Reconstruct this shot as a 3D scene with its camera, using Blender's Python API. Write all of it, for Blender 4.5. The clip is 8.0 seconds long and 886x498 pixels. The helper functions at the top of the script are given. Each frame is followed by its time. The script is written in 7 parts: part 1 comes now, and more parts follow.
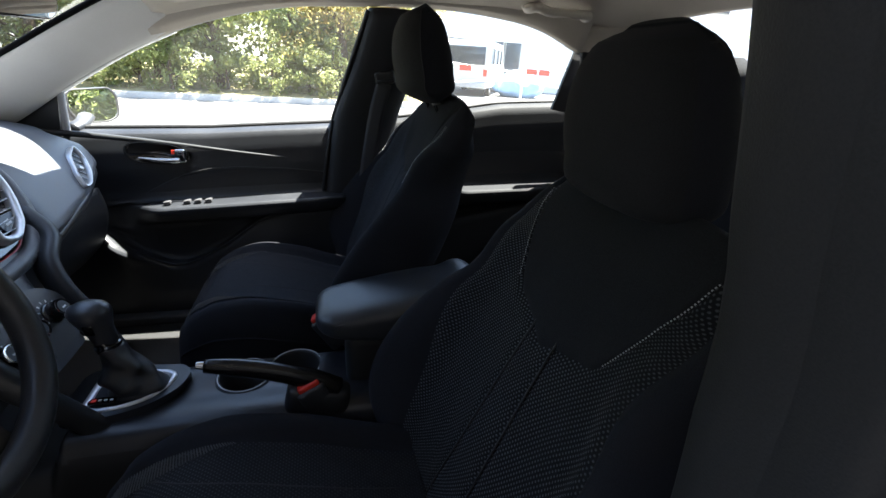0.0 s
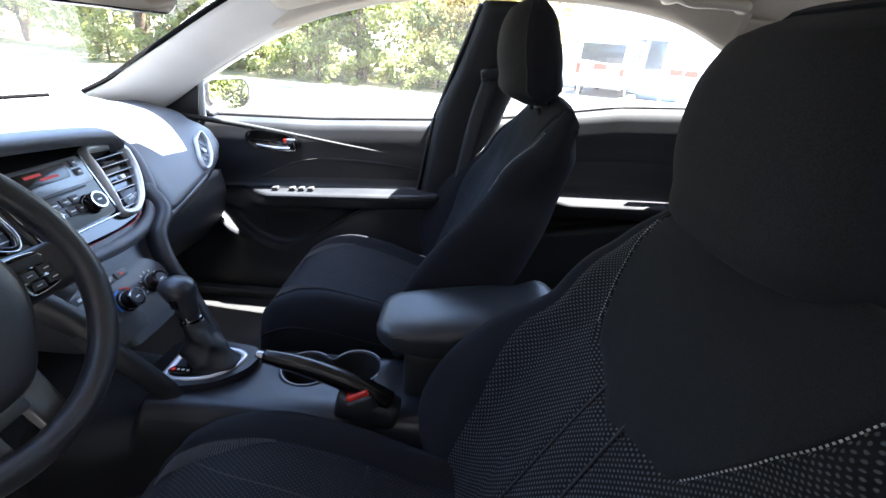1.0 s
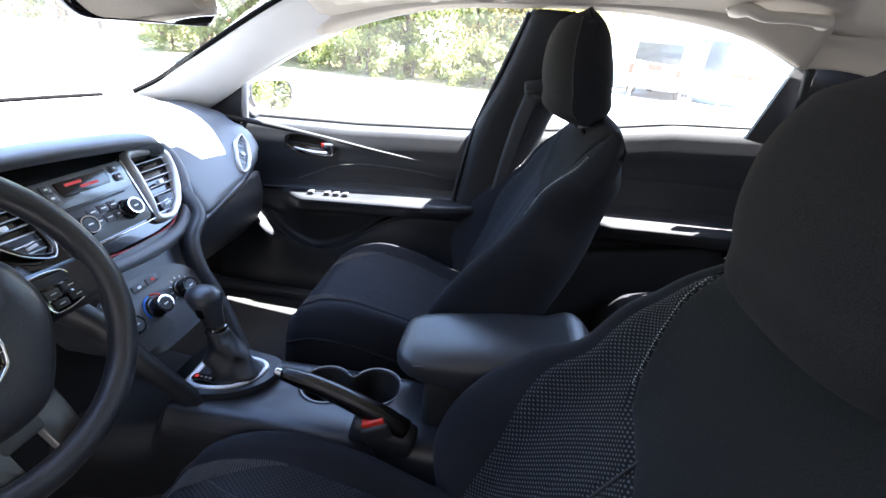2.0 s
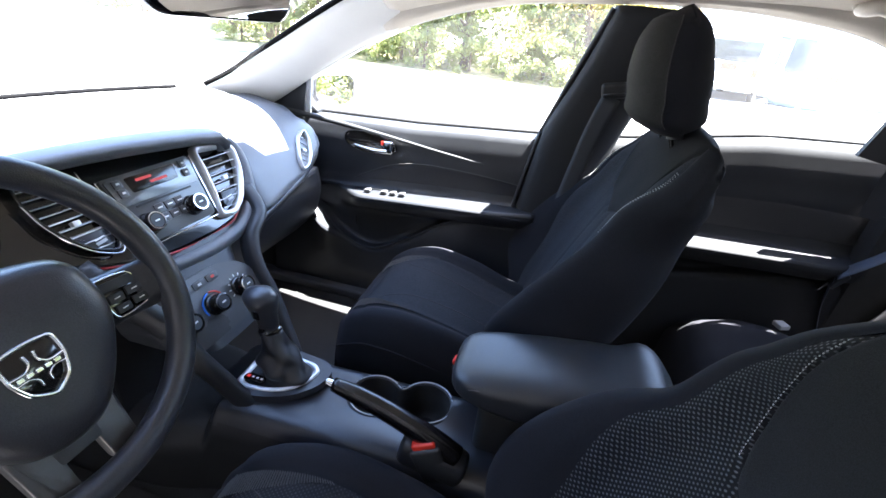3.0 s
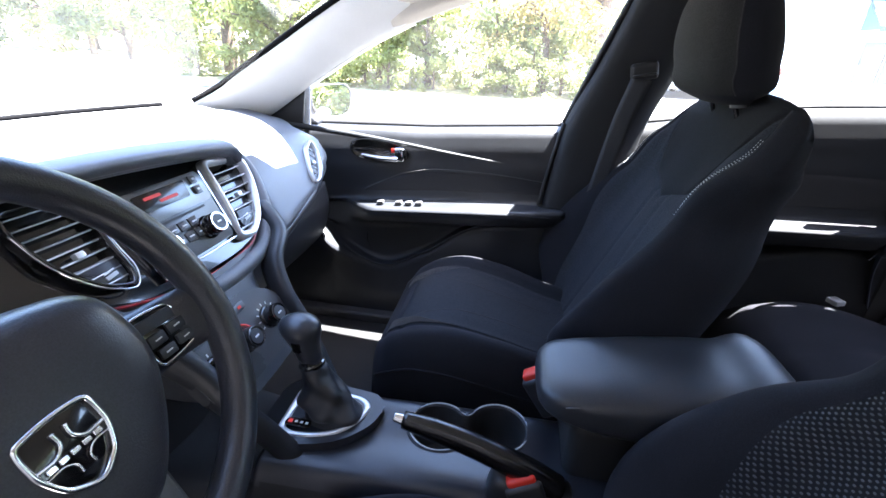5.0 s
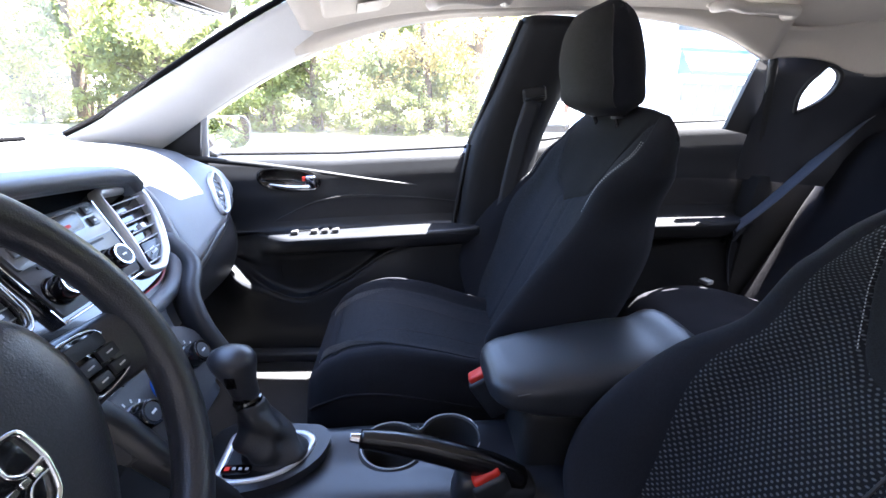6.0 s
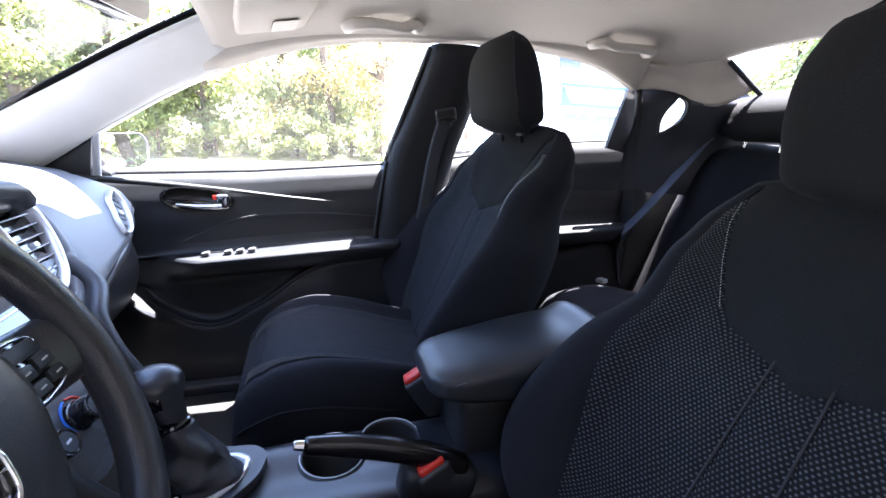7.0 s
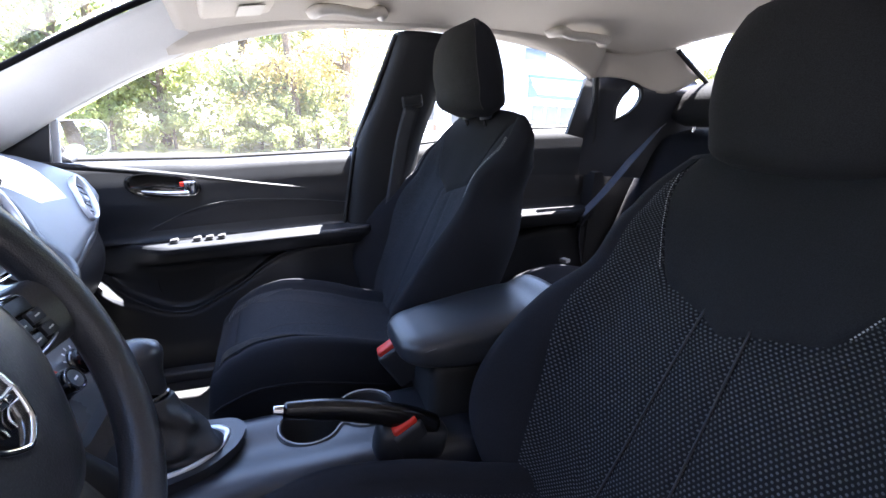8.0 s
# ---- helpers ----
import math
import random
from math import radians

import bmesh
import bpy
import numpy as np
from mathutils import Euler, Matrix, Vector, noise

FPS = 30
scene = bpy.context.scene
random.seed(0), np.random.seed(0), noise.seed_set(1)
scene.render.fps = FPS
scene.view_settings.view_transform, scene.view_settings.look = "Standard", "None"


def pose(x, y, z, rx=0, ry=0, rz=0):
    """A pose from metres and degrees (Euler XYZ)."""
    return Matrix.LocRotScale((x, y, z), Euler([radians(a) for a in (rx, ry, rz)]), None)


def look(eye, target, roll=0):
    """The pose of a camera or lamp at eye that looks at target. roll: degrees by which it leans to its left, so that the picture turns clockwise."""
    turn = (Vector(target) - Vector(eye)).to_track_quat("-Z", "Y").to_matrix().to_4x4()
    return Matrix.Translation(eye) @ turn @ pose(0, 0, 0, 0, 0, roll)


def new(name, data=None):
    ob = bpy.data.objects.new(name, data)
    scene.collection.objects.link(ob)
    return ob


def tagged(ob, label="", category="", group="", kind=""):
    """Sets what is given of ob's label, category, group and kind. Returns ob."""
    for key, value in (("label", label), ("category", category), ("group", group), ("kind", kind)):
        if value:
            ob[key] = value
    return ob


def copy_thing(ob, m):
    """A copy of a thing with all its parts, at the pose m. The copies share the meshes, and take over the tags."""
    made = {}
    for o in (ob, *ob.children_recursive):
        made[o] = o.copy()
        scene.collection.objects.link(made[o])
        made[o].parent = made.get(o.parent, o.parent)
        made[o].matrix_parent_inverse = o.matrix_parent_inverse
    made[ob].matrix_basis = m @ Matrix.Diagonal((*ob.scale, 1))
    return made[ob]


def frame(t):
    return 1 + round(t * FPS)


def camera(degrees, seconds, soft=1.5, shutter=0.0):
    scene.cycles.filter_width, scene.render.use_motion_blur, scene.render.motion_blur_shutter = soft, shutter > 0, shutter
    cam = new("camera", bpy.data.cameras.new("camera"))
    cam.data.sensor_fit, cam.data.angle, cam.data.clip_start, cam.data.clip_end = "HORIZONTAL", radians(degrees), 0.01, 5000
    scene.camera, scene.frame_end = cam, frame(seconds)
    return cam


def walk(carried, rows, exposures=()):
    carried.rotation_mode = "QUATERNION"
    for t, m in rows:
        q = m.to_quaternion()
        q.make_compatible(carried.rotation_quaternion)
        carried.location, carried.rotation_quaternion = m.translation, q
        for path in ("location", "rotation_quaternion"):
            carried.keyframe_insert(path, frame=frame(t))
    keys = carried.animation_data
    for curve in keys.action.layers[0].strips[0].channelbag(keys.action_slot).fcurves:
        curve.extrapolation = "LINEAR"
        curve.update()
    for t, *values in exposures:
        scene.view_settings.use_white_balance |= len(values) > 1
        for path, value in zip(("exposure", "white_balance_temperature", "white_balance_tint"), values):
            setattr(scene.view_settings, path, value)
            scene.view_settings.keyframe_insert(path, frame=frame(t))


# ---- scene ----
cam = camera(91.3, 8.0)
PATH = [
    (0, (0.051, -0.77, 1.205), (0.545, 0.999, 0.414), 4.1),
    (0.5, (0.096, -0.734, 1.193), (0.369, 1.081, 0.401), 4.3),
    (1, (0.128, -0.687, 1.209), (0.129, 1.129, 0.372), 4.9),
    (1.5, (0.142, -0.655, 1.233), (0.052, 1.153, 0.383), 5.5),
    (3, (0.089, -0.573, 1.25), (-0.269, 1.17, 0.336), 6.9),
    (3.5, (0.05, -0.543, 1.248), (-0.374, 1.198, 0.36), 6.7),
    (4, (0.011, -0.527, 1.228), (-0.42, 1.214, 0.344), 6.2),
    (4.2, (-0.003, -0.524, 1.22), (-0.428, 1.219, 0.336), 5.5),
    (5.3, (-0.087, -0.527, 1.156), (-0.23, 1.307, 0.371), 2.5),
    (5.5, (-0.098, -0.533, 1.149), (-0.147, 1.324, 0.408), 2.5),
    (6, (-0.119, -0.556, 1.131), (0.059, 1.325, 0.476), 2.1),
    (6.5, (-0.139, -0.58, 1.113), (0.247, 1.292, 0.526), 2.6),
    (7, (-0.162, -0.599, 1.109), (0.425, 1.238, 0.579), 2.8),
    (7.5, (-0.177, -0.621, 1.098), (0.513, 1.177, 0.56), 2.7),
    (8, (-0.172, -0.648, 1.091), (0.539, 1.137, 0.535), 2.6),
]
EXPO = [(0.0, 3.42, 6500, 10), (0.5, 4.02, 6350, 12), (1.0, 4.52, 6250, 14), (1.5, 4.76, 6200, 15), (3.5, 5.06, 6150, 15), (5.5, 4.98, 6050, 18), (7.0, 4.90, 6100, 20), (8.0, 4.82, 6100, 20)]
walk(cam, [(t, look(eye, target, roll)) for t, eye, target, roll in PATH], EXPO)

# ---- light ----
SUN = Vector((0.42, 0.16, 1.0)).normalized()          # towards the sun: high, a little behind the car
sky_world = bpy.data.worlds.new("daylight")
sky_world.use_nodes = True
scene.world = sky_world
_sky = sky_world.node_tree.nodes.new("ShaderNodeTexSky")
_sky.sky_type, _sky.sun_disc = "NISHITA", False
_sky.sun_elevation = math.asin(SUN.z)
_sky.sun_rotation = math.atan2(SUN.x, SUN.y)
_bg = sky_world.node_tree.nodes["Background"]
_bg.inputs["Strength"].default_value = 0.085
sky_world.node_tree.links.new(_sky.outputs[0], _bg.inputs["Color"])
sun = new("sun", bpy.data.lights.new("sun", "SUN"))
sun.data.energy, sun.data.angle, sun.data.color = 5.0, radians(0.5), (1.0, 0.95, 0.87)
sun.matrix_world = look(SUN * 50, (0, 0, 0))


# ---- materials ----
def material(name, colour, rough=0.6, metal=0.0, grain=0.0, grain_scale=400.0, bump=0.0, stain=0.0, stain_scale=6.0,
             spec=0.5, coat=0.0, sheen=0.0, ir=0.0):
    """A surface with fine grain and broad uneven patches, in object space metres."""
    m = bpy.data.materials.new(name)
    m.use_nodes = True
    nt = m.node_tree
    b = nt.nodes["Principled BSDF"]
    b.inputs["Roughness"].default_value = rough
    b.inputs["Metallic"].default_value = metal
    b.inputs["Specular IOR Level"].default_value = spec
    b.inputs["Coat Weight"].default_value = coat
    b.inputs["Sheen Weight"].default_value = sheen
    b.inputs["Base Color"].default_value = (*colour, 1)
    co = nt.nodes.new("ShaderNodeTexCoord")
    col = None
    if grain or stain:
        fine = nt.nodes.new("ShaderNodeTexNoise")
        fine.inputs["Scale"].default_value = grain_scale
        fine.inputs["Detail"].default_value = 3
        broad = nt.nodes.new("ShaderNodeTexNoise")
        broad.inputs["Scale"].default_value = stain_scale
        broad.inputs["Detail"].default_value = 5
        for n in (fine, broad):
            nt.links.new(co.outputs["Object"], n.inputs["Vector"])
        def band(node, amount):
            r = nt.nodes.new("ShaderNodeMapRange")
            r.inputs["From Min"].default_value, r.inputs["From Max"].default_value = 0.3, 0.7
            r.inputs["To Min"].default_value, r.inputs["To Max"].default_value = 1 - amount, 1 + amount
            nt.links.new(node.outputs["Fac"], r.inputs["Value"])
            return r
        mul = nt.nodes.new("ShaderNodeMath")
        mul.operation = "MULTIPLY"
        nt.links.new(band(fine, grain).outputs[0], mul.inputs[0])
        nt.links.new(band(broad, stain).outputs[0], mul.inputs[1])
        if ir:
            oi = nt.nodes.new("ShaderNodeObjectInfo")
            r2 = nt.nodes.new("ShaderNodeMapRange")
            r2.inputs["To Min"].default_value, r2.inputs["To Max"].default_value = 1 - ir, 1 + ir
            nt.links.new(oi.outputs["Random"], r2.inputs["Value"])
            mul2 = nt.nodes.new("ShaderNodeMath")
            mul2.operation = "MULTIPLY"
            nt.links.new(mul.outputs[0], mul2.inputs[0])
            nt.links.new(r2.outputs[0], mul2.inputs[1])
            mul = mul2
        mix = nt.nodes.new("ShaderNodeVectorMath")
        mix.operation = "SCALE"
        mix.inputs[0].default_value = colour
        nt.links.new(mul.outputs[0], mix.inputs["Scale"])
        nt.links.new(mix.outputs[0], b.inputs["Base Color"])
        rr = band(broad, stain * 0.6)
        rm = nt.nodes.new("ShaderNodeMath")
        rm.operation = "MULTIPLY"
        rm.inputs[1].default_value = rough
        nt.links.new(rr.outputs[0], rm.inputs[0])
        nt.links.new(rm.outputs[0], b.inputs["Roughness"])
        if bump:
            bn = nt.nodes.new("ShaderNodeBump")
            bn.inputs["Strength"].default_value = 0.6
            bn.inputs["Distance"].default_value = bump
            nt.links.new(fine.outputs["Fac"], bn.inputs["Height"])
            nt.links.new(bn.outputs[0], b.inputs["Normal"])
    return m


def mesh_fabric(name, base, dot, pitch):
    """Woven seat insert: staggered raised light threads on a dark ground, laid out along the mesh's UV in metres."""
    m = material(name, base, 0.85, sheen=0.0, spec=0.2)
    nt = m.node_tree
    b = nt.nodes["Principled BSDF"]
    uv = nt.nodes.new("ShaderNodeUVMap")
    sep = nt.nodes.new("ShaderNodeSeparateXYZ")
    nt.links.new(uv.outputs[0], sep.inputs[0])
    def op(kind, a, bb=None):
        n = nt.nodes.new("ShaderNodeMath")
        n.operation = kind
        for k, v in enumerate((a, bb)):
            if v is None:
                continue
            if isinstance(v, (int, float)):
                n.inputs[k].default_value = v
            else:
                nt.links.new(v, n.inputs[k])
        return n.outputs[0]
    row = op("DIVIDE", sep.outputs[1], pitch * 0.62)
    odd = op("MODULO", op("FLOOR", row), 2)
    x = op("FRACT", op("ADD", op("DIVIDE", sep.outputs[0], pitch), op("MULTIPLY", op("ABSOLUTE", odd), 0.5)))
    y = op("FRACT", row)
    dx = op("MULTIPLY", op("SUBTRACT", x, 0.5), 1.15)
    dy = op("MULTIPLY", op("SUBTRACT", y, 0.5), 1.0)
    d = op("SQRT", op("ADD", op("MULTIPLY", dx, dx), op("MULTIPLY", dy, dy)))
    fac = nt.nodes.new("ShaderNodeMapRange")
    fac.interpolation_type = "SMOOTHSTEP"
    for k, v in (("From Min", 0.36), ("From Max", 0.16), ("To Min", 0.0), ("To Max", 1.0)):
        fac.inputs[k].default_value = v
    nt.links.new(d, fac.inputs["Value"])
    no = nt.nodes.new("ShaderNodeTexNoise")
    no.inputs["Scale"].default_value = 60
    nt.links.new(uv.outputs[0], no.inputs["Vector"])
    f2 = op("MULTIPLY", fac.outputs[0], op("ADD", op("MULTIPLY", no.outputs["Fac"], 0.9), 0.45))
    mix = nt.nodes.new("ShaderNodeMix")
    mix.data_type = "RGBA"
    mix.inputs["A"].default_value = (*base, 1)
    mix.inputs["B"].default_value = (*dot, 1)
    nt.links.new(f2, mix.inputs["Factor"])
    nt.links.new(mix.outputs["Result"], b.inputs["Base Color"])
    bn = nt.nodes.new("ShaderNodeBump")
    bn.inputs["Strength"].default_value, bn.inputs["Distance"].default_value = 0.8, 0.0012
    nt.links.new(fac.outputs[0], bn.inputs["Height"])
    nt.links.new(bn.outputs[0], b.inputs["Normal"])
    rg = nt.nodes.new("ShaderNodeMapRange")
    rg.inputs["To Min"].default_value, rg.inputs["To Max"].default_value = 0.9, 0.38
    nt.links.new(fac.outputs[0], rg.inputs["Value"])
    nt.links.new(rg.outputs[0], b.inputs["Roughness"])
    return m


def glass(name, tint=(0.93, 0.97, 0.95), haze=0.008):
    m = bpy.data.materials.new(name)
    m.use_nodes = True
    nt = m.node_tree
    nt.nodes.remove(nt.nodes["Principled BSDF"])
    out = nt.nodes["Material Output"]
    tr = nt.nodes.new("ShaderNodeBsdfTransparent")
    tr.inputs[0].default_value = (*tint, 1)
    gl = nt.nodes.new("ShaderNodeBsdfGlossy")
    gl.inputs["Roughness"].default_value = 0.02
    fr = nt.nodes.new("ShaderNodeLayerWeight")
    fr.inputs[0].default_value = 0.5
    power = nt.nodes.new("ShaderNodeMath")
    power.operation = "POWER"
    power.inputs[1].default_value = 4.0
    half = nt.nodes.new("ShaderNodeMath")
    half.operation = "MULTIPLY_ADD"
    half.inputs[1].default_value, half.inputs[2].default_value = 0.4, 0.04
    mx = nt.nodes.new("ShaderNodeMixShader")
    nt.links.new(fr.outputs["Facing"], power.inputs[0])
    nt.links.new(power.outputs[0], half.inputs[0])
    nt.links.new(half.outputs[0], mx.inputs[0])
    nt.links.new(tr.outputs[0], mx.inputs[1])
    nt.links.new(gl.outputs[0], mx.inputs[2])
    # uneven whitish veil standing in for glare in the panes
    veil = nt.nodes.new("ShaderNodeBsdfTranslucent")
    veil.inputs[0].default_value = (0.8, 0.8, 0.78, 1)
    veil_noise = nt.nodes.new("ShaderNodeTexNoise")
    veil_noise.inputs["Scale"].default_value, veil_noise.inputs["Detail"].default_value = 3.0, 6
    amount = nt.nodes.new("ShaderNodeMapRange")
    amount.inputs["From Min"].default_value, amount.inputs["From Max"].default_value = 0.3, 0.7
    amount.inputs["To Min"].default_value, amount.inputs["To Max"].default_value = haze * 0.6, haze * 1.4
    co = nt.nodes.new("ShaderNodeTexCoord")
    nt.links.new(co.outputs["Object"], veil_noise.inputs["Vector"])
    nt.links.new(veil_noise.outputs["Fac"], amount.inputs["Value"])
    top = nt.nodes.new("ShaderNodeMixShader")
    nt.links.new(amount.outputs[0], top.inputs[0])
    nt.links.new(mx.outputs[0], top.inputs[1])
    nt.links.new(veil.outputs[0], top.inputs[2])
    nt.links.new(top.outputs[0], out.inputs[0])
    return m


def glow(name, colour, strength):
    m = bpy.data.materials.new(name)
    m.use_nodes = True
    b = m.node_tree.nodes["Principled BSDF"]
    b.inputs["Base Color"].default_value = (0.01, 0.01, 0.01, 1)
    b.inputs["Emission Color"].default_value = (*colour, 1)
    b.inputs["Emission Strength"].default_value = strength
    return m


CLOTH = material("seat_cloth", (0.015, 0.0155, 0.0175), 0.95, grain=0.4, grain_scale=900, bump=0.0007, stain=0.15, stain_scale=9, spec=0.10, sheen=0.02)
CLOTH_SIDE = material("seat_side_cloth", (0.0140, 0.0148, 0.0190), 0.93, grain=0.35, grain_scale=1100, bump=0.0006, stain=0.15, stain_scale=7, spec=0.12, sheen=0.02)
MESH = mesh_fabric("seat_mesh_fabric", (0.008, 0.0083, 0.0105), (0.078, 0.080, 0.087), 0.0063)
THREAD = material("seam_thread", (0.014, 0.014, 0.017), 0.7)
STITCH = material("light_stitch", (0.42, 0.42, 0.42), 0.6)
VINYL = material("padded_vinyl", (0.029, 0.031, 0.038), 0.30, grain=0.2, grain_scale=700, bump=0.0005, stain=0.12, spec=0.5)
DASH_SOFT = material("dash_soft_top", (0.105, 0.111, 0.124), 0.40, grain=0.2, grain_scale=800, bump=0.0006, stain=0.1, stain_scale=5)
PLASTIC = material("black_plastic", (0.020, 0.022, 0.027), 0.46, grain=0.18, grain_scale=900, bump=0.0004, stain=0.15, stain_scale=8)
TRIM_DARK = material("dark_pillar_trim", (0.018, 0.019, 0.022), 0.7, grain=0.15, grain_scale=800, bump=0.0004, stain=0.12, spec=0.25)
GLOSS_BLACK = material("gloss_black", (0.006, 0.006, 0.007), 0.12, stain=0.3, grain=0.05, coat=0.6)
BOOT_LEATHER = material("boot_leather", (0.016, 0.0165, 0.019), 0.42, grain=0.25, grain_scale=600, bump=0.0006, stain=0.2)
GRIP_BLACK = material("grip_black", (0.006, 0.0055, 0.006), 0.22, stain=0.2, grain=0.1, grain_scale=500, bump=0.0003)
CHROME = material("chrome", (0.75, 0.76, 0.78), 0.08, 1.0, grain=0.02, stain=0.1)
SATIN = material("satin_silver", (0.68, 0.69, 0.71), 0.35, 0.55, grain=0.04, stain=0.1)
RED_LINE = material("red_accent", (0.32, 0.012, 0.015), 0.3)
RED_BUTTON = material("red_button", (0.65, 0.035, 0.02), 0.4, grain=0.03, stain=0.06)
# webbing colour raised for the light falling on the rear belt
BELT_LIT = material("lit_belt_webbing", (0.08, 0.09, 0.12), 0.7, grain=0.3, grain_scale=1500, bump=0.0004, stain=0.08)
HEADLINER = material("headliner_felt", (0.60, 0.545, 0.47), 0.95, grain=0.1, grain_scale=1200, bump=0.0004, stain=0.05, stain_scale=4, spec=0.2)
PILLAR = material("light_pillar_trim", (0.68, 0.67, 0.65), 0.7, grain=0.07, grain_scale=900, bump=0.0003, stain=0.05, spec=0.3)
GREY_HANDLE = material("grey_handle", (0.58, 0.535, 0.47), 0.6, grain=0.05, stain=0.06)
# head restraint front: light from the windscreen put into the colour
CLOTH_FACE_LIT = material("seat_face_lit_cloth", (0.026, 0.0262, 0.026), 0.95, grain=0.4, grain_scale=900, bump=0.0007, stain=0.15, stain_scale=9, spec=0.10)
# shaded copy of the webbing, for the belt on the middle pillar
BELT_SHADED = material("shaded_belt_webbing", (0.019, 0.020, 0.025), 0.7, grain=0.3, grain_scale=1500, bump=0.0004, stain=0.08)
CARPET = material("carpet", (0.02, 0.02, 0.021), 0.97, grain=0.5, grain_scale=900, bump=0.002, stain=0.25)
SILL_PLASTIC = material("sill_plastic", (0.06, 0.06, 0.065), 0.5, grain=0.12, stain=0.15)
WHITE_MARK = material("white_marking", (0.7, 0.7, 0.7), 0.5)
RUBBER = material("rubber_seal", (0.012, 0.012, 0.013), 0.6, grain=0.1, stain=0.1)
SEAL_BLACK = material("screen_seal", (0.0035, 0.0035, 0.004), 0.85, grain=0.1, stain=0.1, spec=0.05)
CONSOLE_PLASTIC = material("console_plastic", (0.025, 0.0275, 0.035), 0.30, grain=0.18, grain_scale=900, bump=0.0004, stain=0.12, stain_scale=7)
RADIO_PLASTIC = material("radio_plastic", (0.065, 0.066, 0.07), 0.28, grain=0.08, stain=0.1)
RADIO_FACE = material("radio_face", (0.16, 0.165, 0.17), 0.22, 0.3, grain=0.05, stain=0.1)
VENT_SLAT = material("vent_slat", (0.50, 0.51, 0.53), 0.25, 0.5, grain=0.05, stain=0.1)
DOOR_CLOTH = material("door_cloth", (0.024, 0.024, 0.027), 0.9, grain=0.35, grain_scale=1000, bump=0.0005, stain=0.1)
RIDGE = material("door_ridge", (0.03, 0.032, 0.035), 0.45, grain=0.05, stain=0.06)
STITCH_DIM = material("grey_stitch", (0.065, 0.066, 0.07), 0.8)
SATIN_GREY = material("satin_grey", (0.45, 0.46, 0.48), 0.4, grain=0.04, stain=0.06)
# console plastic darkened for the shade on its sides, in cups and bin
FLANK_SHADED = material("console_shaded_plastic", (0.011, 0.0115, 0.013), 0.6, grain=0.15, grain_scale=900, bump=0.0004, stain=0.15)
# console plastic with the shadow round the brake put into its colour
DECK_SHADED = material("console_deck_shaded_plastic", (0.0165, 0.018, 0.0235), 0.30, grain=0.18, grain_scale=900, bump=0.0004, stain=0.14, stain_scale=7)
FASCIA = material("stack_plastic", (0.048, 0.052, 0.062), 0.34, grain=0.18, grain_scale=900, bump=0.0004, stain=0.12, stain_scale=7)
ARM_VINYL = material("armrest_vinyl", (0.024, 0.0265, 0.032), 0.38, grain=0.2, grain_scale=700, bump=0.0005, stain=0.12)
SPOKE_GREY = material("dark_satin_spoke", (0.10, 0.10, 0.103), 0.38, 0.6, grain=0.05, stain=0.1)
WHITE_LABEL = material("white_label", (0.60, 0.56, 0.48), 0.7, grain=0.03, stain=0.04)
GLASS = glass("window_glass", haze=0.016)
SCREEN_GLASS = glass("screen_glass", haze=0.0025)
REAR_TRIM = material("rear_pillar_trim", (0.016, 0.018, 0.025), 0.45, grain=0.2, grain_scale=900, bump=0.0005, stain=0.15)
MIRROR = material("mirror_silver", (0.9, 0.9, 0.9), 0.01, 1.0)
PAINT = material("car_paint", (0.11, 0.115, 0.125), 0.3, 0.5, grain=0.03, stain=0.05, coat=0.5)
DISPLAY_RED = glow("display_red", (1.0, 0.04, 0.02), 0.018)
DISPLAY_BLACK = material("display_black", (0.01, 0.008, 0.008), 0.2, stain=0.1)
BLUE_MARK = material("blue_marking", (0.02, 0.15, 0.6), 0.4)


# ---- mesh helpers ----
def link_mesh(name, verts, faces, mat, parent=None, label="", smooth=True, uv=None):
    me = bpy.data.meshes.new(name)
    me.from_pydata([tuple(map(float, v)) for v in verts], [], [tuple(map(int, f)) for f in faces])
    me.materials.append(mat)
    me.update()
    if smooth:
        me.polygons.foreach_set("use_smooth", [True] * len(me.polygons))
    if uv is not None:
        lay = me.uv_layers.new(name="UVMap")
        idx = np.empty(len(me.loops), dtype=np.int32)
        me.loops.foreach_get("vertex_index", idx)
        lay.data.foreach_set("uv", np.asarray(uv, dtype=np.float32)[idx].ravel())
    ob = new(name, me)
    if parent is not None:
        ob.parent = parent
    if label:
        ob["label"] = label
    return ob


def part(name, bm, mat, parent, label="", smooth=True):
    me = bpy.data.meshes.new(name)
    bm.normal_update()
    bm.to_mesh(me)
    bm.free()
    me.materials.append(mat)
    if smooth:
        me.polygons.foreach_set("use_smooth", [True] * len(me.polygons))
        me.set_sharp_from_angle(angle=radians(42))
    ob = new(name, me)
    if parent is not None:
        ob.parent = parent
    if label:
        ob["label"] = label
    return ob


def thing(name, at, label, category, group="", kind=""):
    ob = new(name)
    ob.matrix_world = at if isinstance(at, Matrix) else pose(*at)
    return tagged(ob, label, category, group, kind)


def grid_faces(m, n, close=False, start=0):
    f = []
    for i in range(m - 1):
        for j in range(n if close else n - 1):
            k = (j + 1) % n
            f.append((start + i * n + j, start + i * n + k, start + (i + 1) * n + k, start + (i + 1) * n + j))
    return f


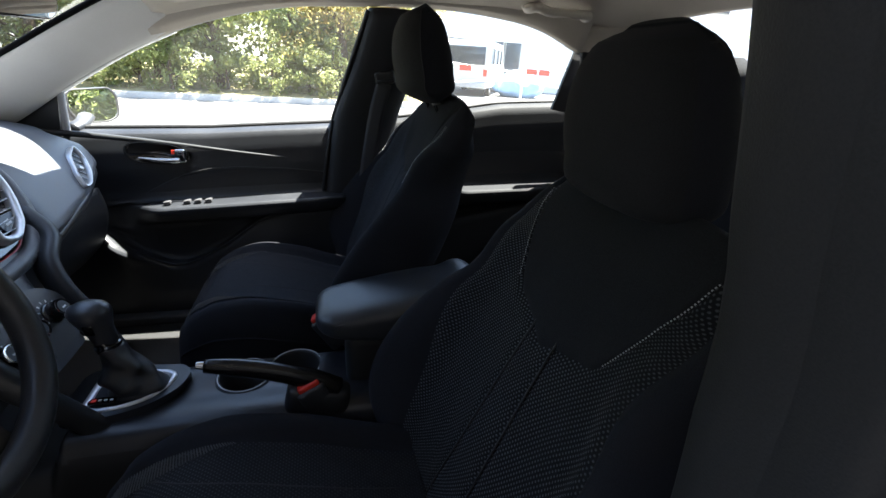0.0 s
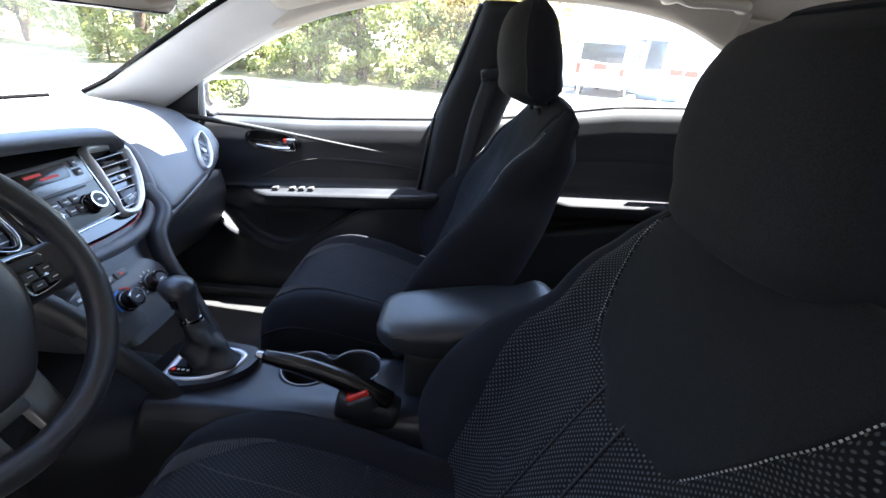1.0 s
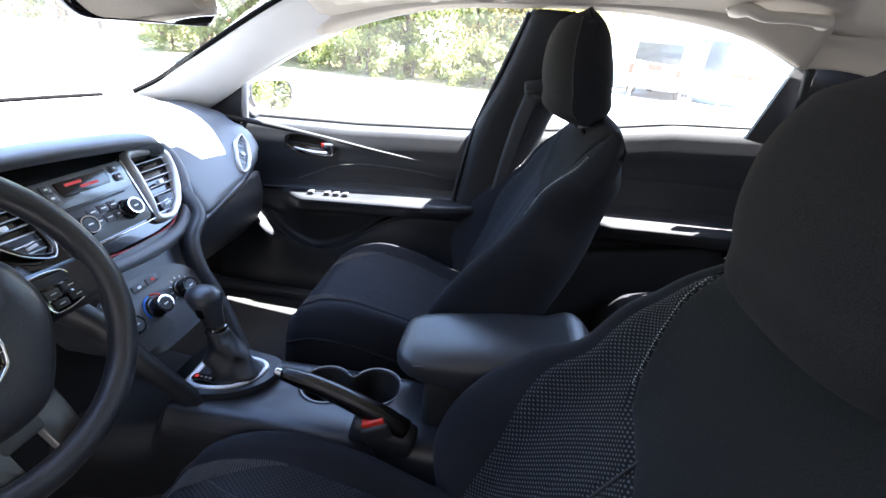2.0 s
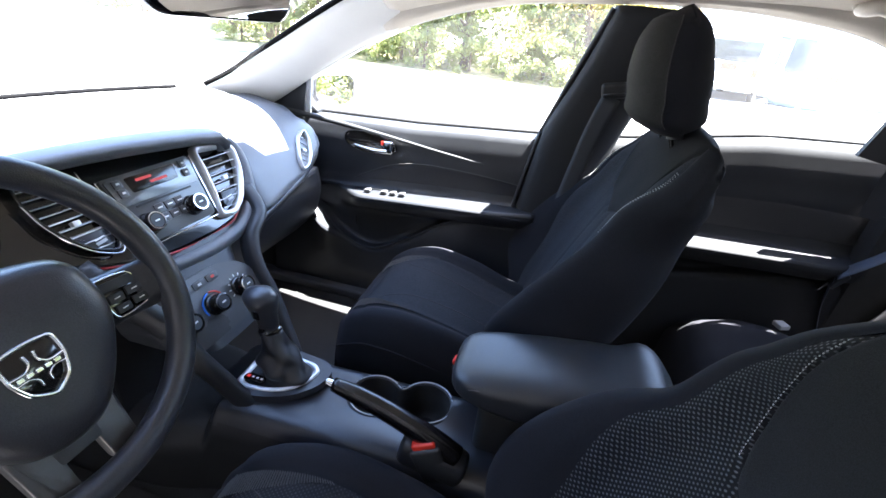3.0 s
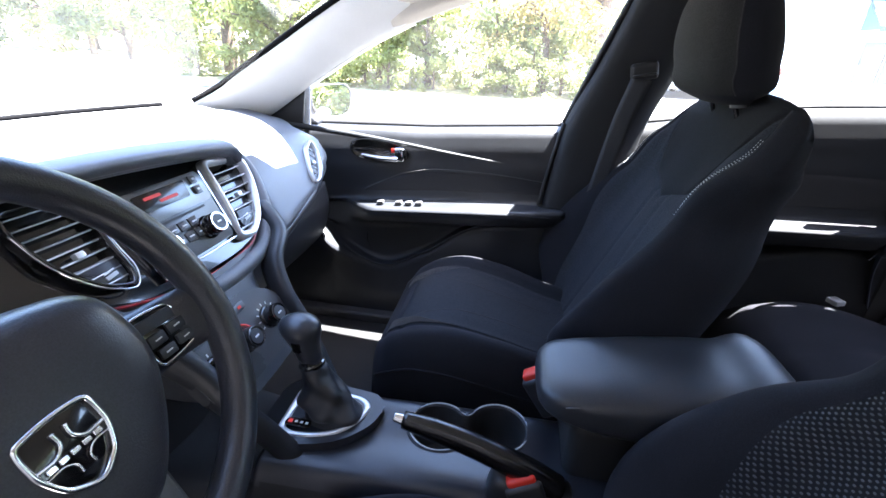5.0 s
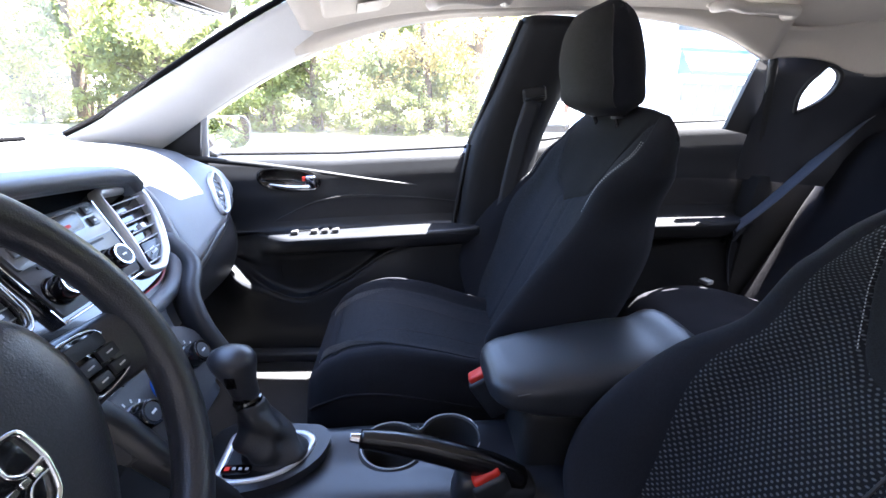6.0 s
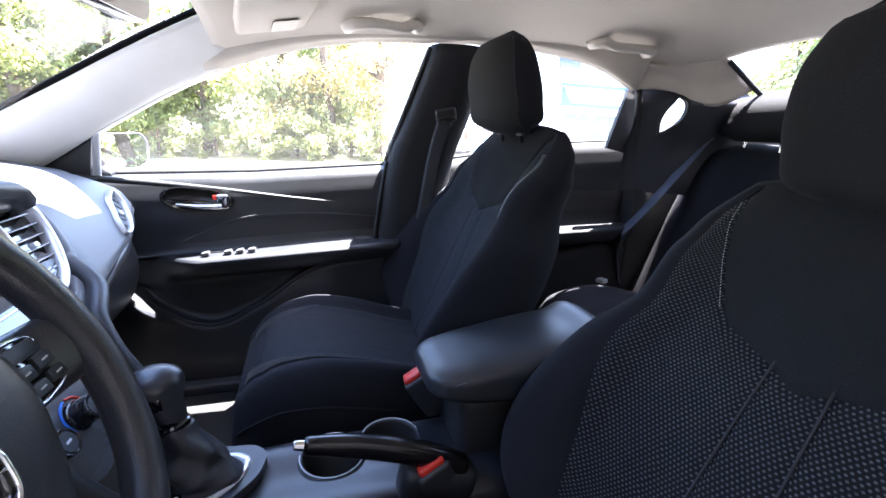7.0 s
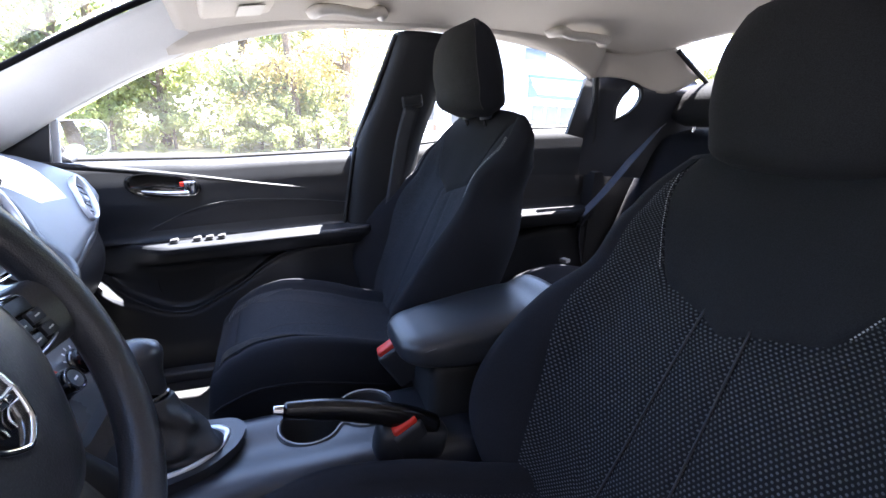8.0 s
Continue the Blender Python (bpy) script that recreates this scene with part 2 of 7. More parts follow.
def sheet(name, P, mat, parent=None, label="", close=False, caps=False, uv=None, flip=False):
    """A mesh from an array (m, n, 3) of points; close: each row is a ring; caps: the end rings are filled."""
    P = np.asarray(P, float)
    m, n = P.shape[:2]
    f = grid_faces(m, n, close)
    if caps:
        f += [tuple(range(n - 1, -1, -1)), tuple((m - 1) * n + j for j in range(n))]
    if flip:
        f = [tuple(reversed(q)) for q in f]
    return link_mesh(name, P.reshape(-1, 3), f, mat, parent, label, uv=uv)


def thick_sheet(name, P, mat, parent, depth, label="", uv=None):
    """A sheet with a back at the offset depth (a vector) and closed rims."""
    P = np.asarray(P, float)
    m, n = P.shape[:2]
    Q = P + np.asarray(depth, float)
    f = grid_faces(m, n)
    k = m * n
    f += [tuple(reversed(q)) for q in grid_faces(m, n, start=k)]
    rim = [j for j in range(n)] + [i * n + n - 1 for i in range(1, m)] + [(m - 1) * n + j for j in range(n - 2, -1, -1)] + [i * n for i in range(m - 2, 0, -1)]
    for a, b in zip(rim, rim[1:] + rim[:1]):
        f.append((b, a, k + a, k + b))
    V = np.concatenate([P.reshape(-1, 3), Q.reshape(-1, 3)])
    return link_mesh(name, V, f, mat, parent, label, uv=None if uv is None else np.concatenate([uv, uv]))


def spline(points, n):
    """n points evenly along a smooth curve through the given ones (any dimension)."""
    p = np.asarray(points, float)
    if len(p) == 2:
        t = np.linspace(0, 1, n)[:, None]
        return p[0] * (1 - t) + p[1] * t
    d = np.maximum(np.linalg.norm(np.diff(p, axis=0), axis=1), 1e-6)
    u = np.concatenate([[0], np.cumsum(d)])
    return curve(u, p, np.linspace(0, u[-1], n))


def curve(u, p, x):
    """Smooth monotone-ish interpolation (cubic Hermite) of p given at u, at the places x."""
    u, p, x = np.asarray(u, float), np.asarray(p, float), np.asarray(x, float)
    one = p.ndim == 1
    if one:
        p = p[:, None]
    h = np.diff(u)[:, None]
    s = np.diff(p, axis=0) / h
    m = np.empty_like(p)
    m[0], m[-1] = s[0], s[-1]
    if len(u) > 2:
        m[1:-1] = (s[:-1] * h[1:] + s[1:] * h[:-1]) / (h[1:] + h[:-1])
    xs = np.clip(x, u[0], u[-1]).ravel()
    k = np.clip(np.searchsorted(u, xs, side="right") - 1, 0, len(u) - 2)
    hh = (u[k + 1] - u[k])[:, None]
    t = (xs - u[k])[:, None] / hh
    r = (2 * t**3 - 3 * t**2 + 1) * p[k] + (t**3 - 2 * t**2 + t) * hh * m[k] + (-2 * t**3 + 3 * t**2) * p[k + 1] + (t**3 - t**2) * hh * m[k + 1]
    return r[:, 0].reshape(x.shape) if one else r.reshape(*x.shape, p.shape[1])


def smooth(a, b, x):
    t = np.clip((np.asarray(x, float) - a) / (b - a), 0, 1)
    return t * t * (3 - 2 * t)


def tube(name, points, r, mat, parent=None, label="", n=10, steps=None, closed=False, flat=1.0, up=None, power=2.0):
    """A bar of round or flattened section along a smooth curve. r: radius or a list along it."""
    pts = np.asarray(points, float)
    if closed:
        pts = np.concatenate([pts[-2:], pts, pts[:3]])
    k = steps or max(8, 6 * len(pts))
    P = spline(pts, k) if not closed else None
    if closed:
        d = np.linalg.norm(np.diff(pts, axis=0), axis=1)
        u = np.concatenate([[0], np.cumsum(d)])
        P = curve(u, pts, np.linspace(u[2], u[-3], k + 1))[:-1]
    R = np.interp(np.linspace(0, 1, len(P)), np.linspace(0, 1, len(np.atleast_1d(r))), np.atleast_1d(r))
    T = (np.roll(P, -1, 0) - np.roll(P, 1, 0)) if closed else np.gradient(P, axis=0)
    T /= np.linalg.norm(T, axis=1)[:, None] + 1e-12
    if up is None:
        a = np.array((0, 0, 1.0)) if abs(T[0][2]) < 0.9 else np.array((1.0, 0, 0))
    else:
        a = np.asarray(up, float)
    rings = []
    for p, t, rad in zip(P, T, R):
        a = a - t * (a @ t)
        a /= np.linalg.norm(a)
        b = np.cross(t, a)
        th = np.arange(n) * 2 * np.pi / n
        c, s = np.cos(th), np.sin(th)
        c, s = np.sign(c) * np.abs(c) ** (2 / power), np.sign(s) * np.abs(s) ** (2 / power)
        rings.append(p + rad * (s[:, None] * b + flat * c[:, None] * a))
    rings = np.array(rings)
    if closed:
        rings = np.concatenate([rings, rings[:1]])
    return sheet(name, rings, mat, parent, label, close=True, caps=not closed)


def block(size, m=None, bevel=0.0, seg=2):
    """A box of that size round the origin, edges rounded, at the pose m."""
    bm = bmesh.new()
    bmesh.ops.create_cube(bm, size=1.0, matrix=Matrix.Diagonal((*size, 1)))
    if bevel:
        bmesh.ops.bevel(bm, geom=bm.edges[:], offset=bevel, segments=seg, affect="EDGES", profile=0.6)
    if m is not None:
        bm.transform(m)
    return bm


def prism(outline, depth, m=None, bevel=0.0, seg=2):
    """A plate: the outline (x, y) pushed out by depth along z, its front edge rounded, at the pose m."""
    bm = bmesh.new()
    lo = [bm.verts.new((x, y, 0)) for x, y in outline]
    hi = [bm.verts.new((x, y, depth)) for x, y in outline]
    n = len(lo)
    bm.faces.new(list(reversed(lo)))
    top = bm.faces.new(hi)
    for i in range(n):
        bm.faces.new((lo[i], lo[(i + 1) % n], hi[(i + 1) % n], hi[i]))
    if bevel:
        bmesh.ops.bevel(bm, geom=list(top.edges), offset=bevel, segments=seg, affect="EDGES", profile=0.6)
    if m is not None:
        bm.transform(m)
    bm.normal_update()
    return bm


def turned(profile, m=None, n=32):
    """A body of revolution about z from (radius, height) pairs."""
    bm = bmesh.new()
    rings = []
    for r, h in profile:
        if r < 1e-6:
            rings.append([bm.verts.new((0, 0, h))])
        else:
            rings.append([bm.verts.new((r * math.cos(2 * math.pi * k / n), r * math.sin(2 * math.pi * k / n), h)) for k in range(n)])
    for a, b in zip(rings, rings[1:]):
        for k in range(n):
            q = [a[k % len(a)], a[(k + 1) % len(a)], b[(k + 1) % len(b)], b[k % len(b)]]
            q = list(dict.fromkeys(q))
            if len(q) > 2:
                bm.faces.new(q)
    if m is not None:
        bm.transform(m)
    bm.normal_update()
    return bm


def round_outline(points, r, k=4):
    """A polygon with its corners rounded."""
    out, n = [], len(points)
    for i in range(n):
        p0, p1, p2 = (Vector(points[(i + d) % n]) for d in (-1, 0, 1))
        a, b = (p0 - p1), (p2 - p1)
        rr = min(r, a.length * 0.45, b.length * 0.45)
        a, b = p1 + a.normalized() * rr, p1 + b.normalized() * rr
        for j in range(k + 1):
            t = j / k
            out.append(tuple(a * (1 - t) ** 2 + p1 * 2 * t * (1 - t) + b * t * t))
    return out


def frame_on(origin, xdir, ydir):
    """A pose whose local x and y lie along the given directions, z out of the surface."""
    x = Vector(xdir).normalized()
    z = x.cross(Vector(ydir)).normalized()
    y = z.cross(x)
    return Matrix((x, y, z)).transposed().to_4x4() if origin is None else Matrix.Translation(origin) @ Matrix((x, y, z)).transposed().to_4x4()


# ---- ground and distance ----
ASPHALT = material("sunlit_asphalt", (0.15, 0.147, 0.143), 0.9, grain=0.2, grain_scale=60, bump=0.004, stain=0.18, stain_scale=0.35)
bm = bmesh.new()
bmesh.ops.create_grid(bm, x_segments=40, y_segments=40, size=400)
tagged(part("ground", bm, ASPHALT, None), "pale worn asphalt of a sunlit car park", "ground", kind="structure")

# unseen wall added to keep out light from the open driver's side
BLOCK_WALL = material("plain_wall", (0.05, 0.049, 0.047), 0.9, grain=0.12, grain_scale=30, bump=0.002, stain=0.15, stain_scale=1.2)
tagged(part("wall_south", block((22, 0.25, 4.2), pose(1.0, -1.97, 2.1), 0.02), BLOCK_WALL, None), "plain dark grey wall added out of view to block light", "wall", kind="structure")

# ---- car shell ----
shell = thing("car_shell", (0, 0, 0), "grey saloon car body with light headliner and dark pillars, driver's side open", "car body", kind="structure")


def mirror_y(P):
    Q = np.array(P, float)
    Q[..., 1] *= -1
    return Q[:, ::-1]


# upper edge of the side openings, from the foot of the windscreen pillar to the rear pillar: x, y, z
RAIL = [(-0.835, 0.70, 0.950), (-0.80, 0.70, 0.968), (-0.62, 0.69, 1.085), (-0.347, 0.665, 1.232), (-0.077, 0.65, 1.312), (0.174, 0.645, 1.338), (0.517, 0.645, 1.345), (0.72, 0.65, 1.318), (0.87, 0.66, 1.262)]


def rail(n, a=0.0, b=1.0):
    return spline(RAIL, 200)[np.linspace(a * 199, b * 199, n).round().astype(int)]


# headliner, a shallow dome from header to rear window
def roof_z(x, y, drop=0.0):
    c = curve([-0.40, -0.2, 0.2, 0.6, 0.95, 1.25], [1.325, 1.36, 1.40, 1.415, 1.405, 1.37], x)
    e = curve([-0.40, -0.2, 0.2, 0.6, 0.95, 1.25], [1.245, 1.30, 1.345, 1.358, 1.335, 1.29], x)
    k = np.abs(y) / 0.62
    return c - (c - e) * k ** 4 * 0.9 - (c - e) * 0.1 * k ** 2 + drop


xs, ys = np.linspace(0, 1, 60), np.linspace(-0.62, 0.62, 60)
X, Y = np.meshgrid(xs, ys, indexing="ij")
X = -0.36 + X * (1.50 - 0.29 * Y ** 2)
thick_sheet("headliner", np.stack([X, Y, roof_z(X, Y)], -1), HEADLINER, None, (0, 0, 0.02))
tagged(bpy.data.objects["headliner"], "pale grey felt headliner under the roof", "ceiling", kind="structure")
X2, Y2 = np.meshgrid(np.linspace(-0.372, 1.18, 40), np.linspace(-0.655, 0.655, 40), indexing="ij")
thick_sheet("roof_skin", np.stack([X2, Y2, roof_z(X2, np.clip(Y2, -0.62, 0.62), 0.06) - 0.12 * np.clip(np.abs(Y2) - 0.6, 0, 1) ** 1.0], -1), PAINT, shell, (0, 0, 0.02))

for side in (1, -1):
    # windscreen pillar cover
    win = spline([(-0.835, 0.70, 0.950), (-0.80, 0.70, 0.968), (-0.62, 0.69, 1.085), (-0.46, 0.672, 1.178), (-0.347, 0.665, 1.232)], 24)
    scr = spline([(-0.955, 0.60, 1.006), (-0.857, 0.600, 1.058), (-0.75, 0.597, 1.122), (-0.655, 0.568, 1.170), (-0.545, 0.535, 1.227), (-0.44, 0.508, 1.280), (-0.345, 0.494, 1.327)], 24)
    rows = []
    for a, b in zip(win, scr):
        rows.append(np.array([a + (0, 0.03, 0.0), a, a * 0.85 + b * 0.15 + (0.006, -0.003, 0.003), a * 0.5 + b * 0.5 + (0.010, 0, 0.005), a * 0.15 + b * 0.85 + (0.006, 0, 0.003), b, b + (-0.004, 0.012, -0.002)]))
    P = np.array([spline(r, 14) for r in rows])
    if side < 0:
        P = mirror_y(P)
    thick_sheet("windscreen_pillar_cover", P, PILLAR, shell, (0.0, 0.03 * side, 0.0), "light grey pillar cover")
    # roof side rail between headliner and door openings
    low = rail(60, 0.0, 1.0)
    low = low[low[:, 0] > -0.40]
    inn = np.stack([low[:, 0], np.full(len(low), 0.60), roof_z(low[:, 0], np.full(len(low), 0.60)) + 0.004], -1)
    rows = [spline([a + (0, 0.030, 0.012), a + (0, 0.006, -0.002), a + (0, -0.012, 0.004), 0.5 * (a + b) + (0, -0.004, -0.006), b], 10) for a, b in zip(low, inn)]
    P = np.array(rows)
    if side < 0:
        P = mirror_y(P)
    thick_sheet("roof_rail_cover", P, HEADLINER, shell, (0, 0.002 * side, 0.03))

    # middle pillar
    fr = spline([(0.183, 0.655, 1.335), (0.125, 0.695, 1.16), (0.072, 0.708, 1.02), (0.045, 0.708, 0.85), (0.015, 0.703, 0.65), (-0.03, 0.700, 0.40)], 30)
    wid = curve([0, 0.2, 0.35, 0.6, 1], [0.168, 0.19, 0.198, 0.205, 0.25], np.linspace(0, 1, 30))
    rows = []
    if side < 0:
        fr[:, 0] = np.interp(fr[:, 2], [0.4, 0.9, 1.1, 1.335], [0.254, 0.246, 0.227, 0.167])
    for p, w in zip(fr, wid):
        rows.append(spline([p + (0.0, 0.05, 0), p, p + (0.012, -0.022, 0), p + (0.3 * w, -0.038, 0), p + (0.8 * w, -0.036, 0), p + (w, -0.01, 0), p + (w + 0.005, 0.05, 0)], 16))
    P = np.array(rows)
    if side < 0:
        P = mirror_y(P)
        P[..., 1] += np.interp(P[..., 2], [0.4, 1.02, 1.16, 1.335], [0.060, 0.064, 0.054, 0.020])
    thick_sheet("middle_pillar_cover", P, TRIM_DARK, shell, (0, 0.025 * side, 0), "dark plastic pillar cover")

# screen header, floor, bulkhead, rear shelf
for nm, P, mat, d in (
    ("floor_pan", np.stack(np.meshgrid(np.linspace(-1.0, 1.15, 24), np.linspace(-0.68, 0.68, 24), indexing="ij") + [np.full((24, 24), 0.345)], -1), CARPET, (0, 0, -0.05)),
    ("bulkhead", np.array([[(-0.98, y, z) for y in np.linspace(-0.72, 0.72, 10)] for z in np.linspace(0.2, 0.93, 8)]), CARPET, (-0.05, 0, 0)),
    ("rear_shelf", np.array([[(x, y, 1.0 + 0.02 * (x - 1.2)) for y in np.linspace(-0.62, 0.62, 10)] for x in np.linspace(1.18, 1.75, 8)]), TRIM_DARK, (0, 0, -0.04)),
):
    thick_sheet(nm, P, mat, shell, d)



# ---- front seats ----
def seat_back_front(s, u):
    """Seat back: centre line, half width and front relief at height s (0 to 1) and breadth u (-1 to 1). Local x back, y across, z up."""
    s, u = np.asarray(s, float), np.asarray(u, float)
    cx = curve([0, 0.22, 0.5, 0.75, 0.93, 1.0], [0.195, 0.237, 0.316, 0.374, 0.398, 0.416], s)
    cz = curve([0, 0.22, 0.5, 0.75, 0.93, 1.0], [0.57, 0.676, 0.867, 0.999, 1.071, 1.119], s)
    w = curve([0, 0.14, 0.30, 0.42, 0.52, 0.62, 0.82, 0.94, 1.0], [0.217, 0.253, 0.290, 0.287, 0.272, 0.236, 0.236, 0.226, 0.198], s)
    bol = curve([0, 0.2, 0.38, 0.5, 0.6, 0.7, 0.9, 1], [0.051, 0.113, 0.100, 0.068, 0.044, 0.038, 0.004, -0.006], s)
    a = np.abs(u)
    d = curve([0, 0.4, 0.6, 0.74, 0.86, 0.94, 1.0], [0, 0.02, 0.22, 0.72, 1.0, 0.86, 0.35], a) * bol
    d = d - 0.030 * np.clip((a - 0.8) / 0.2, 0, 1) ** 2.5
    d = d - 0.012 * np.clip((s - 0.9) / 0.1, 0, 1) ** 2
    return cx, cz, w, d


def seat_point(s, u, lift=0.0):
    cx, cz, w, d = seat_back_front(s, u)
    ang = radians(24)
    d = d + lift
    cz = cz - 0.008 * np.abs(u) ** 2.5 * smooth(0.7, 1.0, s)
    cx = cx + 0.012 * np.abs(u) ** 2.5 * smooth(0.7, 1.0, s)
    return soft_top(np.stack([cx - d * math.cos(ang), u * w * flare(s, u), cz + d * math.sin(ang) * 0.5], -1))


def flare(s, u):
    """The bolster beside the door of the passenger, beside the console of the driver, swells a little further."""
    return 1 + 0.03 * np.exp(-((np.asarray(s, float) - 0.26) / 0.22) ** 2) * (np.asarray(u, float) > 0.3)


def soft_top(p):
    """Rounds the shoulders: the top falls away towards both sides."""
    p = np.array(p, float)
    y = np.clip((np.abs(p[..., 1]) - 0.08) / 0.16, 0, 1.4)
    p[..., 2] -= 0.003 * y ** 2 * smooth(0.93, 1.085, p[..., 2])
    return p


def dome(p):
    """Keeps the upper seat back within a block rounded across, up and to the back."""
    p = np.array(p, float)
    a = np.abs(p[..., 1]) / 0.243
    b = np.maximum(p[..., 2] - 0.895, 0.0) / 0.25
    c = np.maximum(p[..., 0] - 0.37, 0.0) / 0.132
    r = np.maximum((a ** 4 + b ** 4 + c ** 4) ** 0.25, 1e-6)
    k = 1 + (np.where(r > 1, 1 / r, 1.0) - 1) * smooth(0.89, 1.02, p[..., 2])
    p[..., 1] *= k
    p[..., 0] = np.where(p[..., 0] > 0.37, 0.37 + (p[..., 0] - 0.37) * k, p[..., 0])
    p[..., 2] = np.where(p[..., 2] > 0.895, 0.895 + (p[..., 2] - 0.895) * k, p[..., 2])
    return p


def border(s):
    """Breadth of the middle field of the seat back."""
    return curve([0, 0.3, 0.55, 0.8, 1.0], [0.68, 0.64, 0.77, 0.80, 0.80], s)


def yoke(u):
    """Lower edge of the plain shoulder panel, as height over breadth."""
    return curve([0, 0.115, 0.30, 0.44, 0.51, 0.57, 0.64, 0.72, 0.80], [0.575, 0.597, 0.622, 0.648, 0.69, 0.76, 0.875, 0.95, 0.985], np.abs(u))


def groove(dist, width=0.007, depth=0.006):
    return -depth * np.exp(-(np.asarray(dist) / width) ** 2)


def dashes(name, c, half, owner, label, duty=0.45, rise=0.0012):
    """A row of short raised threads along the line c."""
    V, F = [], []
    for i, p in enumerate(c[:-1]):
        d = c[i + 1] - p
        a, b = p + d * 0.15, p + d * (0.15 + duty)
        sd = np.cross(d, (1, 0, 0.4))
        sd = sd / (np.linalg.norm(sd) + 1e-9) * half
        base = len(V)
        V += [a - sd, b - sd, b + sd, a + sd, (a + b) / 2 + (-rise, 0, rise * 0.7)]
        F += [(base, base + 1, base + 4), (base + 1, base + 2, base + 4), (base + 2, base + 3, base + 4), (base + 3, base, base + 4)]
    ob = link_mesh(name, V, F, STITCH, owner, label, smooth=False)
    ob["kind"] = "stuff"
    return ob


CUSHION_X = [-0.245, -0.238, -0.215, -0.17, -0.10, 0.03, 0.13, 0.235]


def cushion_top(x):
    return curve(CUSHION_X, [0.455, 0.522, 0.575, 0.612, 0.630, 0.610, 0.58, 0.56], x)


def cushion_rise(x, a):
    """How far the bolsters of the cushion rise at the breadth a (0 to 1)."""
    return curve([-0.245, -0.14, 0.03, 0.235], [0.0, 0.014, 0.028, 0.03], x) * smooth(0.5, 0.85, a)


def cushion_half(x):
    return curve([-0.245, -0.22, -0.13, 0.03, 0.235], [0.160, 0.188, 0.216, 0.220, 0.190], x)


def build_seat(name, at, label):
    seat = thing(name, at, label, "car seat", "front seats")
    # plain side bolsters with the wrap round the back
    rims = {}
    for sgn in (1, -1):
        S = np.linspace(0, 1, 48)
        rows = []
        for s in S:
            ub = float(border(s))
            u = sgn * np.linspace(ub, 1.0, 16)
            p = seat_point(np.full(16, s), u)
            w = float(seat_back_front(s, 0.0)[2]) * float(flare(s, sgn))
            p[:, 0] -= groove((np.abs(u) - ub) * w)
            cx, cz = seat_back_front(s, 0.0)[:2]
            th = float(curve([0, 0.5, 0.9, 1.0], [0.121, 0.120, 0.080, 0.058], s))
            ez = float(p[-1][2])
            drop = 0.018 * float(smooth(0.85, 1.0, s))
            back = spline([p[-1], (p[-1][0] + th * 0.35, sgn * w * 1.01, ez), (cx + th * 0.8, sgn * w * 0.95, ez - drop * 0.5), (cx + th, sgn * w * 0.78, ez * 0.6 + cz * 0.4 - drop), (cx + th + 0.004, 0.0, cz - drop)], 16)
            back[1:] = np.concatenate([back[1:, :2], np.minimum(soft_top(back[1:])[:, 2:], ez + 0.004)], 1) if s > 0.8 else back[1:]
            rows.append(np.concatenate([p, back[1:]]))
        rims[sgn] = rows[-1][15:]
        sheet("side_bolster", dome(np.array(rows)), CLOTH_SIDE, seat, "plain dark cloth bolster", flip=sgn > 0)
    # top roll between front and back
    S = np.linspace(-1, 1, 40)
    f = seat_point(np.ones(40), S * 0.999)
    b = []
    for k in S:
        rim = rims[1 if k > 0 else -1]
        b.append(np.array([np.interp((1 - abs(k)) * (len(rim) - 1), np.arange(len(rim)), rim[:, j]) for j in range(3)]).T)
    arch = 0.020 * (1 - np.abs(S) ** 4)
    rows = np.array([spline([p, p * 0.75 + q * 0.25 + (0, 0, h * 0.8), p * 0.4 + q * 0.6 + (0, 0, h), q], 11) for p, q, h in zip(f, b, arch)])
    sheet("top_roll", dome(rows), CLOTH, seat)
    # shoulder panel and lower woven fields
    U = np.linspace(-1, 1, 61)
    rows_top, rows_low = [], []
    for k in U:
        def cut(s_guess=0.7):
            s = s_guess
            for _ in range(12):
                s = float(np.clip(yoke(k * border(s)), 0, 0.985))
            return s
        sb = cut()
        rows_top.append(np.linspace(sb, 1.0, 26))
        rows_low.append(np.linspace(0.0, sb, 40))
    for nm, R, mat, lab in (("shoulder_panel", rows_top, CLOTH, "plain charcoal cloth shoulder panel"), ("woven_field", rows_low, MESH, "dark woven mesh with pale dots")):
        R = np.array(R).T
        K = np.broadcast_to(U, R.shape)
        ub = border(R)
        uu = K * ub
        p = seat_point(R, uu)
        w = seat_back_front(R, 0.0)[2]
        p = dome(p)
        edge = (1 - np.abs(K)) * ub * w
        p[..., 0] -= groove(edge)
        ends = np.abs(R - (R[:1] if nm == "shoulder_panel" else R[-1:])) * 0.55
        p[..., 0] -= groove(ends, 0.006, 0.005)
        if nm == "woven_field":
            seam_at = 0.030 + 0.03 * (0.6 - R)
            p[..., 0] -= groove(np.abs(np.abs(uu * w) - seam_at), 0.005, 0.005)
            uv = np.stack([uu * w, R * 0.56], -1).reshape(-1, 2)
            sheet(nm, p, mat, seat, lab, uv=uv, flip=True)
        else:
            sheet(nm, p, mat, seat, lab, flip=True)
    # seams
    ss = np.linspace(0.06, 0.62, 24)
    for sgn in (1, -1):
        w = seat_back_front(ss, 0.0)[2]
        tube("seam", seat_point(ss, sgn * (0.030 + 0.03 * (0.6 - ss)) / w, -0.002), 0.0016, THREAD, seat, n=6, steps=40)
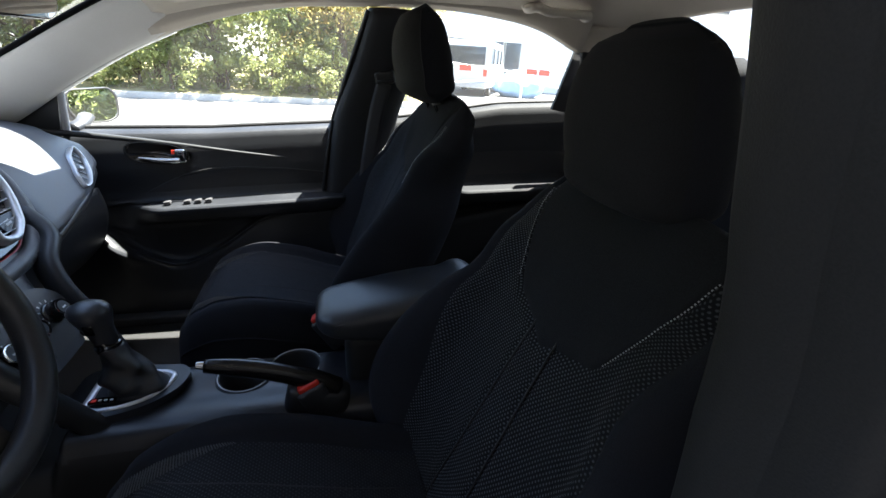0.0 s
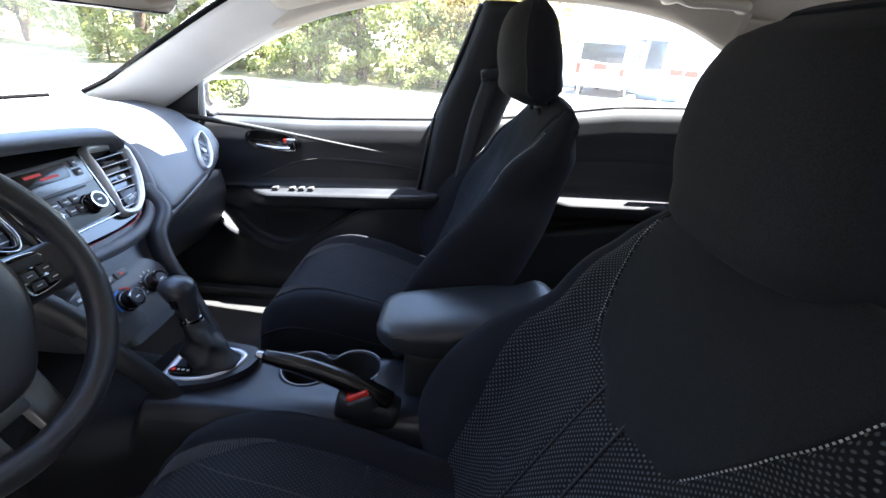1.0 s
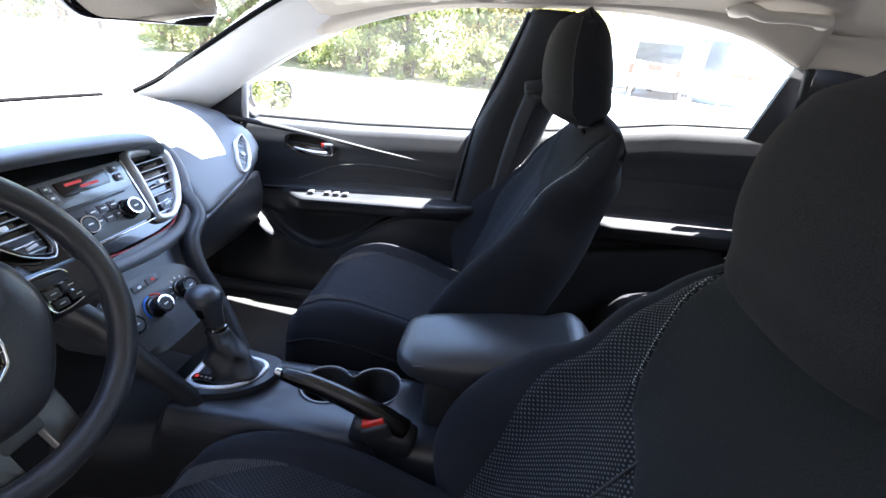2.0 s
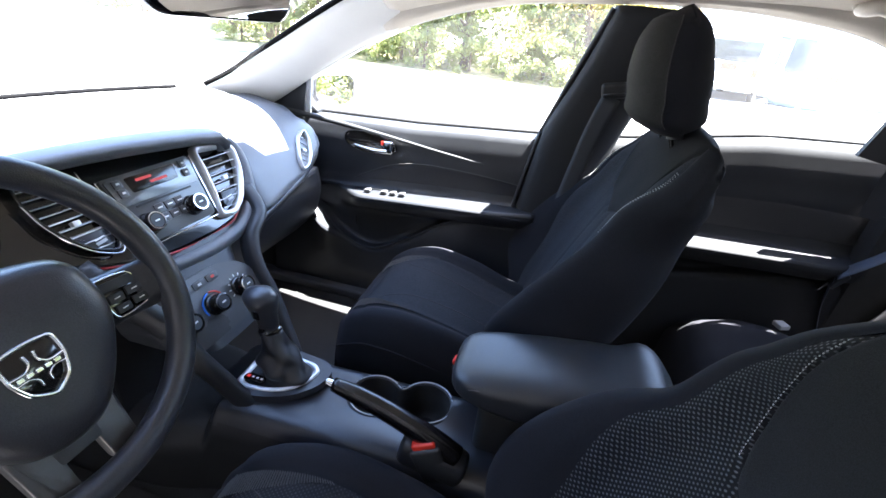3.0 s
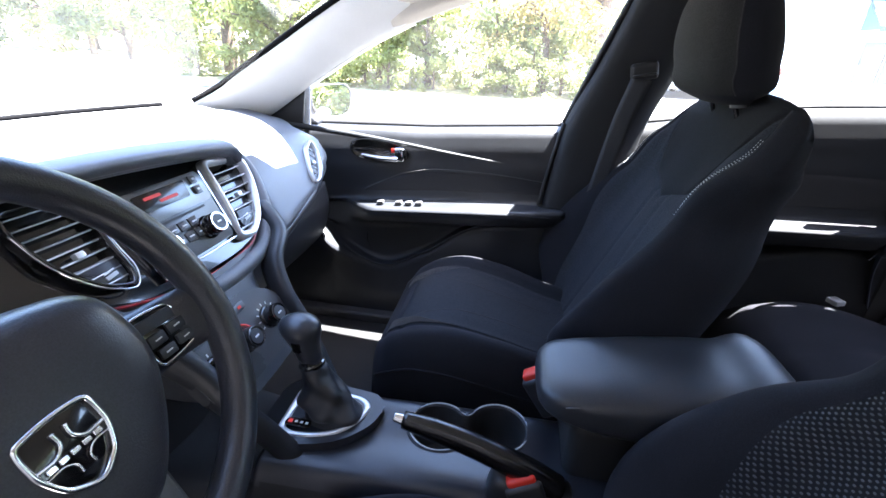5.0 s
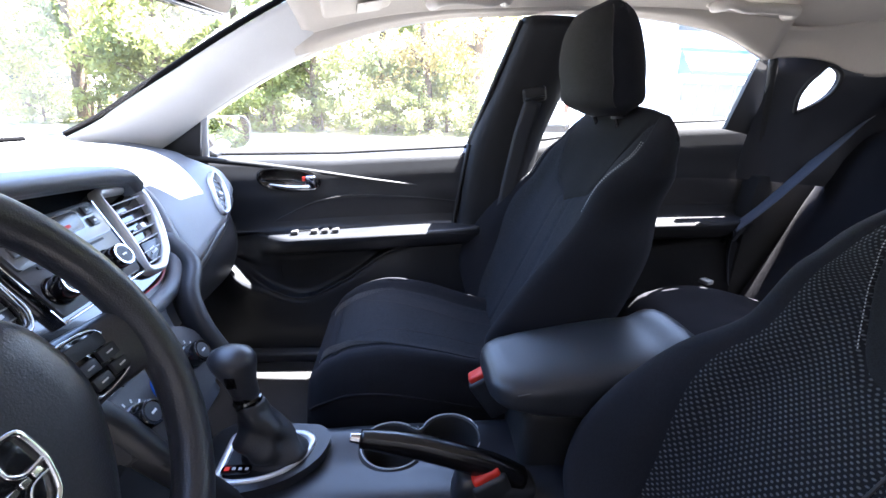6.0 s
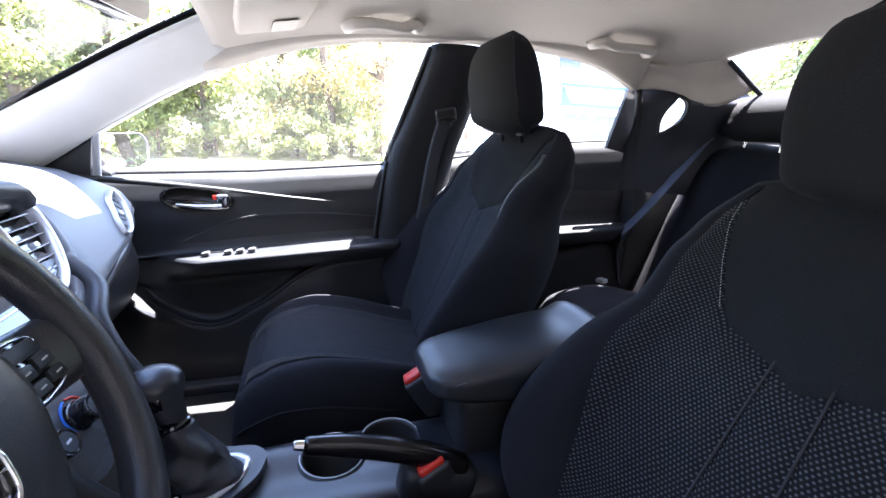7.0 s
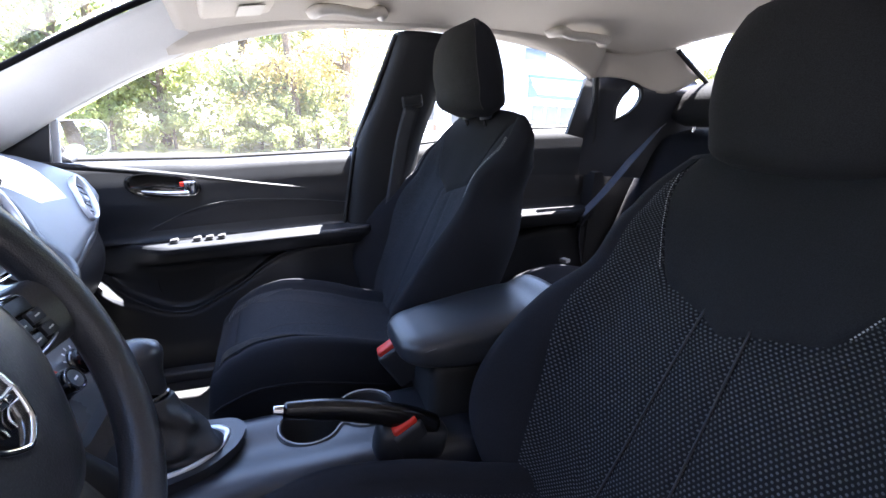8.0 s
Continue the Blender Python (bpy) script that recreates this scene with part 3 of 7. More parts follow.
    # pale stitching along the edge of the shoulder panel and the upper bolster seam
    for sgn in (1, -1):
        kk = np.concatenate([np.linspace(0.62, 0.95, 30)])
        ss_, uu_ = [], []
        for k in kk:
            sv = 0.7
            for _ in range(12):
                sv = float(np.clip(yoke(k * border(sv)), 0, 0.97))
            ss_.append(sv)
            uu_.append(sgn * k * float(border(sv)))
        c = dome(seat_point(np.array(ss_) - 0.006, np.array(uu_), 0.0015))
        dashes("stitching", spline(c, 40), 0.0008, seat, "pale stitching", 0.5)
    # cushion
    xs = np.concatenate([-0.245 + 0.09 * (1 - np.cos(np.linspace(0, np.pi / 2, 14))), np.linspace(-0.14, 0.235, 26)])
    U = np.linspace(-1, 1, 49)
    rows = []
    for x in xs:
        zt, w = float(cushion_top(x)), float(cushion_half(x))
        a = np.abs(U)
        z = zt + cushion_rise(x, a) - 0.07 * np.clip((a - 0.78) / 0.22, 0, 1) ** 2.6
        z = z + groove((a - 0.66) * w, 0.007, 0.006)
        z = z + groove((x + 0.165) + 0.02 * (1 - a ** 2), 0.007, 0.005) * (a < 0.68)
        top = np.stack([np.full(49, x), U * w, z], -1)
        zb = 0.385 + 0.02 * max(0.0, -x - 0.15)
        sd = [np.array([(x, w * 1.005, zt - 0.10), (x, w * 0.99, (zt + zb) / 2 - 0.02), (x, w * 0.9, zb)])]
        rows.append(np.concatenate([top, sd[0], (sd[0] * (1, -1, 1))[::-1]]))
    R = np.array(rows)
    sheet("seat_cushion", R, CLOTH_SIDE, seat, "dark cloth seat cushion", close=True, caps=True)
    # curved seams of the cushion
    for sgn in (1, -1):
        xx = np.linspace(-0.205, 0.20, 22)
        yy = sgn * curve([-0.205, -0.12, 0.0, 0.20], [0.128, 0.082, 0.062, 0.055], xx)
        zz = cushion_top(xx) + cushion_rise(xx, np.abs(yy) / cushion_half(xx))
        tube("cushion_seam", np.stack([xx, yy, zz + 0.0009], -1), 0.0014, THREAD, seat, n=6, steps=40)
        xx = np.linspace(-0.225, 0.19, 20)
        tube("cushion_piping", np.stack([xx, sgn * cushion_half(xx) * 1.004, cushion_top(xx) - 0.058], -1), 0.0026, CLOTH_SIDE, seat, n=6, steps=40)
        # ribbed weave tapering back between the seam and the bolster
        V, F = [], []
        for x in np.linspace(-0.215, -0.06, 44):
            reach = 0.034 * float(smooth(-0.05, -0.20, x)) + 0.003
            y1 = sgn * 0.625 * float(cushion_half(x))
            y0 = y1 - sgn * reach
            base = len(V)
            for dx, dz in ((-0.0011, 0.0005), (0.0011, 0.0005), (0.0, 0.0024)):
                for y, skew in ((y0, 0.004), (y1, 0.0)):
                    V.append((x + dx + skew, y, float(cushion_top(x + skew) + cushion_rise(x, abs(y) / float(cushion_half(x)))) + dz + 0.001))
            F += [(base, base + 1, base + 5, base + 4), (base + 4, base + 5, base + 3, base + 2)]
        ribs = link_mesh("ribbed_weave", V, F, STITCH_DIM, seat, "ribbed weave", smooth=False)
        ribs["kind"] = "stuff"
    # woven middle of the cushion, a skin just over it
    R2 = R[10:39, 9:40] + (0, 0, 0.0015)
    uv = np.stack([R2[..., 1], R2[..., 0]], -1).reshape(-1, 2)
    thick_sheet("cushion_field", R2, CUSHION_MESH, seat, (0, 0, -0.006), uv=uv)
    # base
    part("seat_base", block((0.40, 0.40, 0.09), pose(0.0, 0, 0.36), 0.02), PLASTIC, seat)
    for sgn in (1, -1):
        part("seat_rail", block((0.46, 0.035, 0.05), pose(0.03, sgn * 0.19, 0.265), 0.006), PLASTIC, seat)
        tube("hinge_cover", [(0.14, sgn * 0.205, 0.48), (0.19, sgn * 0.222, 0.54), (0.25, sgn * 0.222, 0.62)], [0.02, 0.03, 0.02], PLASTIC, seat, flat=1.0)
    # head restraint
    H = np.linspace(0, 1, 30)
    rows = []
    for h in H:
        z = 1.100 + 0.213 * h
        w = float(curve([0, 0.06, 0.2, 0.5, 0.8, 0.93, 1.0], [0.100, 0.122, 0.132, 0.133, 0.115, 0.092, 0.055], h))
        xf = float(curve([0, 0.06, 0.3, 0.6, 0.85, 0.95, 1.0], [0.385, 0.358, 0.340, 0.338, 0.352, 0.366, 0.385], h))
        xb = float(curve([0, 0.06, 0.3, 0.6, 0.9, 1.0], [0.425, 0.444, 0.452, 0.446, 0.425, 0.405], h))
        th = np.linspace(0, 2 * np.pi, 40, endpoint=False)
        c, s = np.cos(th), np.sin(th)
        c, s = np.sign(c) * np.abs(c) ** 0.62, np.sign(s) * np.abs(s) ** 0.72
        mid, half = (xf + xb) / 2, (xb - xf) / 2
        xx = mid + half * c + 0.012 * (np.abs(s) ** 3) * (c < 0.2)
        rows.append(np.stack([0.3765 + (xx - 0.020 * h - 0.389) * 1.195, w * s * 0.853 - 0.018, 1.215 + (np.full(40, z) + 0.006 * np.cos(th) - 1.2065) * 0.987], -1))
    head = sheet("head_restraint", np.array(rows), CLOTH_SIDE, seat, "rounded dark cloth head restraint", close=True, caps=True)
    H_ = np.array(rows)
    front = [j for j in range(40) if math.cos(2 * math.pi * j / 40) < -0.30]
    face = H_[2:28][:, front] + (-0.0012, 0, 0)
    sheet("face_panel", face, CLOTH_FACE_LIT, head, "front panel, on the passenger seat paler for windscreen light", flip=False)
    for col in (front[0], front[-1]):
        tube("seam", H_[2:28, col] + (-0.0006, 0, 0), 0.0011, RUBBER, head, n=6, steps=40)
    for sgn in (1, -1):
        tube("post", [(0.420, sgn * 0.052 - 0.018, 1.06), (0.388, sgn * 0.052 - 0.018, 1.13)], 0.0042, GLOSS_BLACK, seat, "black steel post", n=10)
        part("post_guide", turned([(0, 0), (0.015, 0), (0.015, 0.006), (0.011, 0.012), (0, 0.012)], pose(0.408, sgn * 0.052 - 0.018, 1.102, 0, -10, 0), 16), PLASTIC, seat)
    return seat


CUSHION_MESH = mesh_fabric("cushion_mesh_fabric", (0.013, 0.0138, 0.0175), (0.030, 0.031, 0.035), 0.0063)
driver_seat = build_seat("driver_seat", (-0.020, -0.328, -0.053), "black cloth driver's seat with dotted mesh backrest field")
passenger_seat = copy_thing(driver_seat, pose(-0.086, 0.418, 0.004))
passenger_seat.name = "passenger_seat"
for top in driver_seat.children:                      # the driver's head restraint is set further back, the cushion drawn out
    if top.name.startswith(("seat_cushion", "cushion_", "ribbed_weave")):
        top.location = Vector(top.location) + Vector((-0.030, 0, 0.030))
        top.scale = (1.13, 1, 1)
    if top.name.startswith(("head_restraint", "post")):
        top.location = Vector(top.location) + Vector((0.062, 0.038, -0.008))
for face in bpy.data.objects["head_restraint"].children:
    if face.name.startswith("face_panel"):            # driver's panel takes the darker cloth, without the painted-in light
        face.data = face.data.copy()
        face.data.materials[0] = CLOTH
for line in [c for c in bpy.data.objects["head_restraint"].children if c.name.startswith("seam")]:
    bpy.data.objects.remove(line)
tagged(passenger_seat, "black cloth passenger seat with stitched backrest, beside the console")

# same fabric as MESH without dots, colour lifted for light on this seat
FIELD_LIT = material("passenger_field_lit_cloth", (0.022, 0.024, 0.029), 0.9, grain=0.45, grain_scale=420, bump=0.0009, stain=0.15, stain_scale=8, spec=0.15)
for field in passenger_seat.children:
    if field.name.startswith(("woven_field", "cushion_field")):
        field.data = field.data.copy()
        field.data.materials[0] = FIELD_LIT
    if field.name.startswith(("seat_cushion", "cushion_", "ribbed_weave")):
        field.location = Vector(field.location) + Vector((0, -0.033, 0))
for field in [c for c in passenger_seat.children if c.name.startswith(("seam", "stitching"))]:
    bpy.data.objects.remove(field)
for sgn in (1, -1):                                   # its stitching follows the inner edge of the bolsters
    for shift in (0.0, 0.009):
        ss = np.linspace(0.60 + shift * 3, 0.93, 30)
        line = dome(seat_point(ss, sgn * (border(ss) + 0.035 - shift * 3), 0.0015))
        dashes("stitching", spline(line, 34), 0.0011, passenger_seat, "pale stitching", 0.42)

# ---- rear bench ----
rear = thing("rear_bench", (0, 0, 0), "dark cloth rear bench seat with sunlit shoulders", "car seat")
U = np.linspace(-0.66, 0.66, 60)
rows = []
for s in np.linspace(0, 1, 30):
    x = float(curve([0, 0.3, 0.6, 0.82, 0.93, 1.0], [0.97, 1.04, 1.10, 1.15, 1.195, 1.26], s))
    z = float(curve([0, 0.3, 0.6, 0.82, 0.93, 1.0], [0.56, 0.74, 0.92, 1.04, 1.092, 1.112], s))
    bump = 0.035 * (np.exp(-((np.abs(U) - 0.36) / 0.1) ** 2) * -1 + smooth(0.42, 0.56, np.abs(U)) * 1.0)
    edge = 0.05 * np.clip((np.abs(U) - 0.58) / 0.08, 0, 1) ** 2
    rows.append(np.stack([np.full(60, x) - bump * (1 - s * 0.5) + edge, U, np.full(60, z) - 0.04 * np.clip((np.abs(U) - 0.5) / 0.16, 0, 1) ** 2 * s], -1))
thick_sheet("backrest", np.array(rows), CLOTH_SIDE, rear, (0.10, 0, -0.02))
rows = []
for s in np.linspace(0, 1, 24):
    x = float(curve([0, 0.05, 0.15, 0.3, 1.0], [0.55, 0.553, 0.58, 0.65, 1.02], s))
    z = float(curve([0, 0.05, 0.15, 0.3, 1.0], [0.36, 0.50, 0.575, 0.61, 0.56], s))
    bump = 0.02 * smooth(0.45, 0.56, np.abs(U)) + groove(np.abs(np.abs(U) - 0.40), 0.012, 0.012)
    rows.append(np.stack([np.full(60, x), U, np.full(60, z) + bump - 0.075 * np.clip((np.abs(U) - 0.50) / 0.16, 0, 1) ** 2], -1))
thick_sheet("cushion", np.array(rows), CLOTH_SIDE, rear, (0.02, 0, -0.14))
for y in (0.45, -0.45):
    hr = []
    for h in np.linspace(0, 1, 16):
        z = 1.118 + 0.158 * h
        w = float(curve([0, 0.1, 0.5, 0.85, 1], [0.08, 0.115, 0.13, 0.11, 0.06], h))
        dx = float(curve([0, 0.1, 0.45, 0.75, 1], [0.03, 0.055, 0.066, 0.058, 0.022], h))
        th = np.linspace(0, 2 * np.pi, 32, endpoint=False)
        c, s = np.cos(th), np.sin(th)
        hr.append(np.stack([1.205 + 0.055 * h ** 2 + dx * np.sign(c) * np.abs(c) ** 0.7, y + w * np.sign(s) * np.abs(s) ** 0.7, np.full(32, z)], -1))
    sheet("head_restraint", np.array(hr), CLOTH, rear, close=True, caps=True)
    for dy in (-0.06, 0.06):
        tube("post", [(1.215, y + dy, 1.02), (1.215, y + dy, 1.13)], 0.006, CHROME, rear, n=8)



# ---- dashboard ----
dash = thing("dashboard", (0, 0, 0), "black dashboard with soft top, sunlit through the windscreen", "dashboard")
Y = np.linspace(-0.70, 0.66, 80)
def face_x(z):
    """How far back the leaning face of the dashboard lies at the height z."""
    return -0.600 + (0.974 - z) * 0.6


def lip_z(y):
    """Height of the lower lip of the passenger pad."""
    return np.interp(y, [0.2, 0.3, 0.44, 0.53, 0.60, 0.66], [0.812, 0.826, 0.850, 0.878, 0.905, 0.92])


prof = []
for y in Y:
    k = float(smooth(0.19, 0.26, y))              # the passenger part comes up to the face of the middle
    e = float(smooth(0.45, 0.66, abs(y)))         # ends fall away
    far = -0.05 * (1 - k) - 0.07 * float(smooth(0.55, 0.67, y)) ** 2
    zl = float(lip_z(y))
    lean = [(face_x(z) + far, z) for z in (zl + 0.72 * (0.945 - zl), zl + 0.35 * (0.945 - zl), zl + 0.012, zl)]
    pts = [(-1.06 + 0.35 * y * y, 1.000 - 0.02 * e), (-0.92 + 0.1 * y * y, 1.012 - 0.02 * e), (-0.76, 1.008 - 0.025 * e), (-0.675 + far * 0.5, 0.990 - 0.02 * e), (-0.612 + far, 0.962 - 0.012 * e), *lean, (face_x(zl) + far - 0.018, zl - 0.008), (face_x(zl) + far - 0.06, zl - 0.010)]
    p = spline(pts, 48)
    prof.append(np.stack([p[:, 0], np.full(48, y), p[:, 1]], -1))
thick_sheet("top_pad", np.array(prof), DASH_SOFT, dash, (-0.02, 0, -0.03), "soft black dash pad")
Y = np.linspace(0.14, 0.62, 30)
gl = np.array([[(x, y, z) for x, z in spline([(-0.585, 0.815), (-0.575, 0.75), (-0.60, 0.66), (-0.67, 0.58)], 16)] for y in Y])
thick_sheet("glove_box", gl, PLASTIC, dash, (-0.03, 0, 0), "closed black glove box")
Y = np.linspace(-0.70, -0.12, 30)
gl = np.array([[(x, y, z) for x, z in spline([(-0.60, 0.83), (-0.58, 0.76), (-0.60, 0.66), (-0.68, 0.55)], 16)] for y in Y])
thick_sheet("knee_panel", gl, PLASTIC, dash, (-0.03, 0, 0))

# face plane of the middle: leans back
UPF = Vector((-0.514, 0, 0.857))
FACE = frame_on((-0.600, 0, 0.974), (0, 1, 0), UPF)     # local x = across, y = up the face, z = towards the seats


def on_face(y, z, lift=0.0):
    """Pose on the leaning face at breadth y and world height z."""
    return FACE @ Matrix.Translation((y, (z - 0.974) / 0.857, lift))


def fz(z):
    return (z - 0.974) / 0.857


BEZEL = [(-0.62, 1.015), (-0.2, 1.015), (0.225, 0.978), (0.250, 0.955), (0.236, 0.905), (0.202, 0.868), (0.165, 0.843), (0.10, 0.836), (0.0, 0.838), (-0.10, 0.852), (-0.17, 0.882), (-0.24, 0.912), (-0.62, 0.915)]
part("bezel", prism(round_outline([(a, fz(b)) for a, b in BEZEL], 0.02), 0.02, FACE @ Matrix.Translation((0, 0, -0.025)), 0.004), GLOSS_BLACK, dash, "glossy black centre bezel")
tube("red_accent_line", [FACE @ Vector((a, fz(b), -0.006)) for a, b in ((-0.50, 0.911), (-0.268, 0.909), (-0.225, 0.900), (-0.15, 0.866), (-0.08, 0.846), (0.0, 0.833), (0.096, 0.831), (0.157, 0.839), (0.190, 0.858), (0.21, 0.872))], 0.0026, RED_LINE, dash, "thin red accent line", n=8, steps=80)
# hood over the bezel
rows = []
for y in np.linspace(-0.66, 0.212, 60):
    zl = float(curve([-0.66, -0.45, -0.164, -0.016, 0.067, 0.163, 0.197, 0.207, 0.212], [1.0, 1.038, 1.033, 1.026, 1.019, 1.008, 1.001, 0.995, 0.984], y))
    rows.append(spline([(-0.78, y, 1.000), (-0.70, y, zl - 0.008), (-0.62, y, zl + 0.006), (-0.578, y, zl + 0.004), (-0.560, y, zl - 0.003), (-0.557, y, zl - 0.012), (-0.566, y, zl - 0.019), (-0.62, y, zl - 0.020)], 22))
thick_sheet("instrument_hood", np.array(rows), DASH_SOFT, dash, (-0.012, 0, -0.006), "soft black hood")

# ---- centre console ----
console = thing("centre_console", (0, 0, 0.24), "black plastic centre console between the front seats", "console")


def cpart(ob):
    ob.location = Vector(ob.location) - Vector((0, 0, 0.24))
    return ob


X = np.linspace(-0.62, 0.30, 220)
rows = []
for x in X:
    zt = float(np.interp(x, [-0.62, -0.50, -0.435, -0.412, -0.2, 0.05, 0.12, 0.30], [0.50, 0.50, 0.505, 0.560, 0.565, 0.567, 0.568, 0.55]))
    w = float(curve([-0.62, -0.5, -0.42, -0.3, -0.1, 0.3], [0.155, 0.14, 0.115, 0.108, 0.112, 0.115], x))
    rows.append(np.concatenate([spline([(x, -w, 0.24), (x, -w * 0.99, zt - 0.10), (x, -w * 0.96, zt - 0.03), (x, -w * 0.82, zt), (x, 0, zt + 0.004), (x, w * 0.82, zt), (x, w * 0.96, zt - 0.03), (x, w * 0.99, zt - 0.10), (x, w, 0.24)], 101)]))
CUPS = ((-0.138, 0.035), (-0.035, 0.053))
CUP_R = 0.0495


def cup_outline(grow):
    """The two rings with the neck between them as one outline."""
    (x1, y1), (x2, y2) = CUPS
    r, d, ax = CUP_R + grow, math.hypot(x2 - x1, y2 - y1), math.atan2(y2 - y1, x2 - x1)
    mid = ((x1 + x2) / 2, (y1 + y2) / 2)
    neck = 0.0215 + grow
    h = 0.62
    pts = [(x2 + r * math.cos(a + ax), y2 + r * math.sin(a + ax)) for a in np.linspace(-math.pi + h, math.pi - h, 39)]
    pts.append((mid[0] - neck * math.sin(ax), mid[1] + neck * math.cos(ax)))
    pts += [(x1 + r * math.cos(a + ax), y1 + r * math.sin(a + ax)) for a in np.linspace(h, 2 * math.pi - h, 39)]
    pts.append((mid[0] + neck * math.sin(ax), mid[1] - neck * math.cos(ax)))
    return np.array(pts)


def within_outline(x, y, ring):
    c = False
    for (ax_, ay_), (bx, by) in zip(ring, np.roll(ring, -1, 0)):
        if (ay_ > y) != (by > y) and x < (bx - ax_) * (y - ay_) / (by - ay_) + ax_:
            c = not c
    return c


CUP_HOLE = cup_outline(0.002)
R = np.array(rows)
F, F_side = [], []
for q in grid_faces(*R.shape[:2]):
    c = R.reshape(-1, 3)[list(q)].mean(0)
    # lower sides go to the shade-darkened plastic
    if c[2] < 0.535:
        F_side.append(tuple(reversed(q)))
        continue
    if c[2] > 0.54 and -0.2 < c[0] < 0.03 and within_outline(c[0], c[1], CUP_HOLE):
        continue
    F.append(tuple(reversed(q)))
cpart(link_mesh("tunnel_side", R.reshape(-1, 3), F_side, FLANK_SHADED, console, "black lower sides, colour darkened for shade"))
for path in ([(-0.560, 0.235, 0.862), (-0.512, 0.212, 0.826), (-0.490, 0.152, 0.79), (-0.465, 0.130, 0.748), (-0.430, 0.124, 0.69), (-0.392, 0.110, 0.62), (-0.362, 0.098, 0.555), (-0.34, 0.08, 0.49)],
             [(-0.550, -0.160, 0.860), (-0.512, -0.148, 0.826), (-0.490, -0.128, 0.79), (-0.465, -0.110, 0.748), (-0.430, -0.100, 0.69), (-0.392, -0.080, 0.62), (-0.362, -0.062, 0.555), (-0.34, -0.045, 0.49)]):
    cpart(tube("buttress", path, [0.030, 0.027, 0.023, 0.022, 0.024], PLASTIC, console, "smooth black strut down from the dashboard", n=18, flat=0.62, up=(0, 1, 0), power=2.4, steps=40))
cpart(part("bin_wall", block((0.012, 0.25, 0.24), pose(-0.60, 0, 0.60), 0.004), RUBBER, console, "dark open bin"))
cpart(link_mesh("tunnel_cover", R.reshape(-1, 3), F, DECK_SHADED, console, "black moulded tunnel cover"))
# armrest box and lid
AY = 0.045
cpart(part("armrest_bin", block((0.27, 0.135, 0.24), pose(0.205, AY, 0.56), 0.025, 4), FLANK_SHADED, console))
rows = []
LX = [0.012, 0.015, 0.022, 0.036, 0.065, 0.13, 0.2, 0.28, 0.36, 0.375]
LW = [0.030, 0.046, 0.060, 0.073, 0.083, 0.090, 0.092, 0.092, 0.084, 0.050]
LT = [0.712, 0.720, 0.727, 0.733, 0.739, 0.751, 0.764, 0.774, 0.776, 0.762]
LB = [0.702, 0.695, 0.689, 0.683, 0.677, 0.669, 0.668, 0.670, 0.680, 0.71]
for x in np.concatenate([np.linspace(0.012, 0.05, 18), np.linspace(0.06, 0.34, 24), np.linspace(0.35, 0.375, 8)]):
    w, zt, zb = (float(curve(LX, v, x)) for v in (LW, LT, LB))
    th = np.linspace(0, 2 * np.pi, 120, endpoint=False)
    c, s_ = np.cos(th), np.sin(th)
    rows.append(np.stack([np.full(120, x), AY + w * np.sign(c) * np.abs(c) ** 0.5, (zt + zb) / 2 + (zt - zb) / 2 * np.sign(s_) * np.abs(s_) ** 0.55], -1))
cpart(sheet("armrest_lid", np.array(rows), ARM_VINYL, console, "padded black vinyl armrest lid", close=True, caps=True))

# ---- steering wheel ----
WC, WT = Vector((-0.361, -0.359, 0.939)), 27.5
WHEEL = frame_on(WC, (0, 1, 0), Vector((-math.sin(radians(WT)), 0, math.cos(radians(WT)))))
wheel = thing("steering_wheel", WHEEL, "black leather steering wheel with silver spokes and badge", "steering wheel")
a = np.linspace(0, 2 * np.pi, 48, endpoint=False)
tube("rim", np.stack([0.173 * np.cos(a), 0.173 * np.sin(a), 0 * a], -1), 0.0168, VINYL, wheel, "black leather rim", n=14, steps=96, closed=True)
hub_o = np.array(round_outline([(-0.080, 0.050), (-0.03, 0.061), (0.03, 0.061), (0.080, 0.050), (0.092, -0.012), (0.066, -0.066), (0.028, -0.112), (-0.028, -0.112), (-0.066, -0.066), (-0.092, -0.012)], 0.03, 5))
hub_c = np.array((0.0, -0.026))
hub_o = hub_c + (hub_o - hub_c) * (1.13, 1.08)
sheet("hub", np.array([np.column_stack([hub_c + (hub_o - hub_c) * g, np.full(len(hub_o), z)]) for g, z in ((0.9, -0.07), (1.0, -0.055), (1.01, -0.03), (0.995, -0.012), (0.96, 0.0), (0.90, 0.008), (0.80, 0.0125), (0.62, 0.0148), (0.3, 0.0152), (0.02, 0.0152))]), VINYL, wheel, "padded black hub", close=True, caps=True)

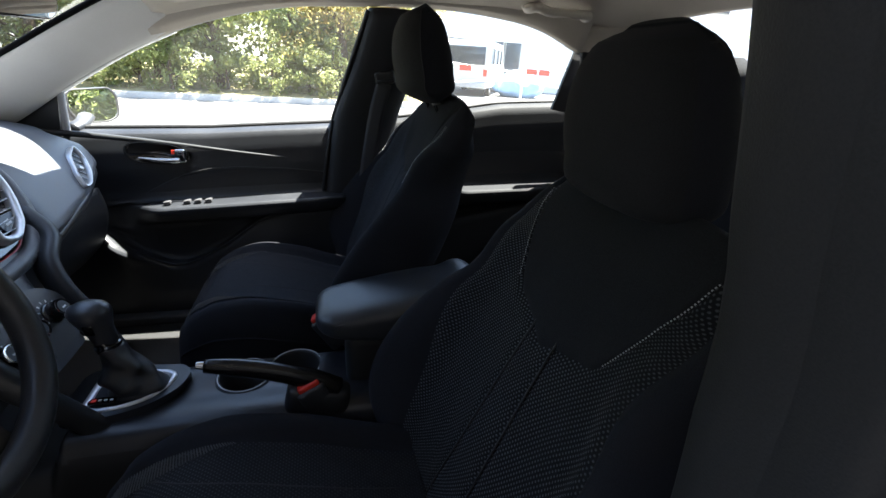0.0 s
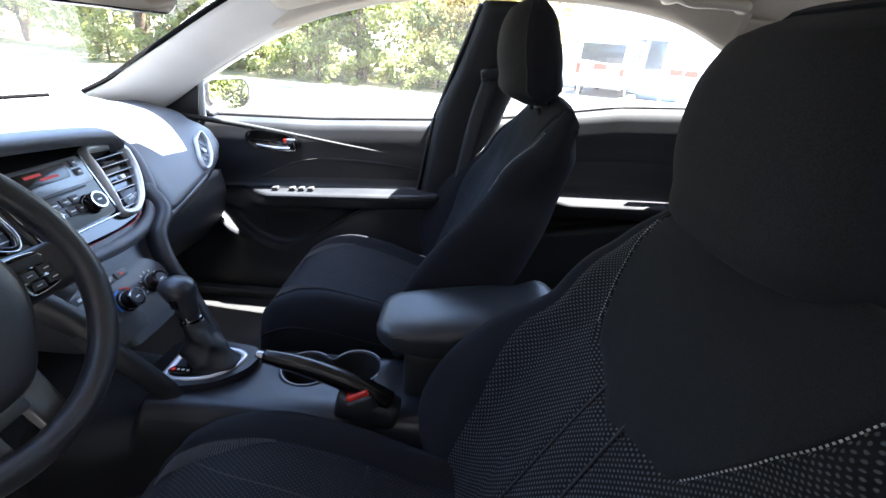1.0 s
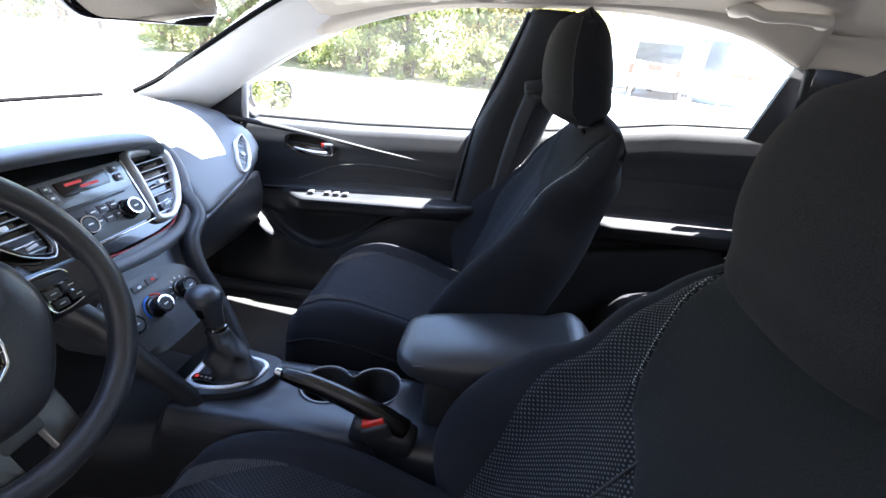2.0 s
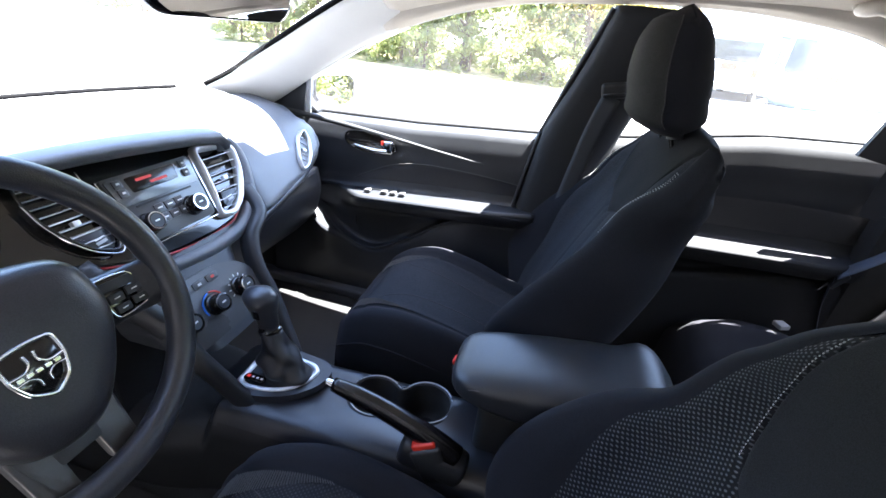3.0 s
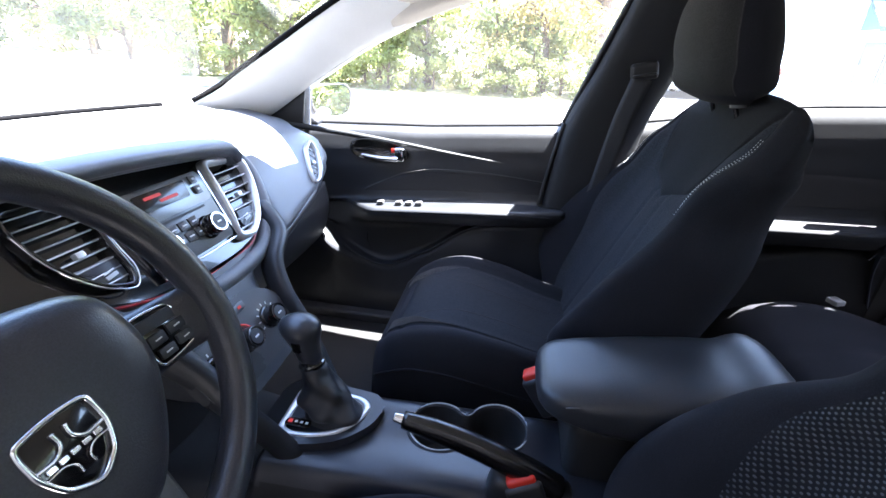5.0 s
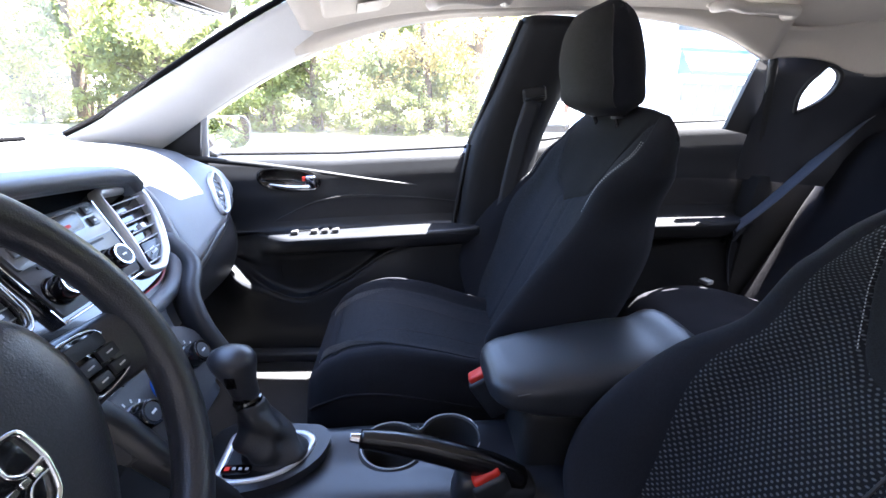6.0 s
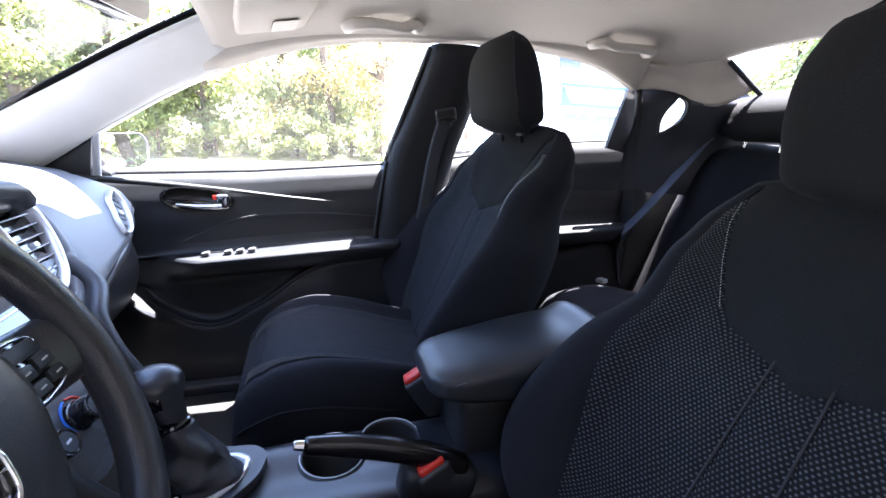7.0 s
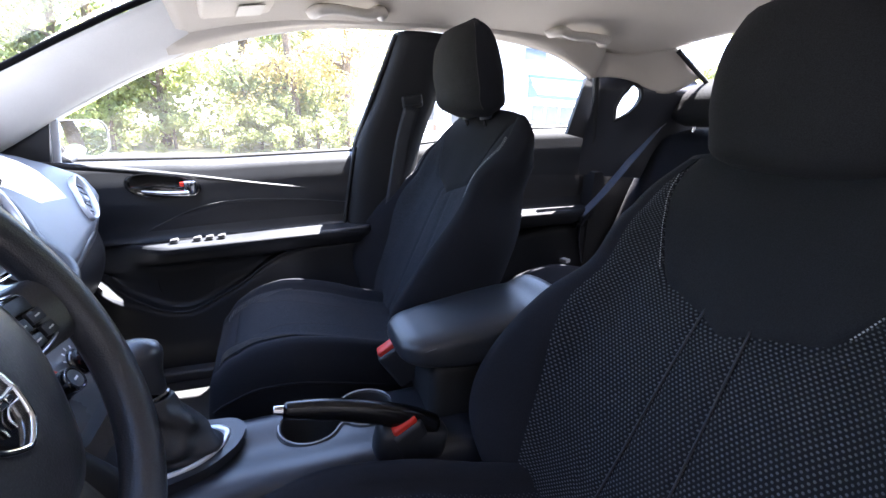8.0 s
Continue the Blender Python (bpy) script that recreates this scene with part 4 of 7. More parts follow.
# ---- doors ----
def door_panel(x0, x1, arm, pocket, belt, top_y=0.765, base_y=0.705, reach=0.085):
    """Inner door face as an array: rows of x, columns of height; arm, pocket, belt: heights over x."""
    xs = np.linspace(x0, x1, 70)
    rows = []
    for x in xs:
        za, zp, zb = float(arm(x)), float(pocket(x)), float(belt(x))
        r = reach * float(smooth(x0 + 0.22, x0 + 0.36, x) * (1 - 0.3 * smooth(x1 - 0.12, x1, x)))
        p = 0.04
        q = p + (0.05 * math.exp(-((x + 0.59) / 0.05) ** 2) if x0 < 0 else 0.0)
        cols = [(base_y - p + 0.03, 0.27), (base_y - p, 0.36), (base_y - p - 0.005, 0.36 + (zp - 0.36) * 0.45), (base_y - (p + q) / 2, zp - 0.05), (base_y - q, zp - 0.012), (base_y - q + 0.008, zp), (base_y - 0.002, zp + 0.006),
                (base_y + 0.002, zp + 0.5 * (za - 0.075 - zp)), (base_y - 0.004, za - 0.075), (base_y - r * 0.8, za - 0.05), (base_y - r, za - 0.02), (base_y - r, za - 0.008), (base_y - r + 0.006, za - 0.001), (base_y - r * 0.5, za), (base_y - 0.010, za + 0.001), (base_y - 0.002, za + 0.008),
                (base_y + 0.006, za + 0.04), (base_y + 0.004, za + 0.45 * (zb - za)), (base_y + 0.010, za + 0.60 * (zb - za)), (base_y + 0.012, za + 0.70 * (zb - za)), (base_y + 0.025, zb - 0.012), (base_y + 0.042, zb - 0.003), (top_y, zb), (top_y + 0.012, zb - 0.01)]
        c = []
        for (ya, z1), (yb, z2) in zip(cols, cols[1:]):
            for k in range(3):
                c.append((x, ya + (yb - ya) * k / 3, z1 + (z2 - z1) * k / 3))
        c.append((x, *cols[-1]))
        rows.append(c)
    return np.array(rows)


front_arm = lambda x: np.interp(x, [-0.7, -0.48, -0.03, 0.2], [0.73, 0.747, 0.776, 0.786])
front_pocket = lambda x: curve([-0.82, -0.63, -0.55, -0.434, -0.314, -0.155, 0.01, 0.2], [0.75, 0.672, 0.594, 0.541, 0.592, 0.698, 0.733, 0.735], np.asarray(float(x)))
front_belt = lambda x: np.interp(x, [-0.84, -0.66, -0.31, 0.1, 0.2], [0.940, 0.953, 0.966, 0.997, 1.006])
door = thing("passenger_door", (0, 0, 0), "black passenger door trim with chrome handle and sunlit armrest", "car door")
thick_sheet("door_panel", door_panel(-0.80, 0.10, front_arm, front_pocket, front_belt), PLASTIC, door, (0, 0.04, 0), "black moulded door panel")
rear_arm = lambda x: np.interp(x, [0.3, 0.75, 1.0], [0.79, 0.808, 0.815])
rear_pocket = lambda x: np.interp(x, [0.25, 0.5, 0.8, 1.0], [0.62, 0.68, 0.74, 0.74])
rear_belt = lambda x: np.interp(x, [0.2, 0.3, 0.65, 0.95], [1.01, 1.02, 1.08, 1.10])
rdoor = thing("rear_door", (0, 0, 0), "black rear passenger door trim with sunlit armrest", "car door")
thick_sheet("door_panel", door_panel(0.16, 0.95, rear_arm, rear_pocket, rear_belt), TRIM_DARK, rdoor, (0, 0.04, 0), "black moulded door panel")


# ---- cup holders, gear lever, parking brake, buckles ----
levels = [(0.010, 0.567), (0.007, 0.572), (0.0, 0.572), (-0.002, 0.568), (-0.004, 0.548), (-0.008, 0.50), (-0.02, 0.49)]
rings = np.array([np.column_stack([cup_outline(g), np.full(80, z)]) for g, z in levels])
cpart(sheet("cup_holder", rings, FLANK_SHADED, console, "double cup holder, colour darkened for the shade inside", close=True))
base = cup_outline(-0.012)
cpart(part("cup_floor", prism([tuple(p) for p in base], 0.004, pose(0, 0, 0.488)), RUBBER, console))
cpart(tube("cup_rim", np.column_stack([cup_outline(0.003), np.full(80, 0.573)]), 0.0012, SATIN_GREY, console, "thin satin rim", n=6, closed=True, steps=160))

lever = thing("gear_lever", (-0.335, -0.005, 0.58), "black gear lever with leather boot and silver surround", "gear lever")
G = Matrix.Translation((0.335, 0.005, -0.58))


def gpart(ob):
    ob.matrix_basis = G
    return ob


outer = round_outline([(-0.432, -0.062), (-0.390, -0.068), (-0.335, -0.062), (-0.285, -0.042), (-0.247, 0.0), (-0.238, 0.045), (-0.258, 0.070), (-0.385, 0.085), (-0.432, 0.07)], 0.03, 6)
gpart(part("surround", prism(outer, 0.016, pose(0, 0, 0.572), 0.006, 3), DECK_SHADED, lever, "raised black surround"))
o1 = np.array(round_outline([(-0.400, -0.045), (-0.380, -0.052), (-0.335, -0.048), (-0.293, -0.031), (-0.267, 0.004), (-0.261, 0.038), (-0.280, 0.053), (-0.38, 0.064), (-0.402, 0.05)], 0.020, 6))
ctr = o1.mean(0)
loops = [(1.0, 0.588), (0.99, 0.592), (0.93, 0.593), (0.84, 0.591), (0.82, 0.586)]
gpart(sheet("silver_frame", np.array([np.column_stack([ctr + (o1 - ctr) * k, np.full(len(o1), z)]) for k, z in loops]), SATIN, lever, "satin silver frame", close=True))
rows = []
for k, z in enumerate(np.linspace(0, 1, 34)):
    th = np.linspace(0, 2 * np.pi, 40, endpoint=False)
    cx = float(np.interp(z, [0, 1], [-0.322, -0.352]))
    ax_ = float(curve([0, 0.15, 0.5, 0.8, 1], [0.053, 0.050, 0.036, 0.025, 0.020], z))
    ay_ = float(curve([0, 0.15, 0.5, 0.8, 1], [0.041, 0.039, 0.031, 0.023, 0.019], z))
    fold = 1 + 0.17 * np.sin(z * 11 + 2.8 * np.sin(th + 0.8)) * (1 - z) ** 0.6 * smooth(0, 0.12, z) + 0.12 * np.sin(3 * th + 7 * z) * smooth(0, 0.2, z) * (1 - 0.75 * z) + 0.08 * np.sin(5 * th - 13 * z) * smooth(0, 0.2, z) * (1 - 0.7 * z)
    rows.append(np.stack([cx + ax_ * fold * np.cos(th), 0.012 + ay_ * fold * np.sin(th), 0.586 + 0.102 * z + 0 * th], -1))
gpart(sheet("boot", np.array(rows), BOOT_LEATHER, lever, "wrinkled black leather boot", close=True, caps=True))
gpart(part("collar", turned([(0.017, 0), (0.0215, 0.002), (0.0215, 0.010), (0.0185, 0.013), (0.0185, 0.02)], pose(-0.354, 0.014, 0.680, 0, -12, 0), 24), GLOSS_BLACK, lever))
rows = []
for z, ax_, ay_, dx in ((0, 0.0185, 0.017, 0.004), (0.012, 0.0205, 0.019, 0.003), (0.03, 0.023, 0.021, 0.001), (0.045, 0.028, 0.025, -0.001), (0.058, 0.033, 0.028, -0.002), (0.068, 0.034, 0.029, -0.002), (0.077, 0.030, 0.025, -0.001), (0.083, 0.020, 0.016, 0), (0.0855, 0.007, 0.006, 0)):
    th = np.linspace(0, 2 * np.pi, 28, endpoint=False)
    rows.append(np.stack([-0.360 + dx - z * 0.12 + ax_ * np.cos(th), 0.014 + ay_ * np.sin(th), 0.693 + z + 0 * th], -1))
gpart(sheet("knob", np.array(rows), VINYL, lever, "smooth black knob", close=True, caps=True))
gpart(part("release_button", block((0.016, 0.008, 0.024), pose(-0.367, -0.0075, 0.734, 12, 0, 0), 0.004), GLOSS_BLACK, lever))
gpart(part("selector_window", prism(round_outline([(-0.391, -0.036), (-0.347, -0.037), (-0.346, -0.021), (-0.388, -0.019)], 0.006, 4), 0.003, pose(0, 0, 0.5925), 0.001), DISPLAY_BLACK, lever, "black selector window"))
gpart(part("indicator", block((0.007, 0.007, 0.001), pose(-0.382, -0.0275, 0.596), 0.0003), DISPLAY_RED, lever, "lit red position mark"))
for k in range(3):
    gpart(part("selector_mark", block((0.005, 0.0045, 0.001), pose(-0.372 + 0.0095 * k, -0.0275 - 0.0004 * k, 0.596), 0.0003), WHITE_MARK, lever))

brake = thing("parking_brake", (0.018, -0.076, 0.58), "black parking brake lever with chrome button", "parking brake")
bp = [(-0.197, 0.012, 0.098), (-0.165, 0.010, 0.094), (-0.10, 0.005, 0.082), (-0.05, 0.0, 0.068), (-0.01, 0.0, 0.050), (0.03, 0.0, 0.022)]
tube("lever_arm", bp, [0.011, 0.0145, 0.0155, 0.016, 0.018, 0.021], GRIP_BLACK, brake, "glossy black grip", n=16, steps=36, flat=1.1, power=2.6)
tube("release_button", [(-0.211, 0.0125, 0.1005), (-0.195, 0.012, 0.0975)], [0.0065, 0.0085], CHROME, brake, "chrome button", n=14)
# thin silver line put in as the highlight along the grip
tube("grip_seam", [(-0.185, 0.0115, 0.1085), (-0.10, 0.005, 0.0975), (-0.04, 0.0, 0.081)], 0.0012, SATIN, brake, n=6)
part("lever_boot", block((0.12, 0.05, 0.06), pose(-0.005, 0, 0.010, 0, 12, 0), 0.018, 3), PLASTIC, brake)


def buckle(at, label):
    b = thing("belt_buckle", at, label, "belt buckle", "belt buckles")
    part("housing", block((0.054, 0.036, 0.085), pose(0, 0, -0.045), 0.008, 3), PLASTIC, b)
    part("button", block((0.042, 0.025, 0.014), pose(0.0, 0, 0.0), 0.005, 3), RED_BUTTON, b, "red release button")
    tube("stalk", [(0, 0, -0.08), (0.02, 0, -0.16), (0.04, 0, -0.24)], 0.014, BELT_LIT, b, n=8, flat=0.5)
    return b


buckle(pose(-0.003, -0.086, 0.630, 0, -24, 8), "red-buttoned belt buckle beside the driver's seat")
buckle(pose(0.018, 0.105, 0.660, 0, -35, -6), "red-buttoned belt buckle beside the passenger seat")
# lid stitching and hinge
for yy in (-0.036, 0.126):
    cpart(tube("lid_seam", [(0.05, yy, 0.720), (0.10, yy, 0.731), (0.20, yy, 0.748), (0.33, yy, 0.758)], 0.0013, STITCH_DIM, console, n=5))
cpart(part("lid_latch", block((0.012, 0.05, 0.012), pose(0.050, AY, 0.674), 0.004), PLASTIC, console))

# ---- dashboard details ----
def fpart(name, outline, depth, lift, mat, owner, label="", bevel=0.002):
    return part(name, prism(outline, depth, FACE @ Matrix.Translation((0, 0, lift)), bevel), mat, owner, label)


CY = 0.028
radio = thing("radio", (-0.57, CY, 0.92), "black car radio with red display and two knobs", "car radio")


def rpart(ob, owner):
    ob.matrix_basis = owner.matrix_world.inverted()
    return ob


def quad(top, bottom, zt, zb, mid=CY):
    return [(mid - top, fz(zt)), (mid + top, fz(zt)), (mid + bottom, fz(zb)), (mid - bottom, fz(zb))]


rpart(fpart("fascia", round_outline(quad(0.092, 0.080, 0.966, 0.862), 0.006), 0.012, -0.006, RADIO_PLASTIC, radio, "satin black fascia"), radio)
rpart(fpart("trim_strip", round_outline(quad(0.0865, 0.0860, 0.8585, 0.8555), 0.001, 1), 0.010, -0.004, CHROME, radio, "bright trim"), radio)
for sg in (1, -1):
    pts = [(CY + sg * 0.0965, fz(0.966)), (CY + sg * 0.0990, fz(0.966)), (CY + sg * 0.0865, fz(0.856)), (CY + sg * 0.0840, fz(0.856))]
    rpart(fpart("trim_strip", pts if sg > 0 else pts[::-1], 0.010, -0.004, CHROME, radio), radio)
rpart(fpart("upper_panel", round_outline(quad(0.089, 0.084, 0.962, 0.921), 0.005), 0.004, 0.006, RADIO_FACE, radio, "grey reflective upper panel"), radio)
rpart(fpart("display", round_outline([(CY - 0.055, fz(0.959)), (CY + 0.048, fz(0.959)), (CY + 0.044, fz(0.936)), (CY - 0.052, fz(0.936))], 0.004), 0.002, 0.010, DISPLAY_BLACK, radio, "dark display"), radio)
for k in range(2):
    rpart(fpart("display_text", [(CY - 0.038 + 0.024 * k, fz(0.954 - 0.008 * k)), (CY - 0.006 + 0.028 * k, fz(0.954 - 0.008 * k)), (CY - 0.006 + 0.028 * k, fz(0.950 - 0.008 * k)), (CY - 0.038 + 0.024 * k, fz(0.950 - 0.008 * k))], 0.0006, 0.0121, DISPLAY_RED, radio, "red display bar", 0), radio)
rpart(fpart("disc_slot", quad(0.060, 0.060, 0.9185, 0.9155), 0.002, 0.006, RUBBER, radio, "", 0), radio)
for k, (yy, zz) in enumerate([(-0.071, 0.954), (-0.070, 0.940), (0.067, 0.955), (0.065, 0.940)]):
    rpart(fpart("button", round_outline([(CY + yy - 0.008, fz(zz + 0.006)), (CY + yy + 0.008, fz(zz + 0.006)), (CY + yy + 0.008, fz(zz - 0.006)), (CY + yy - 0.008, fz(zz - 0.006))], 0.002, 2), 0.003, 0.0105, RADIO_PLASTIC, radio), radio)
    rpart(fpart("button_mark", [(CY + yy - 0.003, fz(zz + 0.0015)), (CY + yy + 0.003, fz(zz + 0.0015)), (CY + yy + 0.003, fz(zz - 0.0015)), (CY + yy - 0.003, fz(zz - 0.0015))], 0.0005, 0.0137, WHITE_MARK, radio, "", 0), radio)
for r_ in range(2):
    for c_ in range(3):
        yy, zz = -0.024 + 0.022 * c_, 0.904 - 0.016 * r_
        rpart(fpart("button", round_outline([(CY + yy - 0.0098, fz(zz + 0.0065)), (CY + yy + 0.0098, fz(zz + 0.0065)), (CY + yy + 0.0098, fz(zz - 0.0065)), (CY + yy - 0.0098, fz(zz - 0.0065))], 0.002, 2), 0.003, 0.006, RADIO_PLASTIC, radio), radio)
        rpart(fpart("button_mark", [(CY + yy - 0.005, fz(zz + 0.001)), (CY + yy + 0.005, fz(zz + 0.001)), (CY + yy + 0.005, fz(zz - 0.001)), (CY + yy - 0.005, fz(zz - 0.001))], 0.0005, 0.0092, WHITE_MARK, radio, "", 0), radio)


def knob(owner, y, z, r, lift, face_mat=None, marks=False):
    k = rpart(part("knob", turned([(r * 1.15, 0), (r * 1.12, 0.004), (r, 0.006), (r * 0.96, 0.022), (r * 0.88, 0.025), (0, 0.025)], on_face(y, z, lift), 28), GLOSS_BLACK, owner, "round black knob"), owner)
    cap = part("knob_ring", turned([(r * 0.90, 0.0), (r * 0.90, 0.0015), (r * 0.78, 0.0015), (r * 0.78, 0)], on_face(y, z, lift + 0.0245), 28), CHROME, k, "chrome ring")
    cap2 = part("knob_face", turned([(r * 0.71, 0), (r * 0.68, 0.001), (0, 0.001)], on_face(y, z, lift + 0.0245), 24), face_mat or PLASTIC, k)
    mk = part("knob_mark", block((r * 0.5, r * 0.16, 0.0006), on_face(y, z, lift + 0.0258)), WHITE_MARK, k)
    return k


knob(radio, CY + 0.040, 0.888, 0.0175, 0.006)
knob(radio, CY - 0.060, 0.888, 0.0175, 0.006)

# heater controls below
heater = thing("heater_controls", (-0.46, -0.016, 0.74), "black heater panel with three chrome-ringed knobs", "heater controls")
rpart(fpart("panel", round_outline([(-0.125, fz(0.752)), (-0.10, fz(0.780)), (-0.05, fz(0.791)), (0.04, fz(0.789)), (0.093, fz(0.773)), (0.119, fz(0.742)), (0.108, fz(0.702)), (0.08, fz(0.684)), (-0.09, fz(0.684)), (-0.118, fz(0.70))], 0.02, 5), 0.02, -0.018, RADIO_PLASTIC, heater, "black control panel", 0.004), heater)
for k, yy in enumerate((0.062, -0.009, -0.080)):
    knob(heater, yy, 0.733, 0.0185, 0.002)
    if k == 1:
        for a0, a1, mat, lab in ((205, 95, BLUE_MARK, "blue cold arc"), (85, -25, RED_BUTTON, "red warm arc")):
            arc = [FACE @ Vector((yy + 0.0255 * math.cos(radians(a)), fz(0.733) + 0.0255 * math.sin(radians(a)), 0.003)) for a in np.linspace(a0, a1, 14)]
            rpart(tube("dial_arc", arc, 0.0018, mat, heater, lab, n=6), heater)
        continue
    for j in range(9):
        a = radians(200 - 27.5 * j)
        mat = WHITE_MARK
        rpart(part("dial_mark", block((0.005, 0.0022, 0.0006), on_face(yy + 0.0255 * math.cos(a), 0.733 + 0.0255 * 0.857 * math.sin(a), 0.0024) @ pose(0, 0, 0, 0, 0, math.degrees(a))), mat, heater), heater)
for j in range(4):
    yy = -0.081 + 0.033 * j
    rpart(fpart("button", round_outline([(yy - 0.014, fz(0.780)), (yy + 0.014, fz(0.780)), (yy + 0.014, fz(0.768)), (yy - 0.014, fz(0.768))], 0.003, 2), 0.003, 0.002, RADIO_PLASTIC, heater), heater)
    rpart(fpart("button_mark", [(yy - 0.004, fz(0.776)), (yy + 0.004, fz(0.776)), (yy + 0.004, fz(0.772)), (yy - 0.004, fz(0.772))], 0.0005, 0.0052, RED_BUTTON if j == 3 else WHITE_MARK, heater, "", 0), heater)


def air_vent(name, outline, slats, frame_mat, label, m, frame_w=0.013, slope=0.0):
    """A vent: frame round an outline (local x, y), dark box behind, slats across."""
    v = thing(name, m, label, "air vent", "dashboard air vents")
    o = np.array(outline)
    c = o.mean(0)
    out = np.array(round_outline([tuple(p) for p in o], 0.014, 5))
    inn = np.array(round_outline([tuple(c + (p - c) * (1 - frame_w / np.linalg.norm(p - c))) for p in o], 0.010, 5))
    lv = [(out, -0.012), (out, 0.006), (out * 0.75 + inn * 0.25, 0.011), (out * 0.3 + inn * 0.7, 0.010), (inn, 0.003), (inn, -0.02)]
    sheet("vent_frame", np.array([np.column_stack([p, np.full(len(p), z)]) for p, z in lv]), frame_mat, v, "bright frame" if frame_mat is SATIN else "", close=True, flip=True)
    part("vent_box", prism([tuple(p) for p in out], 0.006, pose(0, 0, -0.026)), RUBBER, v)
    y0, y1 = o[:, 1].min(), o[:, 1].max()
    for k in range(slats):
        y = y1 - (y1 - y0) * (k + 0.8) / (slats + 1.2)
        xsx = []
        for p, q in zip(inn, np.roll(inn, -1, 0)):
            if (p[1] - y) * (q[1] - y) <= 0 and abs(p[1] - q[1]) > 1e-9:
                xsx.append(p[0] + (q[0] - p[0]) * (y - p[1]) / (q[1] - p[1]))
        if len(xsx) >= 2:
            a, b = min(xsx), max(xsx)
            part("slat", block((b - a - 0.001, 0.0024, 0.015), pose((a + b) / 2, y, -0.004, 14, 0, slope), 0.0010, 1), VENT_SLAT, v)
    part("vent_tab", block((0.012, 0.008, 0.010), pose(float(c[0]), float(c[1]), 0.0035), 0.002), SATIN, v, "bright thumb tab")
    return v


def face_vent(outline, frame_mat, label, width, slats, tab):
    o = np.array([(a, fz(b)) for a, b in outline])
    cm = o.mean(0)
    v = air_vent("air_vent", [tuple(p) for p in o - cm], slats, frame_mat, label, FACE @ Matrix.Translation((cm[0], cm[1], 0.002)), width)
    t = np.array([(a, fz(b)) for a, b in tab]) - cm
    w = part("vent_wheel_panel", prism(round_outline([tuple(p) for p in t], 0.004, 3), 0.006, pose(0, 0, -0.004), 0.0015), CONSOLE_PLASTIC, v, "smooth panel with the closing wheel")
    c = t.mean(0)
    part("vent_mark", block((0.016, 0.0022, 0.001), pose(float(c[0]), float(c[1]) + 0.003, 0.0025, 0, 0, 8)), WHITE_MARK, w)
    part("closing_wheel", block((0.018, 0.005, 0.004), pose(float(c[0]), float(c[1]) - 0.003, 0.002, 0, 0, 8), 0.001), SATIN_GREY, w)
    return v, o - cm


face_vent([(0.139, 0.978), (0.225, 0.972), (0.247, 0.958), (0.240, 0.925), (0.222, 0.893), (0.190, 0.860), (0.150, 0.842), (0.112, 0.850), (0.124, 0.885), (0.134, 0.94)], SATIN, "centre air vent with a satin silver frame", 0.0155, 8, [(0.147, 0.889), (0.196, 0.887), (0.182, 0.872), (0.150, 0.860), (0.142, 0.866)])
lv_, lo_ = face_vent([(-0.178, 0.990), (-0.090, 0.985), (-0.087, 0.915), (-0.087, 0.883), (-0.097, 0.870), (-0.130, 0.880), (-0.155, 0.903), (-0.172, 0.930), (-0.181, 0.965)], GLOSS_BLACK, "centre air vent with a glossy black frame and chrome edge", 0.008, 9, [(-0.150, 0.912), (-0.094, 0.908), (-0.094, 0.886), (-0.102, 0.878), (-0.128, 0.887)])
tube("vent_trim", [(*p, 0.010) for p in lo_[1:]], 0.0014, CHROME, lv_, "thin chrome edge", n=6, steps=60)
VP = frame_on((-0.5565, 0.490, 0.901), (0.334, 0.719, -0.572), (-0.376, 0.677, 0.632))
air_vent("air_vent", [(-0.006, 0.070), (0.018, 0.048), (0.029, 0.0), (0.016, -0.048), (-0.006, -0.070), (-0.023, -0.035), (-0.028, 0.025)], 7, SATIN, "outer air vent with a satin silver frame", VP, 0.009, 6)

# instruments
cluster = thing("instrument_cluster", on_face(-0.345, 0.957, 0.0), "instrument cluster with chrome-ringed dials", "instruments")
for dx in (-0.068, 0.068):
    r = 0.056
    part("dial", turned([(r, 0), (r * 0.98, 0.003), (0, 0.003)], pose(dx, 0, -0.004), 36), DISPLAY_BLACK, cluster, "black dial")
    part("dial_ring", turned([(r * 1.08, -0.004), (r * 1.08, 0.008), (r * 1.03, 0.012), (r * 0.98, 0.008), (r * 0.98, -0.002)], pose(dx, 0, 0), 36), CHROME, cluster, "chrome dial ring")
    part("needle", block((r * 0.8, 0.003, 0.002), pose(dx, 0, 0.003, 0, 0, 215) @ Matrix.Translation((r * 0.35, 0, 0)), 0.0005, 1), RED_BUTTON, cluster)
    for j in range(11):
        a = radians(225 - 27 * j)
        part("dial_mark", block((0.007, 0.002, 0.001), pose(dx + r * 0.86 * math.cos(a), r * 0.86 * math.sin(a), 0.0, 0, 0, math.degrees(a))), WHITE_MARK, cluster)
